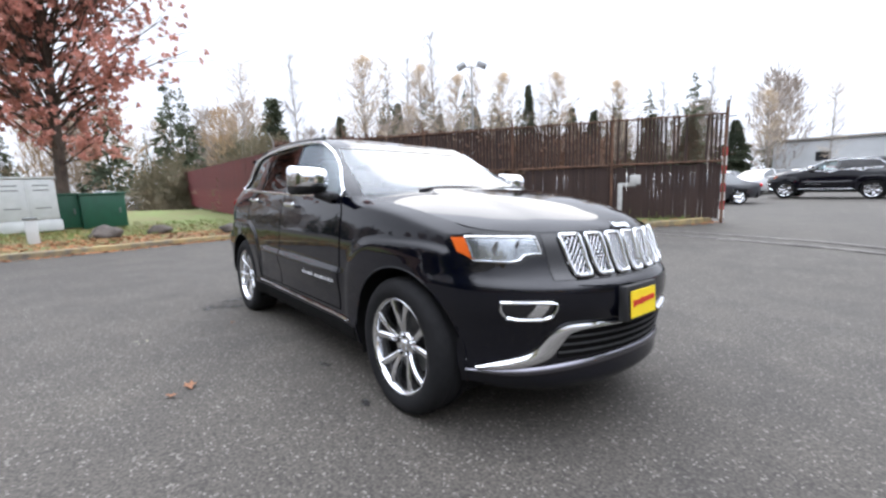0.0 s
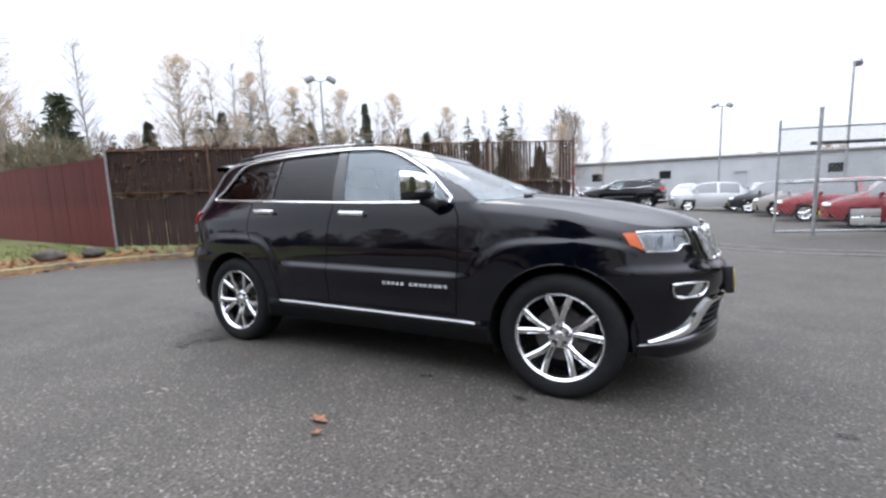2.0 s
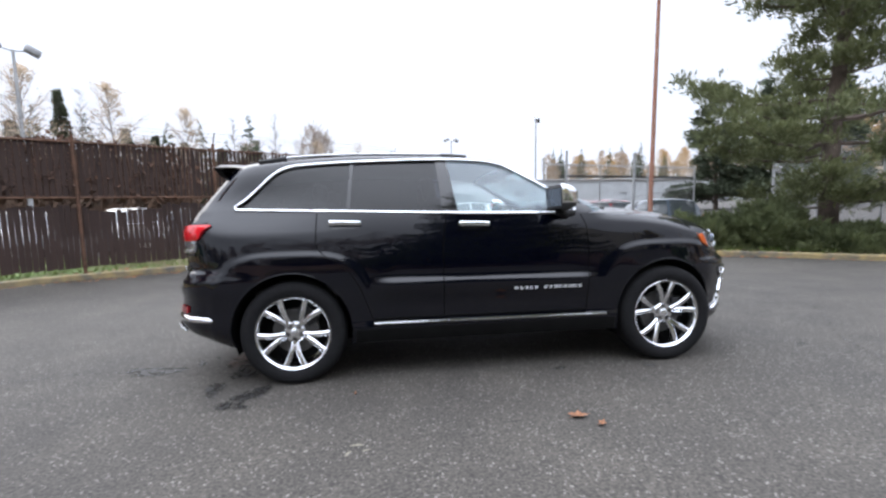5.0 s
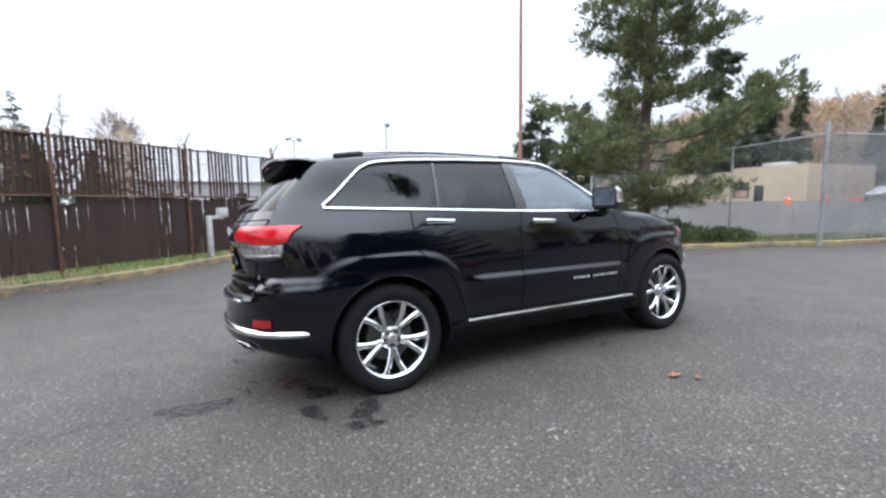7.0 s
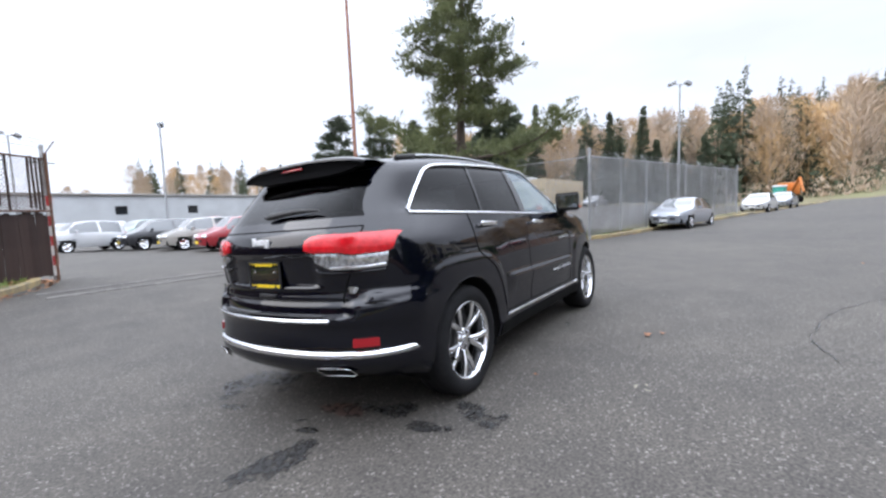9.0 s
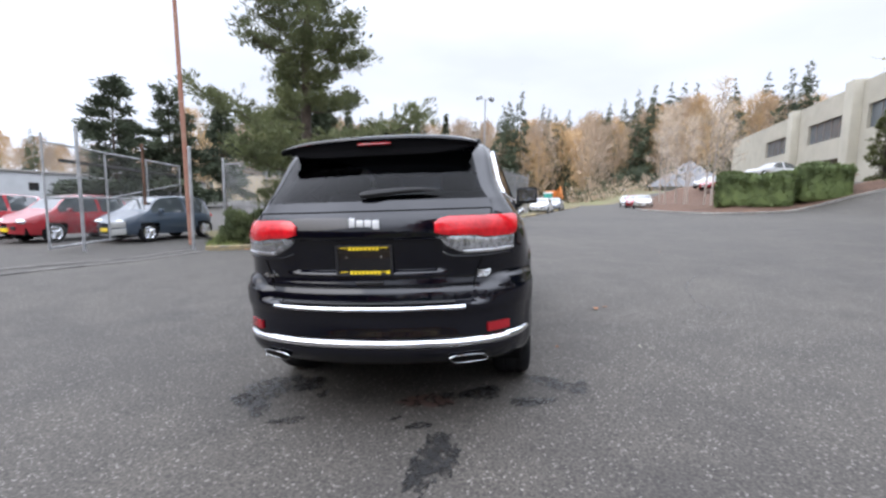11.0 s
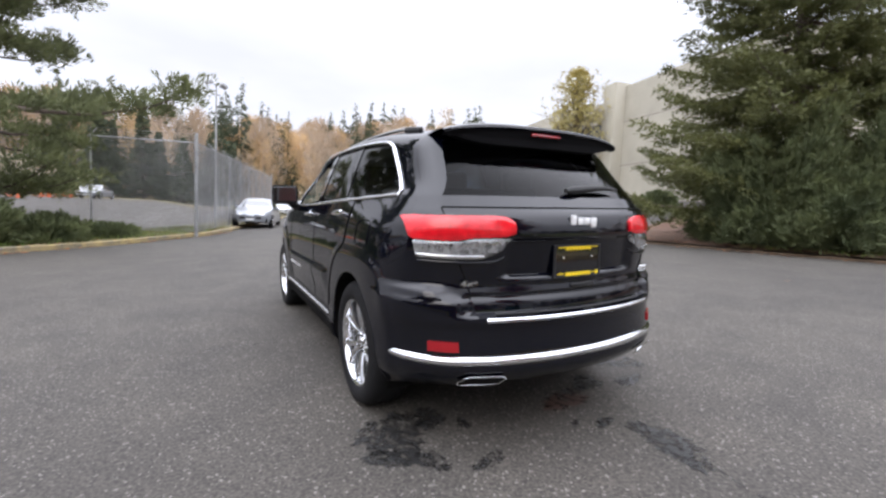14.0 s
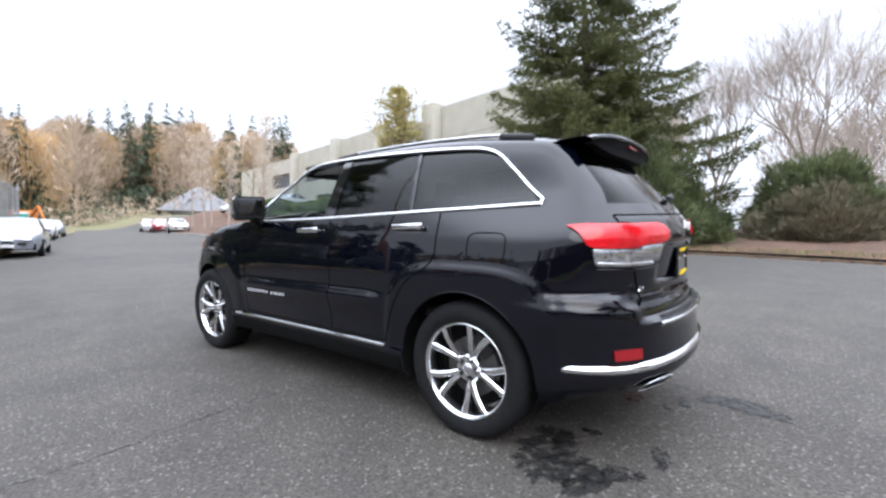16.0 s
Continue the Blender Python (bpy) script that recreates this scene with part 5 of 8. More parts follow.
def patchy(m, scale, lo, hi):
    """Lets a thin film break up into ragged spots, so that the ground shows between them."""
    nt = m.node_tree
    n, r, c = nt.nodes.new("ShaderNodeTexNoise"), nt.nodes.new("ShaderNodeValToRGB"), nt.nodes.new("ShaderNodeNewGeometry")
    n.inputs["Scale"].default_value, n.inputs["Detail"].default_value = scale, 6
    r.color_ramp.elements[0].position, r.color_ramp.elements[1].position = lo, hi
    nt.links.new(c.outputs["Position"], n.inputs["Vector"])
    nt.links.new(n.outputs["Fac"], r.inputs["Fac"])
    nt.links.new(r.outputs["Color"], nt.nodes["Principled BSDF"].inputs["Alpha"])


patchy(STAIN, 22, 0.34, 0.58)
patchy(RUST, 16, 0.30, 0.50)
PALE = mat("pale_scuff", (0.24, 0.22, 0.17), 0.85, vary=0.4, scale=30)


def blot(x, y, rx, ry, turn, seed, material, label, category="stain", rag=0.7, n=72):
    r = random.Random(seed)
    ph = [r.uniform(0, 6.28) for _ in range(6)]
    bm = bmesh.new()
    ring = []
    for k in range(n):
        a = 2 * math.pi * k / n
        q = 1 + rag * (0.26 * math.sin(2 * a + ph[0]) + 0.20 * math.sin(3 * a + ph[1]) + 0.10 * math.sin(7 * a + ph[2]) + 0.10 * math.sin(11 * a + ph[3]) + 0.12 * math.sin(17 * a + ph[4]) + 0.12 * math.sin(29 * a + ph[5]))
        px, py = rx * q * math.cos(a), ry * q * math.sin(a)
        c, s = math.cos(radians(turn)), math.sin(radians(turn))
        gx_, gy_ = x + c * px - s * py, y + s * px + c * py
        ring.append(bm.verts.new((gx_, gy_, lie(gx_, gy_) + 0.0035)))
    mid = bm.verts.new((x, y, lie(x, y) + 0.0035))
    for k in range(n):
        bm.faces.new((mid, ring[k], ring[(k + 1) % n]))
    return tagged(part("stain", bm, material), label, category, kind="structure")


for k, (x, y, rx, ry, tn, m) in enumerate(((-1.95, 0.86, 0.19, 0.22, 20, STAIN), (-1.88, 0.61, 0.11, 0.10, 0, STAIN), (-2.15, 0.97, 0.13, 0.06, 60, STAIN), (-2.26, 0.78, 0.09, 0.07, 10, STAIN), (-2.39, 0.53, 0.04, 0.11, 10, STAIN), (-2.02, 0.46, 0.05, 0.04, 0, STAIN),
                                           (-2.07, -0.26, 0.10, 0.15, 15, RUST), (-1.92, -0.61, 0.09, 0.14, 5, STAIN), (-2.69, -0.41, 0.24, 0.11, 4, STAIN), (-2.38, -0.27, 0.035, 0.08, 30, STAIN), (-2.30, -0.12, 0.03, 0.03, 0, STAIN), (-1.72, -1.06, 0.07, 0.18, -30, STAIN), (-2.03, -0.92, 0.06, 0.14, 20, STAIN), (-1.80, -1.25, 0.06, 0.10, 60, STAIN), (-1.98, -0.42, 0.05, 0.09, 10, STAIN),
                                           (2.84, -0.75, 0.045, 0.03, 0, STAIN), (-6.2, 2.2, 0.07, 0.03, 30, STAIN), (-7.1, 1.8, 0.06, 0.03, 0, STAIN), (1.25, -1.02, 0.05, 0.025, 0, STAIN), (0.55, -0.95, 0.06, 0.03, 20, STAIN))):
    blot(x, y, rx, ry, tn, 40 + k, m, "dark wet oil stain on the asphalt" if m is STAIN else "rusty ring stain on the asphalt")
for k, (x, y, r) in enumerate(((-0.93, -1.89, 0.030), (-0.88, -1.95, 0.02), (-0.97, -1.97, 0.024), (3.0, -3.2, 0.02), (1.5, -4.4, 0.02))):
    blot(x, y, r, r * 0.4, 30 * k, 80 + k, PALE, "pale scuff on the asphalt", "scuff", 0.8)


def crack(pts, w, seed):
    r = random.Random(seed)
    line = smooth_line(pts, 10)
    bm = bmesh.new()
    prev = None
    for i, p in enumerate(line):
        t = (line[min(i + 1, len(line) - 1)] - line[max(i - 1, 0)]).normalized()
        j = r.uniform(-0.02, 0.02)
        ww = w * r.uniform(0.3, 1.2)
        q = p + Vector((-t.y, t.x)) * j
        a = bm.verts.new((q.x - t.y * ww, q.y + t.x * ww, lie(q.x, q.y) + 0.003))
        b = bm.verts.new((q.x + t.y * ww, q.y - t.x * ww, lie(q.x, q.y) + 0.003))
        if prev:
            bm.faces.new((prev[0], prev[1], b, a))
        prev = (a, b)
    tagged(part("crack", bm, STAIN), "thin dark crack in the asphalt", "crack", kind="structure")


crack([(0.0, 3.4), (0.02, 2.6), (-0.02, 2.1), (0.0, 1.7), (-0.05, 1.2), (-0.3, 0.85), (-0.8, 0.75)], 0.006, 1)
crack([(-2.9, -0.40), (-3.26, -0.36), (-3.71, -0.45), (-4.3, -0.42)], 0.006, 2)
crack([(0.0, -3.08), (0.7, -3.0), (1.85, -3.34), (3.0, -4.2), (3.78, -5.11), (4.2, -6.72)], 0.012, 7)
crack([(3.6, -3.0), (3.0, -1.9), (3.4, -0.6), (4.4, 0.6), (4.9, 2.4)], 0.005, 4)
crack([(3.0, -1.9), (2.2, -2.6), (1.0, -3.2)], 0.004, 5)
crack([(1.6, -7.6), (4.0, -7.0), (7.0, -6.7), (10.0, -7.2)], 0.010, 6)
BARE = mat("leaf_single", (0.30, 0.13, 0.06), 0.7, vary=0.5, scale=40)
for k, (x, y, s) in enumerate(((0.335, -1.775, 0.058), (0.425, -1.89, 0.035), (-1.0, -1.2, 0.02), (-4.6, -6.2, 0.04), (5.6, -4.2, 0.05), (-0.4, -6.9, 0.05))):
    bm = bmesh.new()
    r = random.Random(k)
    rim = []
    for i in range(14):
        a = 2 * math.pi * i / 14
        q = s * (0.72 + 0.28 * math.cos(5 * a)) * (1.25 if abs(math.cos(a)) > 0.8 else 1)
        rim.append(bm.verts.new((q * math.cos(a), q * math.sin(a) * 0.7, 0.012 + 0.25 * q * abs(math.sin(a + k)))))
    c = bm.verts.new((0, 0, 0.006))
    for i in range(14):
        bm.faces.new((c, rim[i], rim[(i + 1) % 14]))
    ob = part("fallen_leaf", bm, BARE)
    ob.matrix_world = on_ground(x, y, 47 * k, 0.002)
    tagged(ob, "single curled brown leaf on the asphalt", "leaf", "fallen leaves")

# gate track across the yard entrance
TRACK = mat("steel_track", (0.16, 0.15, 0.14), 0.6, 0.5, vary=0.4, scale=8)
for off in (0.0, 0.55):
    bm = bmesh.new()
    pts = [Vector((x, 8.45 - 0.10 * x - off, lie(x, 8.45 - 0.10 * x - off) + 0.008)) for x in np.linspace(-1.6, 6.0, 24)]
    tube(bm, pts, 0.022, 6, flat=1.6)
    tagged(part("gate_track", bm, TRACK), "narrow steel gate track in the ground", "track", "gate tracks")

# ---- utility boxes on the lawn ----
CAB = mat("cabinet_grey_white", (0.55, 0.57, 0.57), 0.5, vary=0.12, scale=5)
CAB_D = mat("cabinet_joint", (0.16, 0.17, 0.17), 0.7)
GREENBOX = mat("green_box_paint", (0.012, 0.085, 0.05), 0.45, vary=0.2, scale=4)
STONE = mat("boulder", (0.10, 0.085, 0.075), 0.9, vary=0.5, scale=5, bump=0.8, bump_scale=22)


def yard(x, y):
    """Height of the lawn at a place about d metres behind the kerb."""
    return lie(x, y) + 0.28


cab = empty("utility_cabinet", pose(-13.5, -3.45, yard(-13.5, -3.45), 0, 0, 100), "pale grey steel utility cabinet on the lawn", "cabinet")
bm = bmesh.new()
box(bm, (1.36, 0.62, 0.30), Matrix.Translation((0, 0, 0.14)), 0.01)
part("plinth", bm, CAB, cab)
bm = bmesh.new()
box(bm, (1.28, 0.56, 1.18), Matrix.Translation((0, 0, 0.88)), 0.015)
part("body", bm, CAB, cab)
for x in (-0.32, 0.32):
    bm = bmesh.new()
    box(bm, (0.60, 0.02, 1.08), Matrix.Translation((x, -0.288, 0.89)), 0.008)
    d = part("door", bm, CAB, cab)
    for z in (0.65, 1.15, 1.28):
        bm = bmesh.new()
        box(bm, (0.34, 0.012, 0.03), Matrix.Translation((x, -0.300, z)), 0.004)
        part("louvre", bm, CAB_D, d)
bm = bmesh.new()
box(bm, (1.36, 0.64, 0.05), Matrix.Translation((0, 0, 1.50)), 0.02)
part("lid", bm, CAB, cab)
for x, y, w, h in ((-14.6, -2.80, 0.9, 1.02), (-14.5, -1.75, 1.15, 1.05)):
    gb = empty("transformer_box", pose(x, y, yard(x, y), 0, 0, 95), "dark green steel transformer box beside the maple", "electrical box", "transformer boxes")
    bm = bmesh.new()
    box(bm, (w, 0.75, h), Matrix.Translation((0, 0, h / 2)), 0.02)
    part("body", bm, GREENBOX, gb)
    bm = bmesh.new()
    box(bm, (w + 0.06, 0.82, 0.07), Matrix.Translation((0, 0, h + 0.02)), 0.02)
    part("lid", bm, GREENBOX, gb)
    bm = bmesh.new()
    box(bm, (0.04, 0.05, 0.16), Matrix.Translation((w * 0.35, -0.40, h * 0.5)), 0.01)
    part("latch", bm, CAB_D, gb)
ped = empty("service_pedestal", pose(-10.45, -3.2, lie(-10.45, -3.2) + 0.12, 0, 0, 95), "pale grey service pedestal behind the kerb", "pedestal")
bm = bmesh.new()
box(bm, (0.22, 0.20, 0.62), Matrix.Translation((0, 0, 0.30)), 0.012)
part("post", bm, CAB, ped)
bm = bmesh.new()
box(bm, (0.26, 0.24, 0.06), Matrix.Translation((0, 0, 0.62)), 0.015)
part("cap", bm, CAB_D, ped)


def boulder(x, y, s, flat, seed):
    bm = bmesh.new()
    bmesh.ops.create_icosphere(bm, subdivisions=3, radius=1)
    for v in bm.verts:
        q = 1 + 0.30 * noise.noise(v.co * 1.3 + Vector((seed, 0, 0))) + 0.10 * noise.noise(v.co * 4 + Vector((0, seed, 0)))
        v.co = Vector((v.co.x * s * q, v.co.y * s * 0.75 * q, v.co.z * s * flat * q))
    ob = part("boulder", bm, STONE, angle=60)
    ob.matrix_world = pose(x, y, yard(x, y) - 0.03, 0, 0, 40 * seed)
    tagged(ob, "rough dark boulder on the lawn edge", "rock", "lawn boulders")


boulder(-11.2, -1.85, 0.42, 0.55, 1)
boulder(-11.9, -0.55, 0.30, 0.6, 2)
boulder(-11.2, 1.25, 0.34, 0.45, 3)
boulder(-11.2, 2.15, 0.32, 0.4, 4)

# white bollard post with a small box by the fence
WPAINT = mat("weathered_white", (0.50, 0.50, 0.48), 0.6, vary=0.3, scale=6)
bol = empty("reader_post", on_ground(-2.55, 8.85, 30, 0.14), "white steel post with a small reader box", "post")
bm = bmesh.new()
box(bm, (0.11, 0.11, 1.02), Matrix.Translation((0, 0, 0.5)), 0.012)
box(bm, (0.42, 0.09, 0.09), Matrix.Translation((0.17, 0, 0.98)), 0.015)
part("post", bm, WPAINT, bol)
bm = bmesh.new()
box(bm, (0.26, 0.14, 0.24), Matrix.Translation((0.36, 0, 1.10)), 0.02)
part("reader_box", bm, WPAINT, bol)
bm = bmesh.new()
rod(bm, (0, 0, 0), (0.12, 0.03, 0.34), 0.028, 0.022, 8)
ob = part("wooden_stake", bm, mat("raw_stake", (0.42, 0.36, 0.27), 0.8, vary=0.3, scale=12))
ob.matrix_world = on_ground(-9.85, 5.25, 20, 0.16)
tagged(ob, "short pale wooden stake leaning in the grass", "stake")


# ---- fences and gate ----
GALV = mat("galvanised_steel", (0.42, 0.43, 0.44), 0.5, 0.6, vary=0.35, scale=9)
RUSTY = mat("rusty_steel", (0.16, 0.085, 0.055), 0.8, 0.2, vary=0.5, scale=7)
SLAT = mat("brown_slat", (0.034, 0.019, 0.015), 0.8, vary=0.45, scale=3, island=0.35, tint=(0.022, 0.011, 0.009))
REDBOARD = mat("red_board", (0.115, 0.019, 0.019), 0.75, vary=0.4, scale=2.5, island=0.2, tint=(0.066, 0.012, 0.012))
BLACKBAR = mat("black_beam", (0.02, 0.018, 0.017), 0.7, vary=0.3, scale=6)
RW_RED = mat("stripe_red", (0.42, 0.03, 0.03), 0.6, vary=0.3, scale=9)
RW_WHITE = mat("stripe_white", (0.65, 0.63, 0.60), 0.6, vary=0.3, scale=9)
F0, F1 = Vector((-12.0, 3.1)), Vector((-0.75, 10.72))
FD = (F1 - F0).normalized()
FANG = math.degrees(math.atan2(FD.y, FD.x))
FLEN = (F1 - F0).length
FZ = lambda s: lie(*(F0 + FD * s)) + mix(0.30, 0.10, s / FLEN)
slat_fence = empty("slat_fence", pose(F0.x, F0.y, 0, 0, 0, FANG), "tall chain-link fence filled with weathered brown slats", "fence")
TOP = 2.82
for k in range(6):
    s = FLEN * k / 5
    bm = bmesh.new()
    rod(bm, (s, -0.05, FZ(s) - 0.1), (s, -0.05, TOP + 0.12), 0.034, 0.034, 10)
    rod(bm, (s, -0.05, TOP + 0.1), (s, -0.30, TOP + 0.38), 0.014, 0.012, 6)
    part("fence_post", bm, RUSTY if k else GALV, slat_fence)
for z in (TOP - 0.02, 1.62):
    bm = bmesh.new()
    rod(bm, (0, -0.03, z), (FLEN, -0.03, z), 0.022, 0.022, 8)
    part("rail", bm, RUSTY, slat_fence)
for j in range(3):
    bm = bmesh.new()
    pts = [(s, -0.12 - 0.08 * j, TOP + 0.20 + 0.08 * j + 0.015 * math.sin(s * 2 + j)) for s in np.linspace(0, FLEN, 60)]
    tube(bm, pts, 0.004, 4)
    part("barbed_wire", bm, RUSTY, slat_fence)


def chain_link(bm, x0, x1, z0, z1, pitch, r):
    """Crossing diagonal wires filling an upright rectangle in the x-z plane."""
    h = z1 - z0
    for sgn in (1, -1):
        x = x0 - h
        while x < x1:
            a, b = max(x, x0), min(x + h, x1)
            if b > a:
                za, zb = (z0 + (a - x), z0 + (b - x)) if sgn > 0 else (z1 - (a - x), z1 - (b - x))
                y = 0.004 * sgn
                v = [bm.verts.new(p) for p in ((a - r, y, za + r), (a + r, y, za - r), (b + r, y, zb - r), (b - r, y, zb + r))] if sgn > 0 else [bm.verts.new(p) for p in ((a - r, y, za - r), (a + r, y, za + r), (b + r, y, zb + r), (b - r, y, zb - r))]
                bm.faces.new(v)
            x += pitch


bm = bmesh.new()
chain_link(bm, 0.0, FLEN, 1.62, TOP, 0.09, 0.0035)
tagged(part("chain_link", bm, RUSTY, slat_fence, "rusty wire mesh", smooth=False), kind="stuff")

# dry climbers that have grown into the upper wire, thick at the lawn end and thinning towards the gate
rn = np.random.default_rng(17)
cs = 11.5 * rn.uniform(0, 1, 2600) ** 1.25
cz = rn.uniform(1.66, TOP + 0.10, 2600)
keep = rn.uniform(0, 1, 2600) < np.clip((11.8 - cs - 2.2 * (cz - 1.6)) / 6.0, 0.02, 1)
cp = np.stack([cs, rn.uniform(0.03, 0.40, 2600), cz], 1)[keep]
CLIMB = mat("dry_climber", (0.115, 0.058, 0.036), 0.9, vary=0.5, scale=1.2, tint=(0.055, 0.032, 0.023))

# gate posts
gp = empty("gate_post", on_ground(-0.75, 10.78), "steel gate post with red and white striped guard", "post")
bm = bmesh.new()
rod(bm, (0, 0, -0.05), (0, 0, 3.12), 0.045, 0.045, 12)
rod(bm, (-0.25, 0, 2.72), (0.22, 0, 2.72), 0.018, 0.018, 8)
part("post", bm, GALV, gp)
for k in range(8):
    bm = bmesh.new()
    rod(bm, (0.02, -0.07, 0.12 + 0.23 * k), (0.02, -0.07, 0.345 + 0.23 * k), 0.055, 0.055, 12)
    part("stripe", bm, RW_RED if k % 2 else RW_WHITE, gp)

# sliding gate parked beside the entrance
G0, G1 = Vector((4.40, 10.35)), Vector((11.6, 12.6))
GD = (G1 - G0).normalized()
gang = math.degrees(math.atan2(GD.y, GD.x))
glen = (G1 - G0).length
gate = empty("sliding_gate", pose(G0.x, G0.y, lie(G0.x, G0.y), 0, 0, gang), "open galvanised sliding gate with a black track beam", "gate")
for z, r, m, n in ((2.74, 0.028, GALV, "top_rail"), (1.40, 0.028, GALV, "middle_rail"), (0.16, 0.03, GALV, "bottom_rail")):
    bm = bmesh.new()
    rod(bm, (0, 0, z), (glen, 0, z + (0.0 if z > 2 else 0.0)), r, r, 8)
    part(n, bm, m, gate)
bm = bmesh.new()
box(bm, (glen - 0.6, 0.07, 0.085), Matrix.Translation((glen / 2 + 0.45, 0.10, 2.36)), 0.01)
part("track_beam", bm, BLACKBAR, gate)
for s in (0.0, 2.5, 4.9, glen):
    bm = bmesh.new()
    rod(bm, (s, 0, 0.12), (s, 0, 2.76 if s else 2.95), 0.028, 0.028, 8)
    part("upright", bm, GALV, gate)
bm = bmesh.new()
rod(bm, (2.5, 0, 1.40), (glen, 0, 2.0), 0.02, 0.02, 8)
part("brace", bm, GALV, gate)
bm = bmesh.new()
chain_link(bm, 0.03, glen, 0.18, 2.7, 0.11, 0.0026)
tagged(part("chain_link", bm, GALV, gate, "thin wire mesh", smooth=False), kind="stuff")
for (x, y, top, m) in ((5.15, 10.20, 3.14, GALV), (8.05, 11.0, 3.10, RUSTY), (6.25, 7.9, 2.8, GALV)):
    p = empty("fence_pole", on_ground(x, y), "tall steel pole of the gate", "pole", "gate poles")
    bm = bmesh.new()
    rod(bm, (0, 0, -0.1), (0, 0, top), 0.042, 0.042, 12)
    part("pole", bm, m, p)
    bm = bmesh.new()
    bmesh.ops.create_uvsphere(bm, u_segments=10, v_segments=6, radius=0.05, matrix=Matrix.Translation((0, 0, top)))
    part("cap", bm, m, p)
gsign = empty("gate_board", on_ground(6.05, 10.05, 8, 0.35), "pair of small weathered white boards on the gate", "board")
for z in (0.0, 0.20):
    bm = bmesh.new()
    box(bm, (0.55, 0.02, 0.17), Matrix.Translation((0, 0, z + 0.1)), 0.004)
    part("board", bm, WPAINT, gsign)

# leaning rust-coloured lamp pole
pole_m = Matrix.Translation((7.35, 8.84, lie(7.35, 8.84) - 0.1))
rp = empty("rust_pole", pole_m, "tall rust-red steel pole leaning slightly", "pole")
bm = bmesh.new()
rod(bm, (0, 0, 0), (0.60, 0.75, 12.5), 0.075, 0.045, 14)
part("shaft", bm, mat("rust_red_paint", (0.22, 0.075, 0.045), 0.7, vary=0.45, scale=3, tint=(0.30, 0.17, 0.12)), rp)

# chain-link fence along the road
C0, C1, C2 = Vector((16.7, 14.2)), Vector((13.0, 2.18)), Vector((34.0, -2.6))


def link_run(a, b, top, posts, name, haze=0.0030, pitch=0.085):
    d = (b - a).normalized()
    L = (b - a).length
    z0 = lie(a.x, a.y) + 0.15
    fence = empty(name, pose(a.x, a.y, z0, 0, 0, math.degrees(math.atan2(d.y, d.x))), "galvanised chain-link fence with barbed wire arms", "fence", "chain-link fences")
    slope = (lie(b.x, b.y) + 0.15 - z0) / L
    for k in range(posts):
        s = L * k / (posts - 1)
        tall = k in (0, posts - 1)
        bm = bmesh.new()
        rod(bm, (s, 0, slope * s - 0.2), (s, 0, slope * s + top + (0.32 if tall else 0.05)), 0.055 if tall else 0.032, 0.055 if tall else 0.032, 10)
        if not tall:
            rod(bm, (s, 0, slope * s + top), (s + 0.05, 0.28, slope * s + top + 0.30), 0.014, 0.012, 6)
        part("fence_post", bm, GALV, fence)
    bm = bmesh.new()
    rod(bm, (0, 0, top), (L, 0, slope * L + top), 0.024, 0.024, 8)
    part("top_rail", bm, GALV, fence)
    for j in range(3):
        bm = bmesh.new()
        rod(bm, (0, 0.09 * (j + 1), top + 0.1 * (j + 1)), (L, 0.09 * (j + 1), slope * L + top + 0.1 * (j + 1)), 0.004, 0.004, 4)
        part("barbed_wire", bm, GALV, fence)
    bm = bmesh.new()
    chain_link(bm, 0, L, 0.02, top, pitch, haze)
    for v in bm.verts:
        v.co.z += slope * v.co.x
    tagged(part("chain_link", bm, GALV, fence, "fine wire mesh", smooth=False), kind="stuff")


link_run(C0, C1, 3.05, 5, "link_fence")
link_run(C1, C2, 3.05, 9, "link_fence", 0.0085)


# ---- parked cars ----
def paint(name, color):
    return mat(name, color, 0.3, 0.0, coat=1.0, vary=0.06, scale=2)


CARGLASS = mat("parked_car_glass", (0.05, 0.06, 0.065), 0.04, coat=1.0, spec=1.0)
CARLAMP = mat("parked_car_lamp", (0.62, 0.64, 0.66), 0.15, 0.4, coat=1.0)
KINDS = {  # length, width, height, belt, bonnet end, screen top, roof end, tail top
    "sedan": (4.6, 1.75, 1.43, 0.88, 0.98, 0.20, -0.85, -1.65),
    "hatch": (3.55, 1.63, 1.49, 0.93, 0.92, 0.35, -1.30, -1.62),
    "suv": (4.75, 1.92, 1.74, 1.12, 1.15, 0.45, -1.85, -2.20),
}


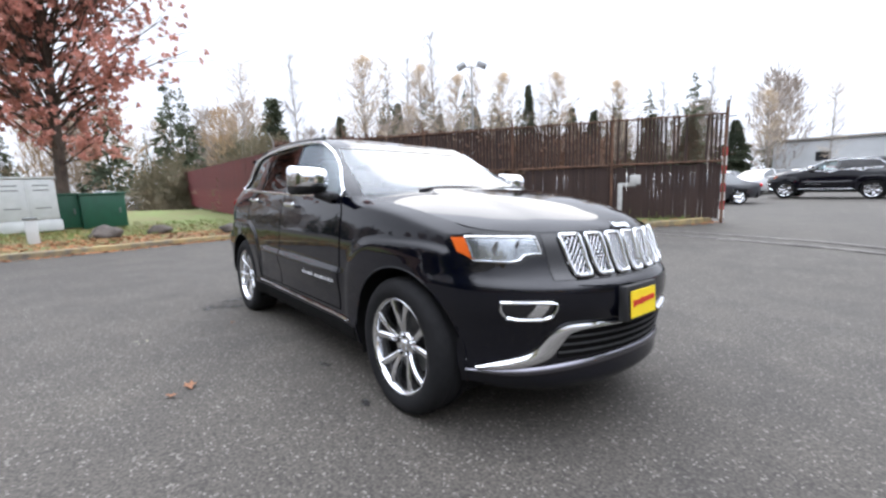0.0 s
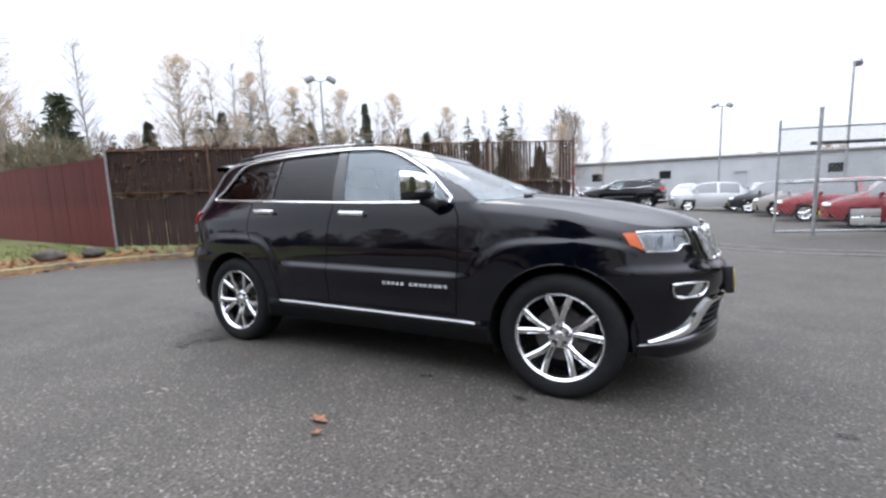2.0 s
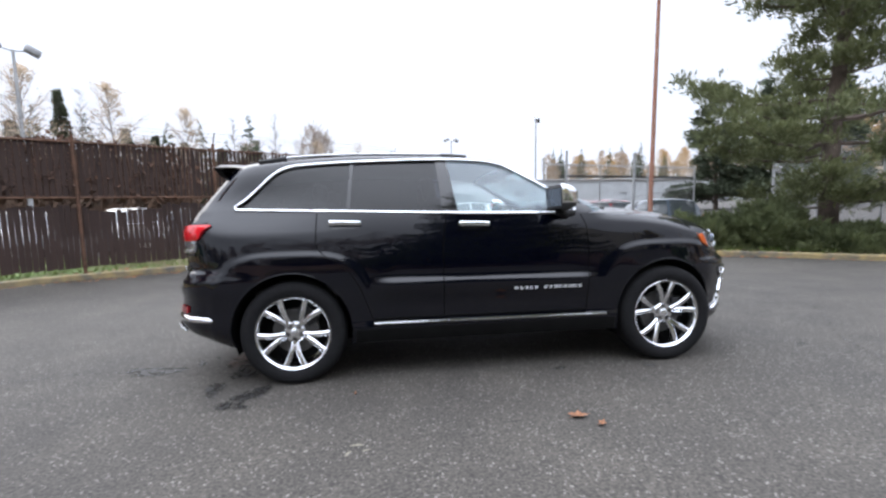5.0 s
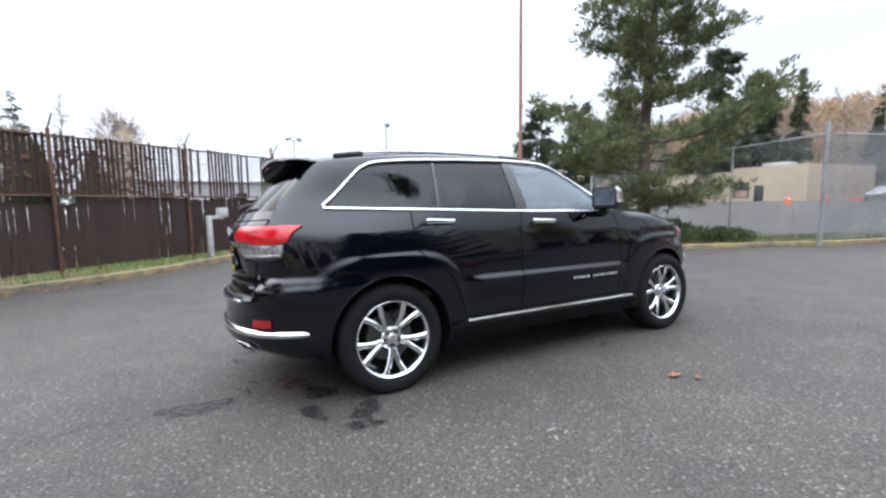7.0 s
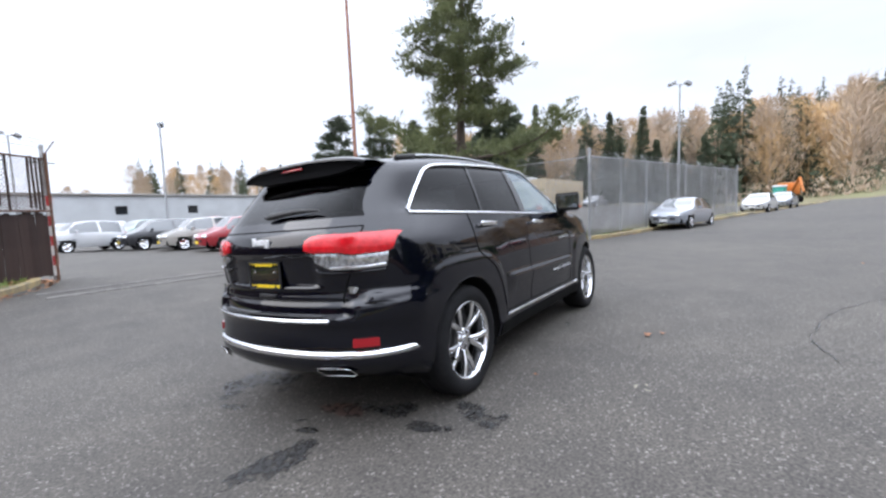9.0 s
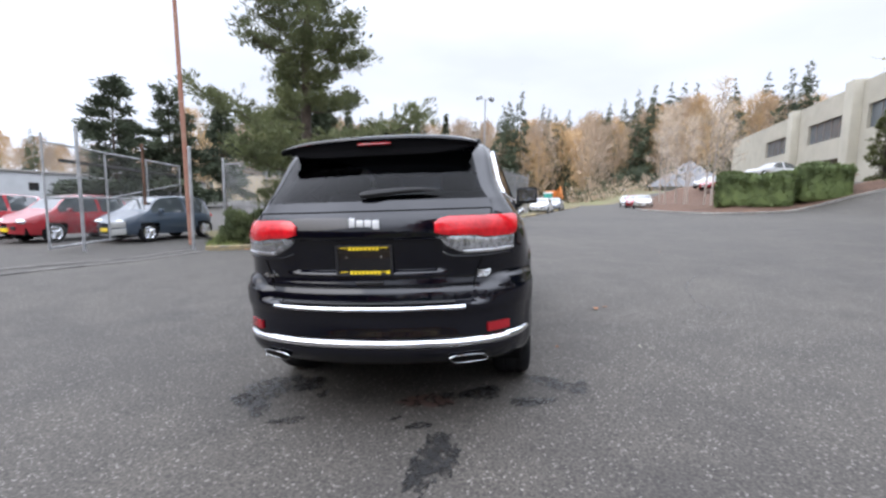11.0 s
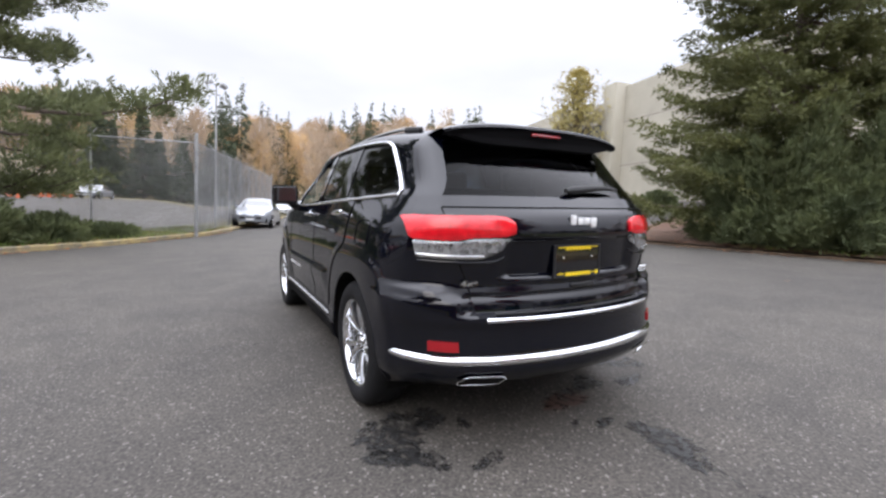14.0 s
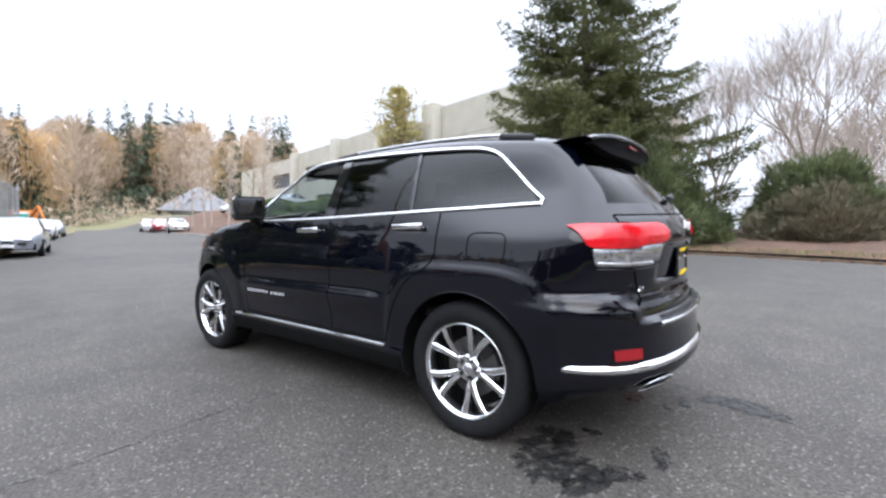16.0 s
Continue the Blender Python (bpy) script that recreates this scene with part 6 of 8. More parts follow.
def parked_car(kind, m, color_mat, label, group=""):
    L, Wd, H, belt, xb, xs, xr, xt = KINDS[kind]
    h = L / 2
    wr = 0.31 if kind != "suv" else 0.37
    ax = (h - 0.85, -h + (0.95 if kind != "hatch" else 0.62))
    top = curve((-h, belt - 0.06), (xt, belt + (0.06 if kind == "sedan" else 0.18)), (xr, H - 0.06), ((xr + xs) / 2, H), (xs, H - 0.06), (xb, belt + 0.06), (h - 0.35, belt - 0.12), (h, belt - 0.32))
    plan = lambda x: Wd / 2 * max(0.0, 1 - (abs(x) / (h * 1.004)) ** 7) ** 0.5
    shoulder = curve((-h, belt - 0.08), (0, belt), (xb, belt - 0.01), (h - 0.3, belt - 0.16), (h, belt - 0.36))
    thing = empty(kind, m, label, "car", group)
    body, glassy = bmesh.new(), {}
    xsn = [h * math.sin(math.pi / 2 * (2 * k / 56 - 1)) for k in range(57)]
    rows_ = []
    for x in xsn:
        w, zt, zb = plan(x), top(x), shoulder(x)
        zb = min(zb, zt - 0.015)
        up = max(0.0, zt - zb)
        tum = 0.42 * up
        low = 0.24 + 0.05 * (abs(x) / h) ** 4
        sec = [(w * 0.93, low), (w, 0.42), (w * 0.995, 0.62), (w * 0.965, zb - 0.04), (w * 0.93, zb)]
        sec += [(max(0.0, w * 0.93 - tum * 0.5), zb + up * 0.5), (max(0.0, w * 0.93 - tum), zb + up * 0.93), (max(0.0, w * 0.80 - tum), zt - 0.01 * (up > 0.2)), (max(0, w * 0.40 - tum * 0.4), zt + 0.004), (0, zt + 0.008)]
        rows_.append([Vector((x, y, z)) for y, z in sec])
    for sgn in (1, -1):
        for i in range(56):
            for j in range(9):
                q = [rows_[i][j], rows_[i][j + 1], rows_[i + 1][j + 1], rows_[i + 1][j]]
                c = sum(q, Vector()) / 4
                if j < 4 and any(math.hypot(c.x - a, c.z - wr) < wr + 0.05 for a in ax) and c.z < wr * 2 + 0.05:
                    continue
                g = False
                if j in (4, 5) and xt + 0.25 < c.x < xb - 0.18 and top(c.x) - shoulder(c.x) > 0.22:
                    g = abs(c.x - (xs + xr) / 2) > 0.05
                if j >= 7 and (xs + 0.06 < c.x < xb - 0.03 or xt + 0.03 < c.x < xr - 0.05):
                    g = True
                tgt = body
                if g:
                    key = ("windscreen" if c.x > xs else "rear_window", 0) if j >= 7 else ("side_window", (sgn, c.x > (xs + xr) / 2))
                    if key not in glassy:
                        glassy[key] = bmesh.new()
                    tgt = glassy[key]
                tgt.faces.new([tgt.verts.new((p.x, sgn * p.y, p.z)) for p in q])
    for b_ in (body, *glassy.values()):
        bmesh.ops.remove_doubles(b_, verts=b_.verts[:], dist=0.002)
    part("body", body, color_mat, thing, angle=40)
    for key, b_ in glassy.items():
        part(key[0], b_, CARGLASS, thing, angle=40)
    bm = bmesh.new()
    box(bm, (L * 0.9, Wd * 0.78, 0.22), Matrix.Translation((0, 0, 0.36)), 0.02)
    part("underbody", bm, DARK, thing)
    for a in ax:
        for sgn in (1, -1):
            wh = new("wheel")
            wh.parent = thing
            wh.matrix_local = Matrix.Translation((a, sgn * (Wd / 2 - 0.10), wr)) @ Matrix.Rotation(radians(-90 * sgn), 4, "X")
            bm = bmesh.new()
            lathe(bm, [(wr * 0.64, 0.085), (wr * 0.95, 0.09), (wr, 0.06), (wr, -0.07), (wr * 0.6, -0.09)], 24)
            part("tyre", bm, RUBBER, wh)
            bm = bmesh.new()
            lathe(bm, [(wr * 0.66, 0.088), (wr * 0.60, 0.075), (wr * 0.55, 0.02), (0.0, 0.02)], 24)
            for k in range(5):
                t = 2 * math.pi * k / 5
                rod(bm, (0, 0, 0.06), (wr * 0.6 * math.cos(t), wr * 0.6 * math.sin(t), 0.07), 0.032, 0.026, 6)
            part("rim", bm, ALLOY, wh)
    for sgn in (1, -1):
        bm = bmesh.new()
        x = h - 0.17
        bmesh.ops.create_uvsphere(bm, u_segments=12, v_segments=8, radius=1, matrix=Matrix.Translation((x, sgn * plan(x) * 0.80, belt - 0.27)) @ Matrix.Diagonal((0.13, 0.16, 0.075, 1)))
        part("headlight", bm, CARLAMP, thing)
        bm = bmesh.new()
        x = -h + 0.10
        bmesh.ops.create_uvsphere(bm, u_segments=12, v_segments=8, radius=1, matrix=Matrix.Translation((x, sgn * plan(x) * 0.82, belt - 0.13)) @ Matrix.Diagonal((0.08, 0.15, 0.09, 1)))
        part("tail_lamp", bm, REDLENS, thing)
        bm = bmesh.new()
        box(bm, (0.10, 0.17, 0.12), Matrix.Translation((xb - 0.38, sgn * (Wd / 2 + 0.05), belt + 0.07)), 0.03)
        part("door_mirror", bm, color_mat, thing)
    bm = bmesh.new()
    box(bm, (0.04, Wd * 0.52, 0.10), Matrix.Translation((h - 0.035, 0, 0.47)), 0.02)
    part("lower_grille", bm, PLASTIC, thing)
    bm = bmesh.new()
    box(bm, (0.03, 0.32, 0.11), Matrix.Translation((h + 0.005, 0, 0.40)), 0.004)
    part("plate", bm, YELLOW if kind != "sedan" else WHITE_P, thing)
    return thing


P_RED, P_WHITE, P_GREY = paint("red_paint", (0.30, 0.012, 0.02)), paint("white_paint", (0.52, 0.53, 0.54)), paint("slate_grey_paint", (0.045, 0.065, 0.092))
P_SILV, P_BLACK, P_MINT, P_SAND = paint("silver_paint", (0.22, 0.235, 0.26)), paint("dark_car_paint", (0.02, 0.021, 0.026)), paint("mint_paint", (0.22, 0.32, 0.28)), paint("champagne_paint", (0.36, 0.34, 0.31))


def at(x, y, rz, dz=0.0):
    return pose(x, y, lie(x, y) + dz, 0, 0, rz)


twin = copy_thing(car, at(-0.6, 23.6, 178))
tagged(twin, "black SUV with chrome trim parked inside the yard", "car")
parked_car("hatch", at(3.7, 24.0, 184), P_WHITE, "white small hatchback parked in the yard")
parked_car("hatch", at(7.6, 27.5, 190), P_MINT, "pale mint small hatchback parked in the yard")
red_a = parked_car("hatch", at(7.9, 13.7, 170), P_RED, "small red hatchback parked behind the gate", "small cars behind the gate")
copy_thing(red_a, at(7.2, 16.4, 171))
parked_car("hatch", at(6.9, 19.2, 169), P_SAND, "small champagne hatchback parked behind the gate", "small cars behind the gate")
parked_car("hatch", at(6.3, 22.0, 172), P_BLACK, "small black hatchback parked behind the gate", "small cars behind the gate")
parked_car("hatch", at(8.75, 11.15, 168), P_GREY, "small slate-grey hatchback parked beside the gate", "small cars behind the gate")
row_w = parked_car("sedan", at(-4.5, 28, 250), P_WHITE, "white saloon in the rows of the sales yard", "sales yard cars")
row_k = parked_car("sedan", at(-7.5, 29, 250), P_BLACK, "black saloon in the rows of the sales yard", "sales yard cars")
row_s = parked_car("sedan", at(-10.5, 30, 250), P_SILV, "silver saloon in the rows of the sales yard", "sales yard cars")
row_r = parked_car("sedan", at(14.5, 24, 230), P_RED, "red saloon in the rows of the sales yard", "sales yard cars")
r_ = random.Random(3)
for k in range(26):
    src = r_.choice((row_w, row_w, row_k, row_s, row_s, row_r))
    copy_thing(src, at(-13.5 + 2.75 * (k % 13) + r_.uniform(-0.2, 0.2), 33.5 + 6.5 * (k // 13) + 0.12 * (k % 13), 256 + r_.uniform(-4, 4)))
for k in range(3):
    copy_thing((row_s, row_k, row_k)[k], at(-9.4 + 2.6 * k, 16.4 + 1.75 * k - 1.5, 215 + r_.uniform(-3, 3)))
for k, src in enumerate((row_k, row_s, row_k, row_k, row_k)):
    q = F0 + FD * (1.6 + 2.55 * k) + Vector((-FD.y, FD.x)) * (4.3 + 0.2 * (k % 2))
    copy_thing(src, at(q.x, q.y, FANG - 90 + (2, -3, 1, -2, 3)[k]))
parked_car("sedan", at(19.7, -0.4, 166), P_SILV, "silver two-door saloon parked by the chain-link fence")
copy_thing(row_w, at(37.0, -4.1, 166))
copy_thing(row_s, at(44.0, -6.0, 166))
parked_car("sedan", at(41.5, -14.4, 166), P_SAND, "champagne saloon parked along the far kerb", "far kerb cars")
copy_thing(row_r, at(46.8, -15.0, 166))
copy_thing(row_w, at(51.5, -15.6, 166))
copy_thing(row_k, at(95.0, -26.0, 166))
copy_thing(row_r, at(44.0, -22.5, 120, 0.5))
copy_thing(row_w, at(48.0, -23.5, 120, 0.5))
copy_thing(row_w, at(38.5, -24.5, 100, 0.9))
copy_thing(row_w, at(58, 14, 200))
copy_thing(row_w, at(-42, -0.5, 80, 0.3))
copy_thing(row_s, at(-45, 2.2, 84, 0.3))
copy_thing(row_k, at(-43, -5.0, 78, 0.3))
copy_thing(row_s, at(52, 12, 170))


# ---- buildings ----
TILTUP = mat("cream_concrete", (0.42, 0.395, 0.325), 0.85, vary=0.14, scale=0.8, bump=0.15, bump_scale=30)
METALW = mat("white_metal_siding", (0.50, 0.52, 0.53), 0.6, vary=0.15, scale=0.6)
BEIGE = mat("beige_stucco", (0.46, 0.38, 0.27), 0.85, vary=0.15, scale=0.8)
OFFGLASS = mat("office_glass", (0.10, 0.12, 0.14), 0.08, coat=0.5, vary=0.2, scale=1)
DARKGL = mat("dark_glass", (0.02, 0.022, 0.025), 0.1)
TRIMW = mat("roof_trim", (0.20, 0.18, 0.16), 0.7, vary=0.2, scale=3)


def slab(thing, name, size, c, material, bevel=0.02, label=""):
    bm = bmesh.new()
    box(bm, size, Matrix.Translation(c), bevel)
    return part(name, bm, material, thing, label)


# office along the road: its front runs in local x, facing +y
OB = pose(19.9, -25.2, 0, 0, 0, -10.6)
office = empty("office_building", OB, "two-storey cream concrete office with strip windows", "building")


def wall_bay(x0, x1, y, zt, zb, lower, upper, thing=office):
    """A stretch of wall with real openings for its windows: lower and upper are (x0, x1, z0, z1) or None."""
    holes = [w for w in (lower, upper) if w]
    xs = sorted({x0, x1, *[w[0] for w in holes], *[w[1] for w in holes]})
    zs = sorted({zb, zt, *[w[2] for w in holes], *[w[3] for w in holes]})
    bm = bmesh.new()
    for a, b in zip(xs, xs[1:]):
        for c, d in zip(zs, zs[1:]):
            mx, mz = (a + b) / 2, (c + d) / 2
            if any(w[0] < mx < w[1] and w[2] < mz < w[3] for w in holes):
                continue
            box(bm, (b - a, 0.35, d - c), Matrix.Translation((mx, y - 0.175, mz)))
    bmesh.ops.remove_doubles(bm, verts=bm.verts[:], dist=0.001)
    part("wall", bm, TILTUP, thing, smooth=False)
    for w, g in ((lower, DARKGL), (upper, OFFGLASS)):
        if not w:
            continue
        win = new("window")
        win.parent = thing
        slab(win, "pane", (w[1] - w[0], 0.03, w[3] - w[2]), ((w[0] + w[1]) / 2, y - 0.26, (w[2] + w[3]) / 2), g, 0)
        n = max(1, round((w[1] - w[0]) / 1.5))
        for k in range(1, n):
            slab(win, "mullion", (0.06, 0.06, w[3] - w[2]), (mix(w[0], w[1], k / n), y - 0.23, (w[2] + w[3]) / 2), TRIMW, 0)
        slab(win, "sill", (w[1] - w[0] + 0.1, 0.12, 0.06), ((w[0] + w[1]) / 2, y - 0.10, w[2] - 0.03), TILTUP, 0.01)


zb = 0.8
wall_bay(-13.0, 0.0, -0.9, 11.6, zb, None, None)
for z in (5.6, 8.9):
    slab(office, "panel_joint", (12.8, 0.012, 0.05), (-6.5, -0.896, z), TRIMW, 0)
for x in (-6.2,):
    slab(office, "panel_joint", (0.04, 0.012, 9.8), (x, -0.896, 6.4), TRIMW, 0)
wall_bay(0.0, 8.1, -1.6, 11.2, zb, (1.2, 6.9, 3.0, 5.6), (1.6, 6.8, 7.6, 9.5))
wall_bay(8.1, 16.9, -0.9, 11.4, zb, (9.4, 13.2, 3.4, 5.9), (9.6, 15.4, 7.5, 9.4))
wall_bay(16.9, 28.0, -0.9, 11.3, zb, (18.9, 22.4, 3.4, 5.6), (18.6, 25.4, 7.4, 9.3))
wall_bay(28.0, 50.0, -0.9, 11.0, zb, (32.0, 35.0, 3.4, 5.4), (30.0, 36.5, 7.2, 9.1))
slab(office, "pilaster", (1.4, 1.5, 11.0), (0.2, -0.7, 6.3), TILTUP, 0.03)
slab(office, "pilaster", (1.2, 1.1, 10.7), (8.1, -0.75, 6.15), TILTUP, 0.03)
slab(office, "pilaster", (1.3, 1.1, 10.8), (16.9, -0.75, 6.2), TILTUP, 0.03)
slab(office, "pilaster", (1.2, 1.1, 10.5), (28.0, -0.75, 6.05), TILTUP, 0.03)
slab(office, "end_wall", (0.35, 18, 10.7), (-12.85, -10.2, 6.15), TILTUP, 0)
slab(office, "end_wall", (0.35, 18, 10.0), (50.0, -10, 5.7), TILTUP, 0)
slab(office, "roof", (62.4, 17.5, 0.3), (18.4, -10.5, 10.3), TRIMW, 0)
slab(office, "entrance_canopy", (5.0, 1.5, 0.25), (3.6, 0.0, 6.2), TILTUP, 0.03)
for k in range(7):
    slab(office, "step", (2.2, 0.32, 0.16), (2.0, 1.5 - 0.30 * k, 2.9 + 0.16 * k), TILTUP, 0.01)
for x in (0.85, 3.15):
    bm = bmesh.new()
    rod(bm, (x, 1.6, 3.8), (x, -0.5, 5.0), 0.03, 0.03, 6)
    rod(bm, (x, 1.6, 2.8), (x, 1.6, 3.8), 0.025, 0.025, 6)
    part("handrail", bm, GALV, office)

# low white shed across the sales yard
SH = pose(-11.2, 58.6, 0, 0, 0, -0.5)
shed = empty("white_shed", SH, "long low white metal shed across the sales yard", "building")
for k in range(12):
    x0 = 8.2 * k
    w = (x0 + 3.6, x0 + 4.9, 2.1, 3.1) if k % 3 != 2 else (x0 + 3.2, x0 + 4.6, 0.0, 2.6)
    bmw = bmesh.new()
    for a, b, c, d in ((x0, w[0], -0.2, 4.35), (w[1], x0 + 8.2, -0.2, 4.35), (w[0], w[1], -0.2, w[2]), (w[0], w[1], w[3], 4.35)):
        if d - c > 0.02:
            box(bmw, (b - a, 0.25, d - c), Matrix.Translation(((a + b) / 2, 0, (c + d) / 2)))
    part("wall", bmw, METALW, shed, smooth=False)
    win = new("window" if k % 3 != 2 else "door")
    win.parent = shed
    slab(win, "pane", (w[1] - w[0], 0.04, w[3] - w[2]), ((w[0] + w[1]) / 2, 0.05, (w[2] + w[3]) / 2), DARKGL if k % 3 != 2 else METALW, 0)
slab(shed, "roof_edge", (99.0, 0.5, 0.18), (49.2, -0.1, 4.43), TRIMW, 0.02)
slab(shed, "roof", (99.0, 20, 0.2), (49.2, 10, 4.52), METALW, 0)
slab(shed, "end_wall", (0.25, 20, 4.45), (0.0, 10, 2.12), METALW, 0)

# beige shop beyond the chain-link fence
BB = pose(66.05, 43.1, lie(64, 24), 0, 0, -95)
shop = empty("beige_shop", BB, "low beige stucco shop with dark display windows", "building")
for x0, x1, wx in ((-8, 4.5, None), (4.5, 10.5, (5.6, 9.2)), (10.5, 15.5, (10.9, 13.2)), (15.5, 20.2, None)):
    bm = bmesh.new()
    top = 4.3 if x0 < 10 else 4.75
    if wx:
        for a, b, c, d in ((x0, wx[0], -0.5, top), (wx[1], x1, -0.5, top), (wx[0], wx[1], -0.5, 0.5), (wx[0], wx[1], 2.7, top)):
            box(bm, (b - a, 0.3, d - c), Matrix.Translation(((a + b) / 2, 0, (c + d) / 2)))
    else:
        box(bm, (x1 - x0, 0.3, top + 0.5), Matrix.Translation(((x0 + x1) / 2, 0, (top - 0.5) / 2)))
    bmesh.ops.remove_doubles(bm, verts=bm.verts[:], dist=0.001)
    part("wall", bm, BEIGE, shop, smooth=False)
    if wx:
        win = new("window")
        win.parent = shop
        slab(win, "pane", (wx[1] - wx[0], 0.04, 2.2), ((wx[0] + wx[1]) / 2, 0.05, 1.6), DARKGL, 0)
        slab(win, "poster", (wx[1] - wx[0] - 0.6, 0.02, 0.9), ((wx[0] + wx[1]) / 2, -0.03, 1.1), mat("window_poster", (0.20, 0.34, 0.30), 0.5, vary=0.6, scale=2.5, tint=(0.45, 0.14, 0.12)), 0)
slab(shop, "side_wall", (0.3, 16, 5.25), (20.1, 7.9, 2.12), BEIGE, 0)
slab(shop, "roof", (28.0, 16, 0.2), (6, 8, 4.2), TRIMW, 0)
slab(shop, "roof_unit", (3.2, 2.4, 0.9), (14.0, 5, 5.0), METALW, 0.05)
slab(shop, "door", (1.2, 0.1, 2.2), (14.5, -0.18, 1.1), DARKGL, 0.01)

# grey-roofed house far down the road
hs = empty("grey_house", pose(92, -38, 0.8, 0, 0, -20), "pale house with a big grey roof far down the road", "house")
slab(hs, "wall", (22, 12, 4.0), (0, 0, 2.0), METALW, 0)
bm = bmesh.new()
v = [bm.verts.new(p) for p in ((-12, -7, 3.9), (12, -7, 3.9), (12, 7, 3.9), (-12, 7, 3.9), (-7, 0, 9.0), (7, 0, 9.0))]
for f in ((0, 1, 5, 4), (1, 2, 5), (2, 3, 4, 5), (3, 0, 4), (3, 2, 1, 0)):
    bm.faces.new([v[i] for i in f])
part("roof", bm, mat("grey_shingle", (0.20, 0.20, 0.21), 0.9, vary=0.2, scale=1.5), hs, smooth=False)

# small far things: portable toilet, cones, lamp posts
loo = empty("portable_toilet", at(62, -7.0, 160), "green portable toilet beside the fence", "portable toilet")
slab(loo, "cabin", (1.1, 1.1, 2.1), (0, 0, 1.05), mat("teal_plastic", (0.02, 0.26, 0.20), 0.5), 0.05)
slab(loo, "roof", (1.2, 1.2, 0.2), (0, 0, 2.2), WHITE_P, 0.08)
dig = empty("excavator", at(70, -8.5, 200), "orange excavator parked beside the road", "excavator")
ORANGE = mat("orange_paint", (0.55, 0.17, 0.03), 0.5, vary=0.2, scale=3)
slab(dig, "cab", (1.8, 1.9, 1.6), (0, 0, 1.9), ORANGE, 0.1)
slab(dig, "tracks", (3.0, 2.2, 0.8), (0, 0, 0.4), DARK, 0.2)
bm = bmesh.new()
rod(bm, (0.8, 0, 1.6), (2.6, 0, 3.2), 0.2, 0.16, 8)
rod(bm, (2.6, 0, 3.2), (3.6, 0, 1.4), 0.16, 0.12, 8)
part("arm", bm, ORANGE, dig)
CONE = mat("cone_orange", (0.75, 0.12, 0.02), 0.5)
cone0 = None
for k in range(9):
    m = at(40 + 2.3 * k, 14.5 + 1.1 * (k % 3), 0)
    if cone0 is None:
        cone0 = empty("traffic_cone", m, "orange traffic cone with a white band", "cone", "traffic cones")
        bm = bmesh.new()
        rod(bm, (0, 0, 0.03), (0, 0, 0.75), 0.16, 0.035, 12)
        c = part("cone", bm, CONE, cone0)
        bm = bmesh.new()
        rod(bm, (0, 0, 0.42), (0, 0, 0.56), 0.098, 0.074, 12)
        part("band", bm, WHITE_P, cone0)
        bm = bmesh.new()
        box(bm, (0.4, 0.4, 0.04), Matrix.Translation((0, 0, 0.02)), 0.01)
        part("foot", bm, CONE, cone0)
    else:
        copy_thing(cone0, m)


def lamp_post(x, y, top, heads, rz, label):
    lp = empty("lamp_post", at(x, y, rz), label, "street lamp", "lamp posts")
    bm = bmesh.new()
    rod(bm, (0, 0, 0), (0, 0, top), 0.10, 0.055, 10)
    part("shaft", bm, GALV, lp)
    for sgn in heads:
        bm = bmesh.new()
        rod(bm, (0, 0, top - 0.05), (0.45 * sgn, 0, top + 0.05), 0.03, 0.03, 6)
        part("arm", bm, GALV, lp)
        bm = bmesh.new()
        box(bm, (0.55, 0.42, 0.30), Matrix.Translation((0.62 * sgn, 0, top + 0.08)) @ Matrix.Rotation(radians(28 * sgn), 4, "Y"), 0.05)
        part("lamp_head", bm, GALV, lp)


lamp_post(-16.5, 16.8, 8.2, (1, -1), 40, "tall grey lamp post with twin floodlights")
lamp_post(12.0, 34.0, 8.7, (1,), 60, "tall grey lamp post with a floodlight")
lamp_post(36.9, 1.4, 10.7, (1, -1), 120, "rust-grey lamp post with twin floodlights")
lamp_post(6.0, 46, 8.6, (1, -1), 20, "distant lamp post in the sales yard")

# pale green utility box on the bank
ub = empty("utility_box", at(-1.15, -17.6, 10, 0.10), "pale green-grey utility box beside the shrubs", "utility box")
slab(ub, "box", (0.50, 0.42, 0.92), (0, 0, 0.46), CAB, 0.02)
slab(ub, "lid", (0.54, 0.46, 0.06), (0, 0, 0.95), CAB, 0.02)
# wire fence behind the bushes
bf = empty("back_fence", pose(-14, -18.2, lie(-8, -18), 0, 0, 3), "rusty wire fence behind the bushes", "fence")
for k in range(6):
    bm = bmesh.new()
    rod(bm, (2.6 * k, 0, -0.3), (2.6 * k, 0, 1.9), 0.035, 0.035, 8)
    part("fence_post", bm, RUSTY, bf)
bm = bmesh.new()
rod(bm, (0, 0, 1.88), (13, 0, 1.88), 0.022, 0.022, 6)
part("rail", bm, RUSTY, bf)
bm = bmesh.new()
chain_link(bm, 0, 13, 0.0, 1.86, 0.1, 0.003)
tagged(part("chain_link", bm, RUSTY, bf, "rusty wire mesh", smooth=False), kind="stuff")


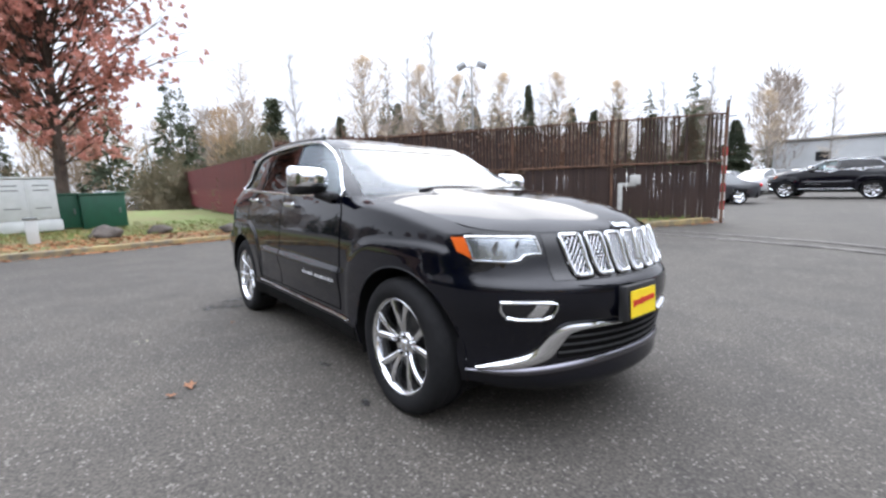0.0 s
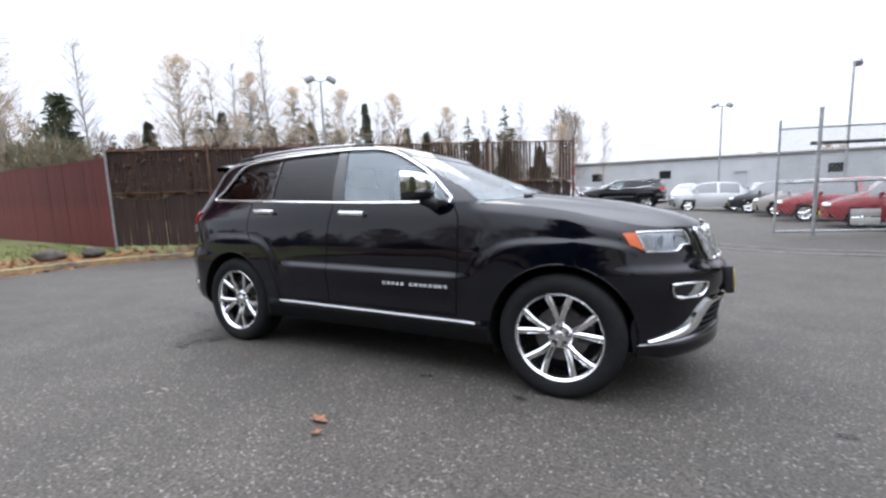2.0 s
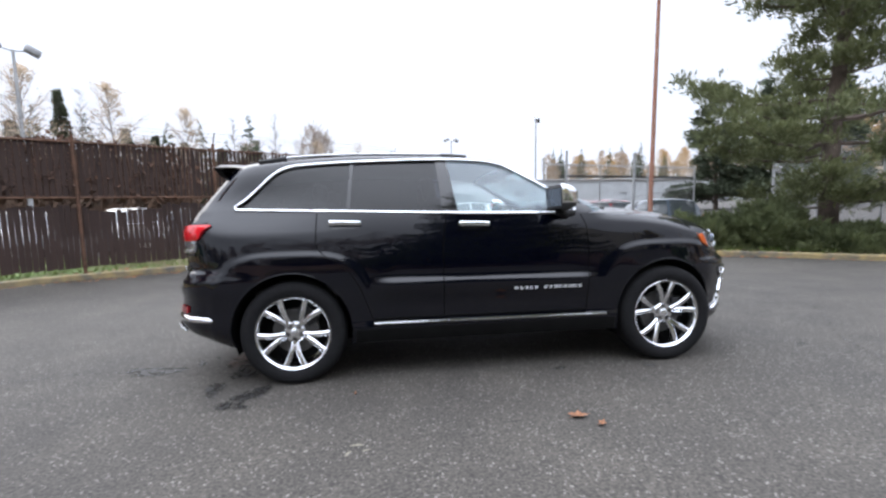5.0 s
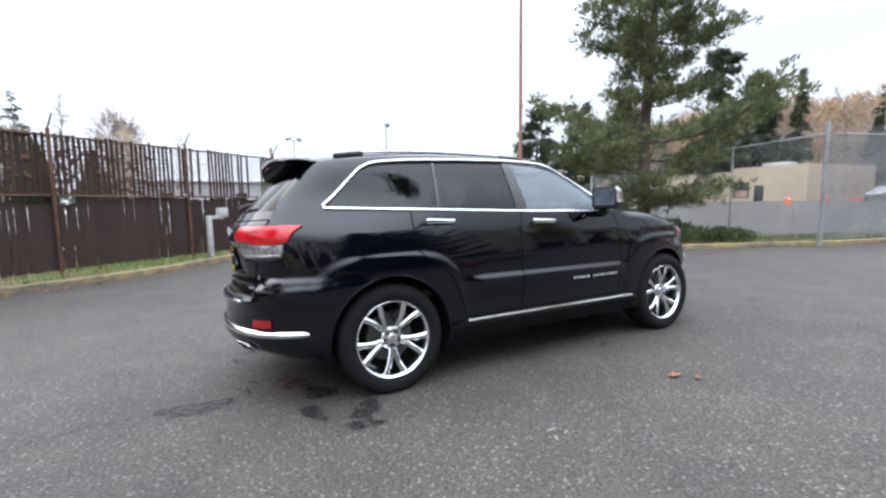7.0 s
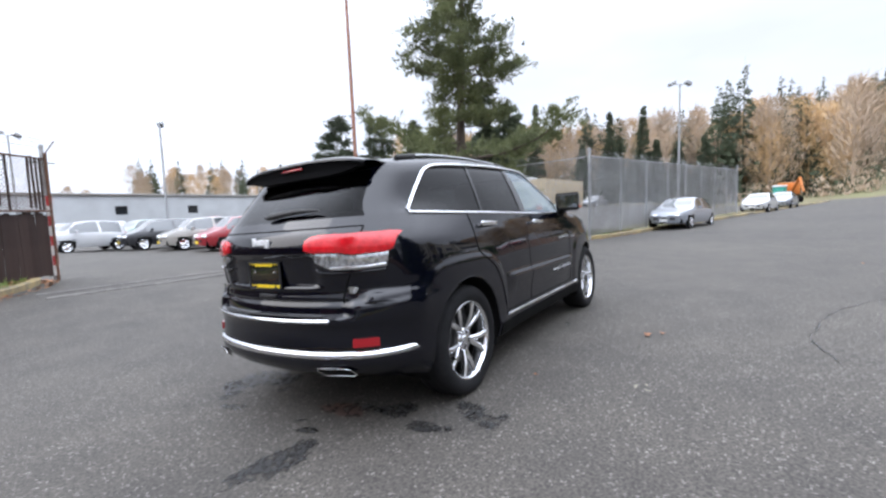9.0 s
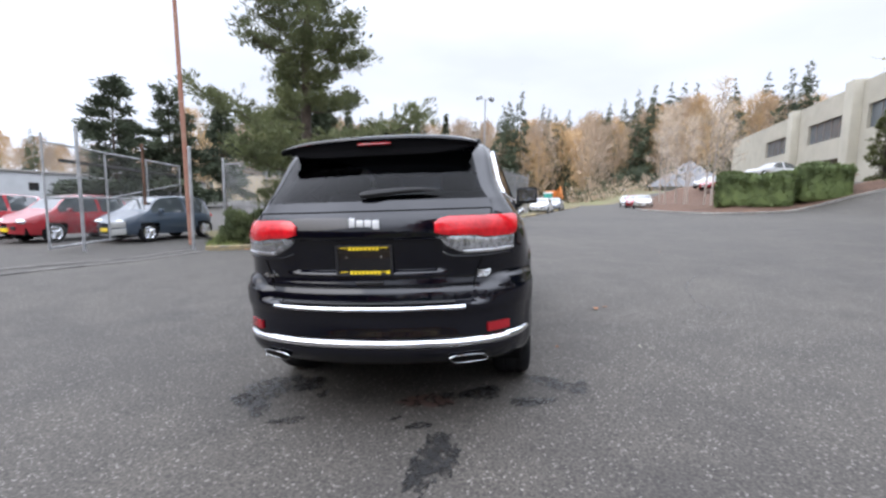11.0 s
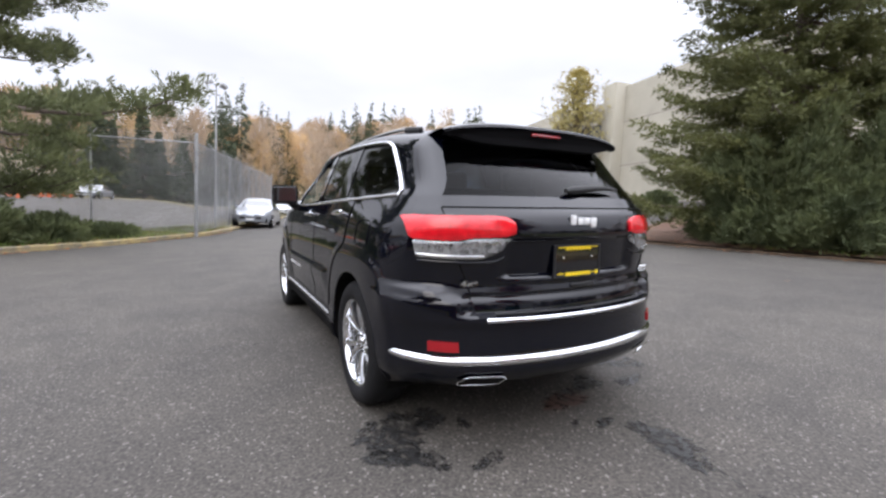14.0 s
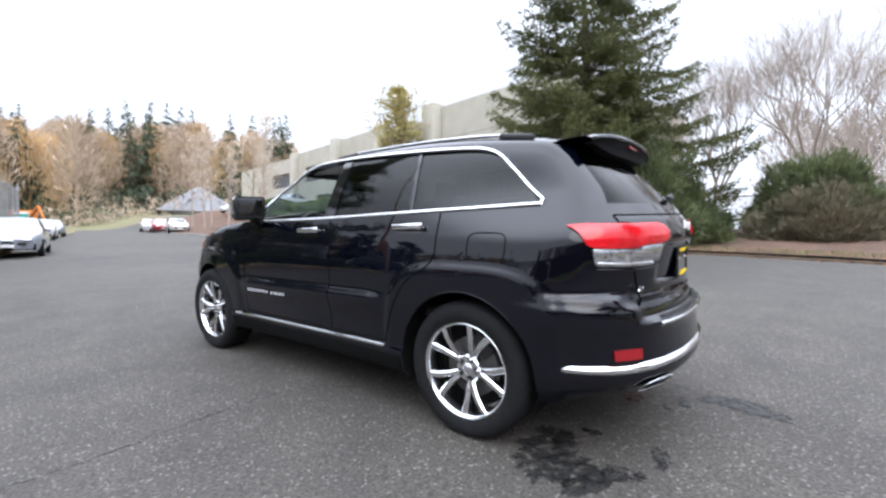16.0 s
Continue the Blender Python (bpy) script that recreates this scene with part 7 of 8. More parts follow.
# ---- trees and shrubs ----
# leaves that the light shines through
BARK = mat("grey_brown_bark", (0.10, 0.075, 0.06), 0.95, vary=0.5, scale=6, bump=0.9, bump_scale=30)
BIRCH = mat("pale_bark", (0.30, 0.27, 0.24), 0.9, vary=0.4, scale=5)
NEEDLE = leafy(mat("pine_needles", (0.175, 0.190, 0.085), 0.75, vary=0.6, scale=1.4, tint=(0.075, 0.090, 0.040)), 0.3)
SPRUCE = leafy(mat("spruce_needles", (0.118, 0.124, 0.042), 0.75, vary=0.5, scale=1.3, tint=(0.064, 0.074, 0.028)), 0.3)
JUNI = leafy(mat("juniper_sprays", (0.128, 0.147, 0.062), 0.8, vary=0.55, scale=1.6, tint=(0.062, 0.080, 0.036)), 0.3)
MAPLE = leafy(mat("red_maple_leaves", (0.68, 0.37, 0.31), 0.7, vary=0.4, scale=1.6, tint=(0.48, 0.22, 0.175)), 0.45)
YELLOWL = leafy(mat("yellow_leaves", (0.58, 0.53, 0.25), 0.7, vary=0.4, scale=1.2, tint=(0.36, 0.29, 0.09)), 0.4)
PALEL = leafy(mat("pale_tan_leaves", (0.78, 0.67, 0.52), 0.8, vary=0.4, scale=1.2, tint=(0.46, 0.35, 0.24)), 0.6)
TWIG = mat("bare_twigs", (0.40, 0.345, 0.30), 0.9, vary=0.4, scale=0.4, tint=(0.28, 0.235, 0.20))
FARGREEN = mat("far_conifer", (0.074, 0.092, 0.050), 0.9, vary=0.5, scale=0.3, tint=(0.048, 0.063, 0.040))
FARBROWN = mat("far_ochre_leaves", (0.50, 0.345, 0.185), 0.9, vary=0.5, scale=0.12, tint=(0.32, 0.225, 0.135))
FARGREY = mat("far_bare_wood", (0.39, 0.30, 0.22), 0.9, vary=0.5, scale=0.12, tint=(0.27, 0.21, 0.16))
HEDGE = mat("hedge_leaves", (0.125, 0.165, 0.055), 0.75, vary=0.45, scale=2.0, tint=(0.07, 0.10, 0.035))
DRYB = mat("dry_bush", (0.19, 0.155, 0.10), 0.85, vary=0.5, scale=1.2, tint=(0.10, 0.095, 0.055))


def sprays(P, D, length, width, n, spread, rng_):
    """n slim leaves round each point of P, pointing along D with some spread. Returns vertices and quads."""
    P, D = np.repeat(np.asarray(P, float), n, 0), np.repeat(np.asarray(D, float), n, 0)
    d = D + rng_.normal(0, spread, P.shape)
    d /= np.linalg.norm(d, axis=1, keepdims=True) + 1e-9
    side = np.cross(d, rng_.normal(0, 1, P.shape))
    side /= np.linalg.norm(side, axis=1, keepdims=True) + 1e-9
    L = length * rng_.uniform(0.55, 1.25, (len(P), 1))
    W_ = width * rng_.uniform(0.6, 1.2, (len(P), 1))
    o = P + rng_.normal(0, 0.25 * length, P.shape)
    quad = np.stack([o - side * W_ * 0.35, o + d * L * 0.5 - side * W_ * 0.5, o + d * L, o + d * L * 0.5 + side * W_ * 0.5], 1)
    V = quad.reshape(-1, 3)
    F = np.arange(len(V)).reshape(-1, 4)
    return V, F


def leaf_object(name, chunks, material, parent=None, label=""):
    V = np.concatenate([c[0] for c in chunks])
    offs = np.cumsum([0] + [len(c[0]) for c in chunks[:-1]])
    F = np.concatenate([c[1] + o for c, o in zip(chunks, offs)])
    me = bpy.data.meshes.new(name)
    me.vertices.add(len(V))
    me.vertices.foreach_set("co", V.astype(np.float32).ravel())
    k = F.shape[1]
    me.loops.add(F.size)
    me.loops.foreach_set("vertex_index", F.astype(np.int32).ravel())
    me.polygons.add(len(F))
    me.polygons.foreach_set("loop_start", np.arange(0, F.size, k, dtype=np.int32))
    me.update(calc_edges=True)
    me.materials.append(material)
    ob = new(name, me)
    if parent is not None:
        ob.parent = parent
    if label:
        ob["label"] = label
    return ob


def conifer(m, height, radius, base, seed, kind, label, name="conifer_tree", group="", whorls=22, leaves=NEEDLE, lean=(0, 0), ragged=0.35, spray=(0.34, 0.10, 16), open_top=0.0, bow=0.95):
    rr, rn = random.Random(seed), np.random.default_rng(seed)
    tree = empty(name, m, label, "tree", group)
    bm = bmesh.new()
    spine = [Vector((lean[0] * (z / height) + 0.12 * math.sin(z * 0.7 + seed), lean[1] * (z / height) + 0.10 * math.cos(z * 0.6 + seed) - 0.10, z)) for z in np.linspace(-0.3, height, 16)]
    r0 = 0.020 * height
    for i in range(15):
        rod(bm, spine[i], spine[i + 1], r0 * (1 - i / 15.5), r0 * (1 - (i + 1) / 15.5), 8, False)
    P, D = [], []
    for w in range(whorls):
        t = w / (whorls - 1)
        z = mix(base, height * 0.985, t ** (1.3 if kind == "pine" else 0.92))
        k = min(14, int((z + 0.3) / (height + 0.3) * 15))
        c = spine[k].lerp(spine[k + 1], 0.5)
        c = Vector((c.x, c.y, z))
        if kind == "pine":
            env = radius * (1.12 - 0.85 * t) * (0.82 + 0.28 * math.sin(9.0 * t + seed)) * (1.0 + 0.25 * ease(0.38, 0.2, t)) + 0.4
        else:
            env = radius * (1 - t) ** bow + 0.08
        for b in range(rr.randint(4, 6) if kind != "pine" else rr.randint(3, 5)):
            a = rr.uniform(0, 2 * math.pi)
            L = env * rr.uniform(1 - ragged, 1 + ragged * 0.6)
            if rr.random() < open_top * t:
                continue
            rise = (0.10 if kind == "pine" else -0.18) * L + rr.uniform(-0.12, 0.16) * L
            c = Vector((c.x, c.y, z + rr.uniform(-0.6, 0.6) * height / whorls))
            tip = c + Vector((math.cos(a) * L, math.sin(a) * L, rise))
            mid = c.lerp(tip, 0.5) + Vector((0, 0, (0.06 if kind == "pine" else 0.08) * L))
            rod(bm, c, mid, 0.016 * L + 0.012, 0.010 * L + 0.008, 5, False)
            rod(bm, mid, tip, 0.010 * L + 0.008, 0.006, 5, False)
            n = max(3, int(L * 5.0))
            for q in range(n):
                u = (q + rr.random()) / n
                u = 0.22 + 0.78 * u
                p = (c.lerp(mid, u * 2) if u < 0.5 else mid.lerp(tip, u * 2 - 1))
                wd = 0.30 * L * (1.15 - u) + 0.10
                for s in (-1, 0, 1):
                    off = Vector((-math.sin(a), math.cos(a), 0)) * (s * wd * rr.uniform(0.5, 1.0))
                    P.append(p + off + Vector((0, 0, rr.uniform(-0.12, 0.12))))
                    dirn = Vector((math.cos(a), math.sin(a), 0.25 if kind == "pine" else -0.15)) + Vector((-math.sin(a), math.cos(a), 0)) * (0.7 * s)
                    D.append(dirn)
    part("trunk", bm, BARK, tree)
    ch = [sprays([tuple(p) for p in P], [tuple(d) for d in D], spray[0], spray[1], spray[2], 0.55, rn)]
    leaf_object("crown", ch, leaves, tree)
    return tree


def fir(m, height, radius, base, seed, label, name, leaves, pads=False, whorls=24, arms=(4, 6), bow=0.8, skirt=0.0, lean=(0, 0), gaps=0.15, group=""):
    """An evergreen of separate boughs: flat feathered fans, or with pads the tufted cushions of a pine."""
    rr, rn = random.Random(seed), np.random.default_rng(seed)
    tree = empty(name, m, label, "tree", group)
    bm = bmesh.new()
    r0 = 0.016 * height
    spine = lambda z: Vector((lean[0] * z / height + 0.14 * math.sin(z * 0.5 + seed), lean[1] * z / height + 0.12 * math.cos(z * 0.43 + seed), z))
    zs = np.linspace(-0.3, height, 18)
    for a, b in zip(zs, zs[1:]):
        rod(bm, spine(a), spine(b), r0 * (1.02 - max(0, a) / height), r0 * (1.02 - b / height), 8, False)
    P, D = [], []
    for w in range(whorls):
        t = (w + rr.uniform(-0.3, 0.3)) / whorls
        z = mix(base, height * 0.985, max(0.0, t))
        t = max(0.0, t)
        env = radius * ((1 - t) ** bow) + 0.2
        if pads:
            env *= (0.80 + 0.30 * math.sin(7.5 * t * math.pi + seed)) * (1 + skirt * ease(0.34, 0.12, t))
        turn = rr.uniform(0, 6.283)
        n = rr.randint(*arms)
        for b in range(n):
            if rr.random() < gaps:
                continue
            a = turn + 6.283 * b / n + rr.uniform(-0.35, 0.35)
            L = env * rr.uniform(0.62, 1.18)
            out, side = Vector((math.cos(a), math.sin(a), 0)), Vector((-math.sin(a), math.cos(a), 0))
            root = spine(z + rr.uniform(-0.15, 0.15))
            sag = rr.uniform(-0.02, 0.18) if pads else -mix(0.20, -0.25, t) + rr.uniform(-0.10, 0.06)

            def bough(u):
                lift = sag * u + (0.14 if pads else 0.16) * u * u * u - 0.06 * math.sin(math.pi * u)
                return root + out * (L * u) + Vector((0, 0, lift * L)) + side * (0.05 * L * math.sin(3 * u + a))
            for k in range(4):
                rod(bm, bough(k / 4), bough((k + 1) / 4), (0.013 * L + 0.012) * (1 - k / 4.4), (0.013 * L + 0.012) * (1 - (k + 1) / 4.4), 5, False)
            if pads:
                for _ in range(max(4, int(L * 5))):
                    u = rr.uniform(0.34, 1.0)
                    c = bough(u) + side * (rr.uniform(-1, 1) * 0.30 * L * (1.15 - 0.6 * u)) + Vector((0, 0, rr.uniform(0.0, 0.16)))
                    s = rr.uniform(0.28, 0.50)
                    for _ in range(17):
                        q = Vector((rr.gauss(0, 0.5), rr.gauss(0, 0.5), rr.gauss(0, 0.26)))
                        P.append(c + q * s)
                        D.append(q * 0.9 + out * 0.25 + Vector((0, 0, 0.75)))
            else:
                m_ = max(4, int(L * 6.5))
                for k in range(m_):
                    u = 0.16 + 0.84 * (k + rr.random()) / m_
                    for s in (-1, 1):
                        tw = L * 0.42 * (1.08 - u) ** 0.8 * rr.uniform(0.6, 1.15) + 0.10
                        d = (out * 0.75 + side * s * 0.80 + Vector((0, 0, rr.uniform(-0.30, 0.12)))).normalized()
                        o = bough(u)
                        for q in range(max(2, int(tw / 0.13))):
                            v = (q + rr.random()) * 0.13
                            P.append(o + d * v + Vector((0, 0, -0.12 * v * v)))
                            D.append(d + Vector((0, 0, 0.15)))
    part("trunk", bm, BARK, tree)
    size = (0.19, 0.050, 6, 0.35) if pads else (0.17, 0.050, 6, 0.55)
    leaf_object("crown", [sprays([tuple(p) for p in P], [tuple(d) for d in D], *size, rn)], leaves, tree)
    return tree


def broadleaf(m, height, spread, fork, seed, leaves, n_leaf, size, label, name="deciduous_tree", group="", bark=BARK, depth=5, trunk=0.022, droop=0.0, ratio=(0.62, 0.84), arms=4, low=None, slim=0.75, lift=-0.3):
    rr, rn = random.Random(seed), np.random.default_rng(seed)
    tree = empty(name, m, label, "tree", group)
    bm, fine = bmesh.new(), bmesh.new()
    P, D = [], []

    def grow(a, d, L, r, k):
        b = a + d * L
        rod(bm if k < 3 else fine, a, b, r, r * 0.68, 7 if k < 2 else (5 if k < 4 else 3), False)
        if k >= (depth - 2 if low is None else low):
            for _ in range(3):
                P.append(a.lerp(b, rr.random()))
                D.append(d + Vector((0, 0, lift)))
        if k >= depth:
            return
        for _ in range(rr.choice((2, 3, 3)) if k else arms):
            q = Vector((rr.gauss(0, 1), rr.gauss(0, 1), rr.gauss(0, 0.6))).normalized()
            nd = (d * 0.9 + q * spread + Vector((0, 0, 0.22 - droop))).normalized()
            grow(b if rr.random() < 0.6 else a.lerp(b, 0.7), nd, L * rr.uniform(*ratio), r * 0.60, k + 1)

    grow(Vector((0, 0, -0.2)), Vector((0.03, 0.02, 1)).normalized(), fork, trunk * height, 0)
    part("trunk", bm, bark, tree)
    tagged(part("branch_work", fine, bark, tree), kind="stuff")
    if leaves:
        leaf_object("crown", [sprays([tuple(p) for p in P], [tuple(d) for d in D], size, size * slim, n_leaf, 0.9 if lift < 0 else 0.45, rn)], leaves, tree)
    return tree


def slim_tree(m, height, seed, leaves, n_leaf, label, name, group, bark=BIRCH, girth=0.21, bushy=1.0, base=0.22, stem=0.009, rise_=0.7):
    """A slender tree with one leader and short rising branches, nearly bare."""
    rr, rn = random.Random(seed), np.random.default_rng(seed)
    tree = empty(name, m, label, "tree", group)
    bm, fine = bmesh.new(), bmesh.new()
    P, D = [], []
    spine = [Vector((0.02 * height * math.sin(2.1 * u + seed), 0.02 * height * math.cos(1.7 * u + seed), u * height)) for u in np.linspace(0, 1, 13)]
    for i in range(12):
        rod(bm, spine[i], spine[i + 1], stem * height * (1 - i / 12.6), stem * height * (1 - (i + 1) / 12.6), 8, False)
    for _ in range(int(height * 4.2 * bushy)):
        u = base + (1 - base) * rr.random() ** 0.9
        i = min(11, int(u * 12))
        a = spine[i].lerp(spine[i + 1], u * 12 - i)
        L = height * (girth * (1 - u) ** 0.6 * min(1, (u - base) * 5 + 0.4) + 0.025) * rr.uniform(0.6, 1.3)
        t = rr.uniform(0, 6.283)
        d = Vector((math.cos(t), math.sin(t), rr.uniform(rise_ - 0.25, rise_ + 1.0))).normalized()
        b = a + d * L
        rod(fine, a, b, 0.012 + 0.008 * L, 0.008, 4, False)
        for _ in range(5):
            c = a.lerp(b, rr.uniform(0.3, 1))
            q = (d + Vector((rr.gauss(0, 0.6), rr.gauss(0, 0.6), rr.gauss(0, 0.4)))).normalized()
            e = c + q * L * rr.uniform(0.25, 0.5)
            rod(fine, c, e, 0.010, 0.006, 3, False)
            for _ in range(4):
                P.append(c.lerp(e, rr.random()) + Vector((rr.gauss(0, 0.14), rr.gauss(0, 0.14), rr.gauss(0, 0.14))))
                D.append(q - Vector((0, 0, 0.4)))
    part("trunk", bm, bark, tree)
    tagged(part("branch_work", fine, bark, tree), kind="stuff")
    if n_leaf:
        leaf_object("crown", [sprays([tuple(p) for p in P], [tuple(d) for d in D], 0.10, 0.075, max(1, n_leaf // 2), 1.4, rn)], leaves, tree)
    return tree


def shrub(m, rx, ry, rz, seed, leaves, n, size, label, name="shrub", group="", spray=(0.19, 0.05), up=0.6, lump=0.45):
    rr, rn = random.Random(seed), np.random.default_rng(seed)
    bush = empty(name, m, label, "shrub", group)
    u = rn.normal(0, 1, (n, 3))
    u /= np.linalg.norm(u, axis=1, keepdims=True)
    u[:, 2] = np.abs(u[:, 2])
    q = np.array([1 + lump * noise.noise(Vector(p) * 2.3 + Vector((seed, 0, 0))) + 0.5 * lump * noise.noise(Vector(p) * 5.0 + Vector((0, seed, 0))) for p in u])
    r = q * rn.uniform(0.72, 1.0, n)
    P = u * r[:, None] * np.array([rx, ry, rz])
    D = u + np.array([0, 0, up])
    bm = bmesh.new()
    for _ in range(9):
        a = rr.uniform(0, 6.28)
        rod(bm, (0.1 * math.cos(a), 0.1 * math.sin(a), -0.1), (rx * 0.6 * math.cos(a), ry * 0.6 * math.sin(a), rz * rr.uniform(0.5, 0.8)), 0.035, 0.012, 5)
    part("stems", bm, BARK, bush)
    core = bmesh.new()
    bmesh.ops.create_icosphere(core, subdivisions=3, radius=1)
    for v in core.verts:
        s = 0.66 * (1 + lump * noise.noise(v.co * 2.3 + Vector((seed, 0, 0))))
        v.co = Vector((v.co.x * rx * s, v.co.y * ry * s, max(-0.05, v.co.z * rz * s)))
    part("inner_leaves", core, leaves, bush)
    leaf_object("leaves", [sprays(P, D, spray[0], spray[1], 9, 0.5, rn)], leaves, bush)
    return bush


climbers = leaf_object("climber", [sprays(cp, np.tile((0.0, 0.0, -1.0), (len(cp), 1)), 0.16, 0.075, 5, 0.8, rn)], CLIMB)
climbers.matrix_world = pose(F0.x, F0.y, 0, 0, 0, FANG)
tagged(climbers, "dry brown climbers grown through the slat fence", "climber", kind="stuff")
# the red maple on the lawn
slim_tree(pose(-14.2, -2.6, yard(-14.2, -2.6), 0, 0, 20), 11.5, 11, MAPLE, 46, "red-leaved maple thinning in autumn beside green boxes", "maple_tree", "", BARK, 0.36, 5.5, 0.16, 0.016, 0.5)
# pine by the gate
fir(at(11.6, 6.9, 0, 0.15), 15.5, 3.0, 1.1, 4, "tall ragged pine with open layered branches on the verge", "pine_tree", NEEDLE, True, 25, (3, 5), 0.55, 0.50, (0.5, 0.3), 0.16)
shrub(at(7.8, 7.1, 0, 0.05), 1.0, 0.8, 0.85, 7, JUNI, 1700, 0.3, "dark green broom shrub by the rusty pole", group="verge shrubs", up=0.9, lump=0.6)
shrub(at(9.4, 6.6, 0, 0.1), 1.2, 1.0, 1.05, 3, JUNI, 1900, 0.3, "dark green broom shrub on the verge", group="verge shrubs")
shrub(at(10.8, 5.5, 0, 0.1), 1.4, 0.8, 0.50, 5, JUNI, 1500, 0.3, "low green shrub at the kerb", group="verge shrubs")
shrub(at(12.3, 4.4, 0, 0.1), 1.0, 0.6, 0.28, 6, JUNI, 450, 0.3, "low green shrub at the kerb", group="verge shrubs")
# spruce and junipers in the bed
fir(at(3.5, -15.4, 0, 0.4), 16.5, 5.2, 1.6, 9, "big dark green spruce in the planting bed", "spruce_tree", SPRUCE, False, 31, (5, 6), 0.78, 0.0, (0, 0), 0.17)
for k, (x, y, r, h) in enumerate(((3.5, -13.4, 1.5, 2.3), (2.6, -13.2, 1.6, 3.0), (1.0, -13.6, 1.7, 2.4), (3.7, -14.9, 1.6, 3.2), (-0.2, -14.9, 1.3, 1.6), (0.6, -14.4, 1.5, 2.8))):
    shrub(at(x, y, 40 * k, 0.2), r, r * 0.9, h, 20 + k, JUNI, 2600, 0.3, "feathery green juniper in the bed", "juniper", "bed junipers", spray=(0.26, 0.050), up=0.35, lump=0.75)
# right-hand bank
shrub(at(-4.0, -16.4, 0, 0.2), 1.9, 1.4, 1.6, 41, DRYB, 3600, 0.3, "low half-bare bush by the wire fence", "large_bush", "bank bushes", spray=(0.24, 0.030))
shrub(at(-4.2, -17.6, 0, 0.2), 2.1, 1.8, 2.9, 42, JUNI, 4200, 0.3, "big rounded evergreen bush by the wire fence", "large_bush", "bank bushes", spray=(0.22, 0.05), lump=0.3)
shrub(at(-9.5, -16.6, 0, 0.2), 1.8, 1.5, 1.9, 43, DRYB, 2400, 0.3, "half-bare bush by the wire fence", "large_bush", "bank bushes", spray=(0.24, 0.032))
bank_tree = broadleaf(at(-4.2, -23, 0), 13.0, 0.52, 3.4, 31, TWIG, 1, 0.8, "leafless pale-limbed tree behind the bank", "bare_tree", "bare trees", TWIG, 6, 0.0085, arms=5, slim=0.013, lift=0.3)
for x, y, rz, sc in ((-0.5, -24, 60, 0.9), (-10.5, -27, 130, 1.05), (-7.0, -30, 200, 1.1), (1.5, -28, 280, 0.8)):
    copy_thing(bank_tree, at(x, y, rz) @ Matrix.Scale(sc, 4))
# island trees
bt = slim_tree(at(29.5, -15.2, 10, 0.5), 7.6, 33, PALEL, 1, "slim leafless tree on the mulch island", "bare_tree", "island trees", TWIG, 0.20, 1.3, 0.25)
for k, (x, y) in enumerate(((32.5, -14.9), (35, -16.2), (37.5, -15.2), (40.5, -17.0), (33.5, -18.5), (31.0, -16.8), (26.6, -14.5), (43.0, -16.6))):
    copy_thing(bt, at(x, y, 70 * k, 0.5) @ Matrix.Scale(0.85 + 0.12 * (k % 4), 4))
slim_tree(at(22.4, -23.9, 10), 10.2, 34, YELLOWL, 25, "slender yellow-leaved tree before the office", "yellow_tree", "", BARK, 0.36, 3.4, 0.16)
conifer(at(30.5, -27.0, 0), 4.6, 1.3, 0.4, 35, "spruce", "small conifer before the office", "small_conifer", whorls=9, leaves=SPRUCE, spray=(0.3, 0.1, 6))


def hedge_block(x0, y0, x1, y1, w, h, seed):
    rn = np.random.default_rng(seed)
    a, b = Vector((x0, y0)), Vector((x1, y1))
    d = (b - a)
    ang = math.degrees(math.atan2(d.y, d.x))
    hb = empty("hedge", pose(x0, y0, lie(x0, y0) + 0.35, 0, 0, ang), "clipped green hedge on the mulch island", "hedge", "island hedges")
    L = d.length
    bm = bmesh.new()
    box(bm, (L, w, h), Matrix.Translation((L / 2, 0, h / 2)), 0.3, 4)
    part("inner_leaves", bm, HEDGE, hb)
    n = int(L * 420)
    P = np.stack([rn.uniform(0, L, n), rn.uniform(-w / 2, w / 2, n), rn.uniform(0.05, h, n)], 1)
    f = rn.integers(0, 4, n)
    P[f == 0, 1], P[f == 1, 1], P[f == 2, 2], P[f == 3, 0] = w / 2, -w / 2, h, np.where(rn.random((f == 3).sum()) < 0.5, 0, L)
    D = np.zeros_like(P)
    D[f == 0, 1], D[f == 1, 1], D[f == 2, 2], D[f == 3, 0] = 1, -1, 1, -1
    P += 0.10 * np.sin(P[:, [1, 2, 0]] * 2.1)
    leaf_object("leaves", [sprays(P, D, 0.16, 0.10, 5, 0.7, rn)], HEDGE, hb)


hedge_block(27.3, -15.0, 26.4, -19.0, 1.7, 2.15, 1)
hedge_block(26.4, -19.3, 25.9, -21.9, 1.7, 2.25, 2)
shrub(at(24.4, -24.0, 0), 0.8, 0.8, 0.9, 61, HEDGE, 400, 0.2, "round green shrub before the office", group="office shrubs", spray=(0.15, 0.09))
shrub(at(21.0, -24.6, 0), 1.1, 0.9, 1.0, 62, HEDGE, 400, 0.2, "round green shrub before the office", group="office shrubs", spray=(0.15, 0.09))
shrub(at(13.5, -22.8, 0), 1.1, 0.9, 0.9, 63, JUNI, 600, 0.2, "green shrub against the office wall", group="office shrubs", spray=(0.25, 0.09))


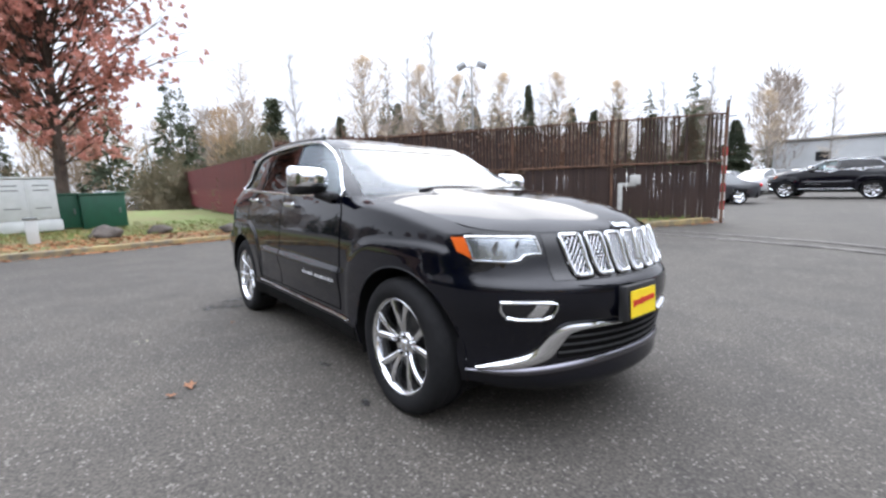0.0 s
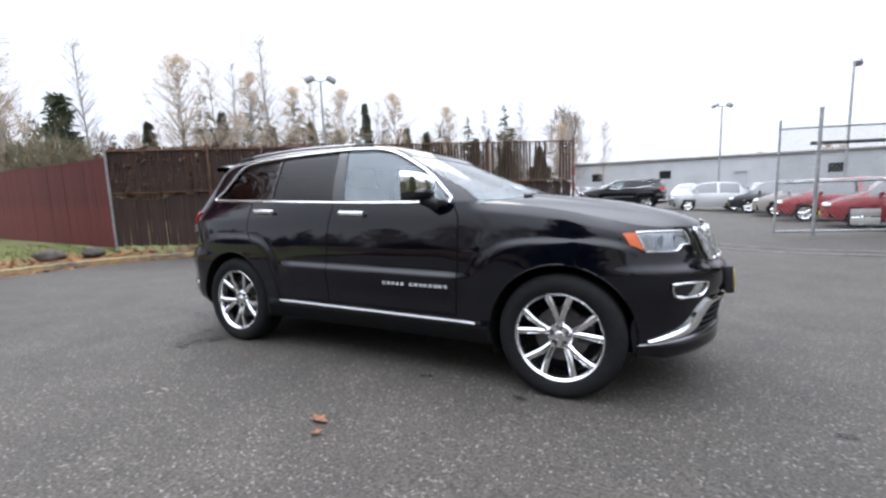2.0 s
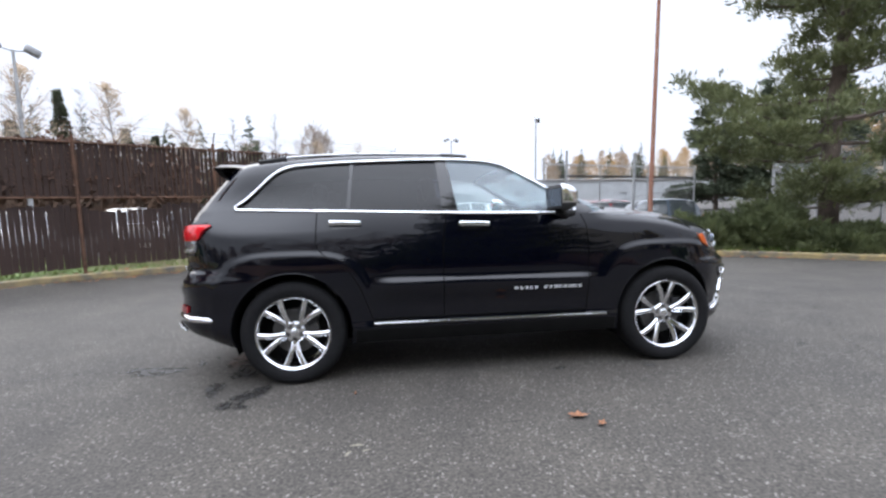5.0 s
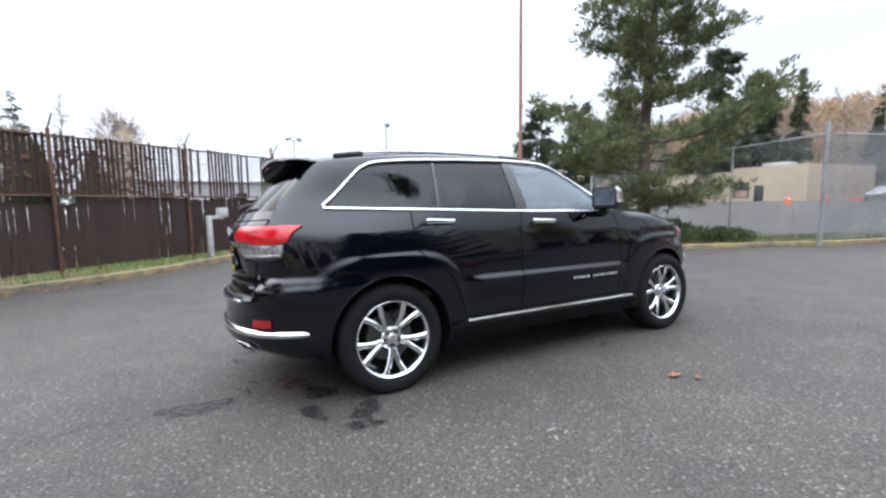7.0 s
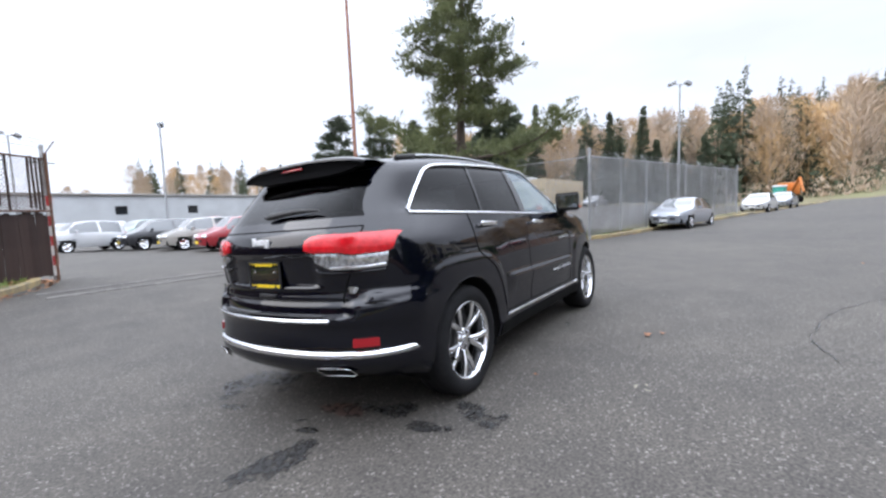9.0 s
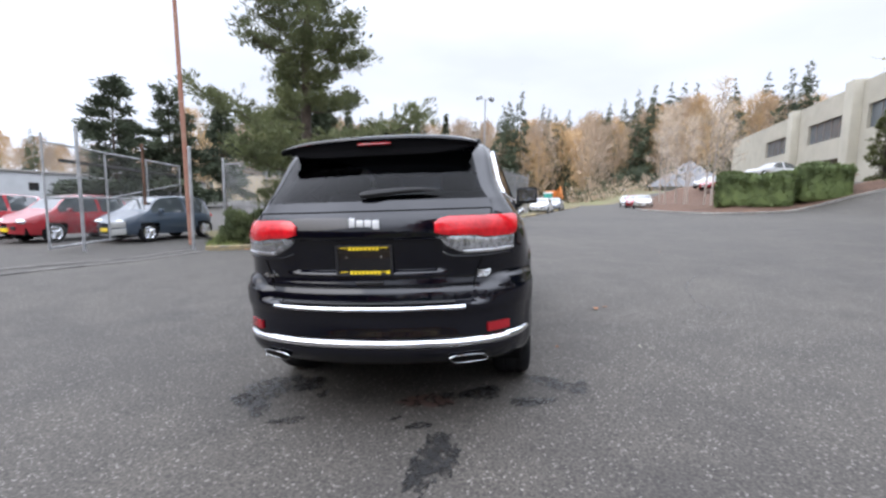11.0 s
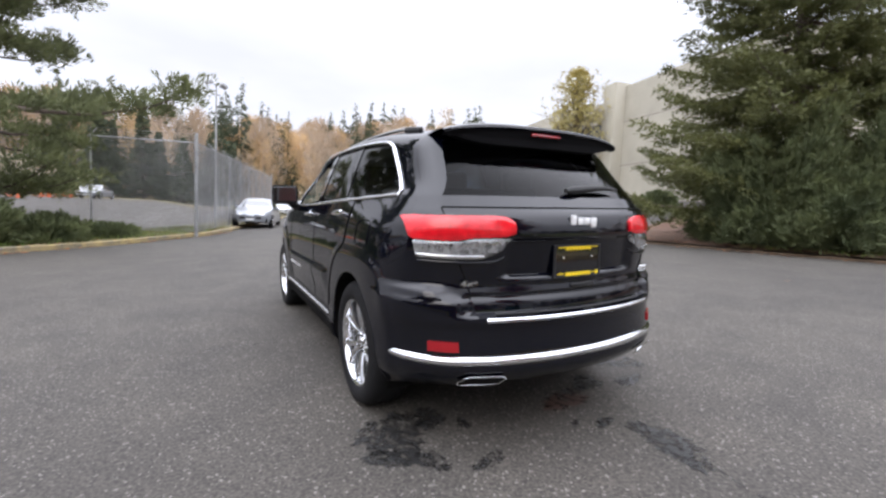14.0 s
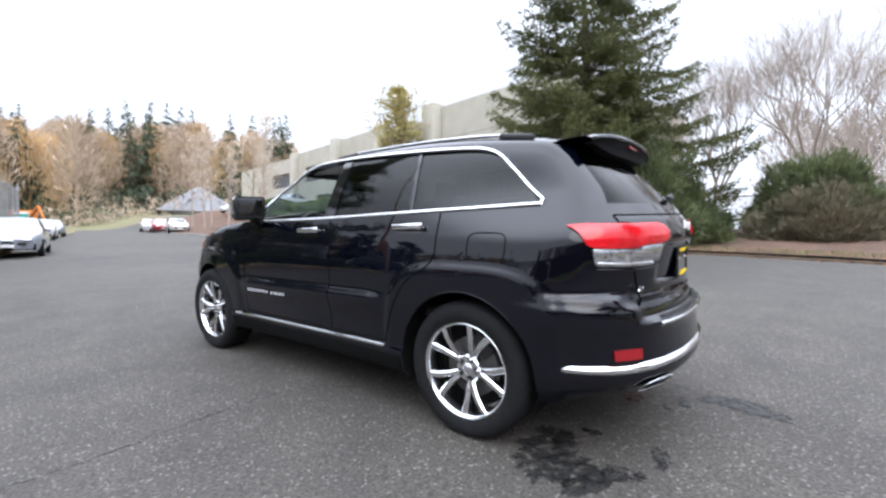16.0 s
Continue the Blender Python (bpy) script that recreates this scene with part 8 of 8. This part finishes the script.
# ---- woods in the distance ----
def far_tree_conifer(rn, x, y, z, h, r):
    tiers, arms = 15, 8
    t = np.repeat((np.repeat(np.arange(tiers), arms) + rn.uniform(-0.6, 0.6, tiers * arms)) / tiers, 3)
    t = np.abs(t)
    t = np.where(t > 0.98, 2 * 0.98 - t, t)
    a = np.repeat(rn.uniform(0, 6.283, tiers * arms), 3)
    f = np.tile((0.35, 0.68, 1.0), tiers * arms)
    rad = r * ((1 - t) ** 0.95 + 0.01) * f * np.repeat(rn.uniform(0.55, 1.2, tiers * arms), 3)
    P = np.stack([x + rad * np.cos(a), y + rad * np.sin(a), z + h * (0.08 + 0.92 * t) - 0.22 * rad], 1)
    D = np.stack([np.cos(a), np.sin(a), -0.25 + 0 * a], 1)
    V, F = np.zeros((0, 3)), np.zeros((0, 4), int)
    for t0, t1, size in ((0.0, 0.40, 0.050), (0.40, 0.66, 0.036), (0.66, 0.84, 0.024), (0.84, 1.1, 0.014)):
        band = (t >= t0) & (t < t1)
        if band.any():
            V2, F2 = sprays(P[band], D[band], size * h, 0.55 * size * h, 4, 0.40, rn)
            V, F = np.concatenate([V, V2]), np.concatenate([F, F2 + len(V)])
    k = 0.010 * h
    tv = np.array([[x - k, y, z], [x + k, y, z], [x, y, z + 1.03 * h], [x, y, z + 1.02 * h], [x, y - k, z], [x, y + k, z], [x, y, z + 1.03 * h], [x, y, z + 1.02 * h]])
    return np.concatenate([V, tv]), np.concatenate([F, np.array([[0, 1, 2, 3], [4, 5, 6, 7]]) + len(V)])


def far_tree_bare(rn, x, y, z, h, r):
    n = 300
    t = rn.uniform(0.0, 1, n) ** 0.8
    a = rn.uniform(0, 6.283, n)
    env = np.sin(np.pi * np.clip(t * 0.86 + 0.12, 0, 1)) ** 0.8
    rad = r * env * rn.uniform(0.0, 1.0, n) ** 0.6
    P = np.stack([x + rad * np.cos(a), y + rad * np.sin(a), z + h * (0.12 + 0.84 * t)], 1)
    D = np.stack([0.55 * np.cos(a), 0.55 * np.sin(a), 1.0 + 0 * a], 1)
    V, F = sprays(P, D, 0.10 * h, 0.0075 * h, 4, 0.35, rn)
    k = 0.010 * h
    tv = np.array([[x - k, y, z], [x + k, y, z], [x + 0.3 * k, y, z + 0.9 * h], [x - 0.3 * k, y, z + 0.9 * h], [x, y - k, z], [x, y + k, z], [x, y + 0.3 * k, z + 0.9 * h], [x, y - 0.3 * k, z + 0.9 * h]])
    return np.concatenate([V, tv]), np.concatenate([F, np.array([[0, 1, 2, 3], [4, 5, 6, 7]]) + len(V)])


def rise(x, y):
    """How far the wooded hill stands over the plain."""
    d, b = math.hypot(x, y), math.degrees(math.atan2(y, x))
    start = mix(82, 150, ease(32, 44, b))
    return 11 * ease(start, start + 95, d) * ease(-52, -34, b) * ease(108, 66, b)


GREENBANK = mat("rough_bank", (0.125, 0.125, 0.058), 0.95, vary=0.5, scale=0.25, tint=(0.13, 0.095, 0.06))
bm = bmesh.new()
hv = [[bm.verts.new((d * math.cos(radians(b)), d * math.sin(radians(b)), lie(d * math.cos(radians(b)), d * math.sin(radians(b))) + rise(d * math.cos(radians(b)), d * math.sin(radians(b))) + (0.25 if d > 80 else -0.1))) for d in (74, 84, 95, 110, 125, 140, 155, 170, 190, 215, 250, 300)] for b in range(-54, 112, 2)]
for i in range(len(hv) - 1):
    for j in range(11):
        bm.faces.new((hv[i][j], hv[i + 1][j], hv[i + 1][j + 1], hv[i][j + 1]))
tagged(part("hillside", bm, GREENBANK), "rough grass and brush on the hillside", "hillside", kind="structure")


def woods(name, b0, b1, d0, d1, n, h0, h1, seed, part_green, mats, label):
    """A belt of trees between two bearings and distances from the yard."""
    rn = np.random.default_rng(seed)
    kinds = ([], [], [])
    for _ in range(n):
        b = math.radians(rn.uniform(b0, b1))
        d = rn.uniform(d0, d1)
        x, y = d * math.cos(b), d * math.sin(b)
        z = lie(x, y) + rise(x, y) - 0.2
        h = rn.uniform(h0, h1)
        if rn.random() < part_green:
            h *= rn.uniform(0.9, 1.45)
            kinds[0].append(far_tree_conifer(rn, x, y, z, h, h * rn.uniform(0.14, 0.20)))
        else:
            kinds[1 if rn.random() < 0.5 else 2].append(far_tree_bare(rn, x, y, z, h, h * rn.uniform(0.17, 0.27)))
    for ch, m, w in zip(kinds, mats, ("evergreen", "ochre", "leafless grey")):
        if ch:
            tagged(leaf_object(name, ch, m), f"{w} {label}", "woods", kind="stuff")


def thicket_belt(b0, b1, d0, d1, n, h, seed, m, label):
    """Low brush that closes the foot of the woods."""
    rn = np.random.default_rng(seed)
    b, d = np.radians(rn.uniform(b0, b1, n)), rn.uniform(d0, d1, n)
    P = np.stack([d * np.cos(b), d * np.sin(b), 0 * b], 1)
    P[:, 2] = [lie(p[0], p[1]) + rise(p[0], p[1]) for p in P]
    P[:, 2] += h * rn.uniform(0, 1, n) ** 1.6
    D = np.tile((0.0, 0.0, 1.0), (n, 1))
    tagged(leaf_object("brush", [sprays(P, D, 0.9, 0.22, 4, 0.6, rn)], m), label, "brush", kind="stuff")


MIXED = (FARGREEN, FARBROWN, FARGREY)
woods("far_woods", 100, 172, 55, 90, 90, 8.0, 12.5, 1, 0.6, (FARGREEN, TWIG, TWIG), "trees beyond the slat fence")
woods("far_woods", 165, 200, 45, 80, 26, 7, 12, 3, 0.35, MIXED, "trees beyond the lawn")
woods("far_woods", 38, 70, 160, 240, 90, 10, 15, 4, 0.25, MIXED, "wooded hillside behind the sales yard")
woods("far_woods", 70, 108, 140, 190, 26, 7, 10, 5, 0.4, MIXED, "trees far behind the white shed")
woods("far_woods", 18, 40, 90, 165, 120, 12, 18, 6, 0.36, MIXED, "wooded slope behind the beige shop")
woods("far_woods", -12, 18, 92, 185, 180, 12, 19, 7, 0.38, MIXED, "wooded slope at the end of the road")
woods("far_woods", -34, -12, 108, 180, 120, 13, 20, 8, 0.42, MIXED, "wooded slope at the end of the road")
woods("far_woods", -130, -95, 45, 80, 24, 9, 14, 9, 0.15, (FARGREEN, TWIG, TWIG), "trees behind the bank")
woods("far_woods", -160, -130, 60, 90, 40, 6, 10, 10, 0.4, (FARGREEN, TWIG, TWIG), "trees behind the yard")
woods("far_woods", 200, 232, 60, 90, 40, 6, 10, 12, 0.4, (FARGREEN, TWIG, TWIG), "trees behind the yard")
thicket_belt(-34, 40, 86, 96, 1500, 3.0, 3, FARGREY, "grey-brown brush at the foot of the woods")
thicket_belt(-34, 40, 88, 112, 2400, 4.5, 4, FARGREEN, "green brush at the foot of the woods")
thicket_belt(117, 165, 30, 38, 3400, 4.2, 5, mat("brown_brush", (0.13, 0.075, 0.045), 0.9, vary=0.5, scale=0.8, tint=(0.075, 0.05, 0.035)), "red-brown brush beyond the slat fence")
thicket_belt(150, 200, 55, 66, 1800, 4.0, 6, DRYB, "brown brush beyond the lawn")
for k, (x, y, h) in enumerate(((-29, 37.3, 11.5), (-26, 41, 9.0), (-33, 33, 9.5), (-22, 44, 8.0), (-38, 26, 10.0), (-40, 20, 8.5), (-24, 42.5, 8.5), (-19, 45.5, 7.6), (-15.5, 46.5, 7.0), (-31, 35, 8.6), (-12, 48, 6.2), (-35.5, 30, 8.8))):
    conifer(at(x, y, 0), h, 2.1, 0.8, 70 + k, "spruce", "dark conifer beyond the slat fence", "far_conifer", "conifers beyond the fence", 30, FARGREEN, ragged=0.35, spray=(0.24, 0.055, 18))
bi = slim_tree(at(-31, 31, 0), 13.5, 51, PALEL, 4, "slim birch with few pale tan leaves", "birch_tree", "birches beyond the fence")
bj = slim_tree(at(-24, 36, 0), 11.5, 52, PALEL, 6, "slim birch with thin pale tan leaves", "birch_tree", "birches beyond the fence", girth=0.32, bushy=2.2)
bk = slim_tree(at(-37, 27, 0), 15.0, 53, PALEL, 0, "slim leafless birch beyond the fence", "birch_tree", "birches beyond the fence", girth=0.15, bushy=1.6)
for k, (src, x, y, sc) in enumerate(((bi, -34, 22, 1.0), (bj, -20, 40, 0.9), (bk, -40, 15, 0.95), (bi, -44, 11, 1.05), (bk, -28, 38, 0.8), (bj, -27, 31, 1.0), (bk, -13, 45, 0.75), (bj, -9, 47, 0.72), (bi, -5, 49, 0.66), (bk, -33, 27, 1.1), (bk, -17, 43, 0.7), (bj, -33, 25, 1.1), (bj, -30, 27.5, 1.0), (bj, -36.5, 21, 1.2))):
    copy_thing(src, at(x, y, 50 * k) @ Matrix.Scale(sc, 4))
shrub(at(-33, 30, 0), 3.0, 2.4, 5.2, 81, mat("orange_leaves", (0.36, 0.17, 0.05), 0.8, vary=0.4, scale=1), 700, 0.3, "orange-leaved tree beyond the slat fence", "orange_tree", spray=(0.45, 0.2))
for k, (x, y, r, h) in enumerate(((-24, 6.5, 2.6, 4.2), (-30, 7.5, 3.0, 5.0), (-36, 3.0, 2.6, 3.6))):
    shrub(at(x, y, 0), r, r, h, 85 + k, DRYB, 900, 0.3, "dry leafless thicket behind the red fence", "thicket", "thickets", spray=(0.5, 0.05))
conifer(at(-30, 9.5, 0), 7.5, 2.3, 0.5, 95, "spruce", "dark conifer behind the red fence", "far_conifer", "conifers behind the red fence", 12, FARGREEN, spray=(0.5, 0.15, 6))
conifer(at(27.2, 31.2, 0), 10.2, 2.6, 1.0, 96, "pine", "dark pine behind the yard", "far_pine", "pines behind the yard", 14, FARGREEN, spray=(0.6, 0.16, 7))
conifer(at(30.3, 28.8, 0), 10.0, 2.5, 1.0, 97, "pine", "dark pine behind the yard", "far_pine", "pines behind the yard", 14, FARGREEN, spray=(0.6, 0.16, 7))
conifer(at(32.4, 25.2, 0), 9.6, 2.2, 1.0, 98, "spruce", "dark conifer behind the yard", "far_pine", "pines behind the yard", 13, FARGREEN, spray=(0.6, 0.16, 6))
for x, y, h, r, k in ((70.6, 37.6, 23.5, 5.0, 99), (74.5, 34.0, 19.0, 4.2, 100)):
    conifer(at(x, y, 0), h, r, 2.0, k, "pine", "tall dark pine behind the beige shop", "tall_pine", "pines behind the shop", 24, FARGREEN, spray=(0.9, 0.28, 9))
for k, (x, y, h, r) in enumerate(((80.0, 30.9, 20.0, 2.6), (84.2, 17.7, 17.5, 2.6), (84.6, 16.1, 12.6, 2.9), (85.4, 11.8, 17.8, 2.5), (85.8, 9.6, 11.5, 2.9), (86.2, 6.0, 11.5, 3.0), (83.0, 22.5, 12.0, 2.4), (86.6, 2.0, 12.5, 2.8))):
    conifer(at(x, y, 40 * k, rise(x, y)), h, r, 1.0, 120 + k, "spruce", "dark green conifer at the foot of the wooded slope", "slope_conifer", "conifers on the slope", 26, FARGREEN, ragged=0.30, spray=(0.42, 0.11, 10), bow=1.05)


# ---- fence slats and boards, one by one ----
def piece_mesh(name, size, material):
    bm = bmesh.new()
    box(bm, size)
    me = mesh_of(name, bm, False)
    me.materials.append(material)
    return me


slat_r = random.Random(21)
lower, closed_low = piece_mesh("slat", (0.0935, 0.012, 1.0), SLAT), piece_mesh("slat", (0.0978, 0.012, 1.0), SLAT)
upper, closed_up = piece_mesh("slat", (0.057, 0.012, 1.0), SLAT), piece_mesh("slat", (0.084, 0.012, 1.0), SLAT)
pitch = 0.098
n = int(FLEN / pitch)
for k in range(n):
    s = (k + 0.5) * pitch
    zf = FZ(s)
    for z0, z1 in ((zf + 0.02, 1.62), (1.60, TOP + 0.03)):
        if z0 > 0.9 and slat_r.random() < 0.02:
            continue
        a = z0 + slat_r.uniform(-0.01, 0.02)
        b = z1 + slat_r.uniform(-0.05, 0.02)
        if z0 < 0.9:
            b -= (0.3 if s > 7 else 1.0) * max(0.0, 0.28 * noise.noise((s * 0.55, 3.0, 0)) + 0.10)
            if 3.0 < s < 8.5:
                b -= 0.10
        elif s > 10.6:
            a += slat_r.uniform(0, 0.12)
            if slat_r.random() < 0.25:
                continue
        ob = new("slat", (lower if s < 7.5 + slat_r.uniform(-0.6, 0.6) or s > 11.8 else closed_low) if z0 < 0.9 else (closed_up if s < 7.0 + slat_r.uniform(-1, 1) else upper))
        ob.parent = slat_fence
        ob.matrix_local = Matrix.Translation((s, slat_r.uniform(-0.004, 0.004), (a + b) / 2)) @ Matrix.Rotation(slat_r.gauss(0, 0.010), 4, "Y") @ Matrix.Rotation(slat_r.gauss(0, 0.12), 4, "Z") @ Matrix.Diagonal((1, 1, b - a, 1))

red_fence = empty("red_fence", pose(F0.x, F0.y, 0, 0, 0, math.degrees(math.atan2(1.4, -33))), "dark red board fence beside the lawn", "fence")
board = piece_mesh("board", (0.295, 0.025, 1.0), REDBOARD)
for k in range(110):
    s = 0.15 + 0.30 * k
    ob = new("board", board)
    ob.parent = red_fence
    x = F0.x - s
    z0 = lie(x, 3.5) + 0.28 + 0.010 * s
    z1 = 2.62 + 0.008 * s + slat_r.uniform(-0.01, 0.01)
    ob.matrix_local = Matrix.Translation((s, slat_r.uniform(-0.005, 0.005), (z0 + z1) / 2)) @ Matrix.Diagonal((1, 1, z1 - z0, 1))
for z in (0.8, 2.2):
    bm = bmesh.new()
    box(bm, (33, 0.05, 0.09), Matrix.Translation((16.5, -0.05, z + 0.15)))
    part("rail", bm, REDBOARD, red_fence)
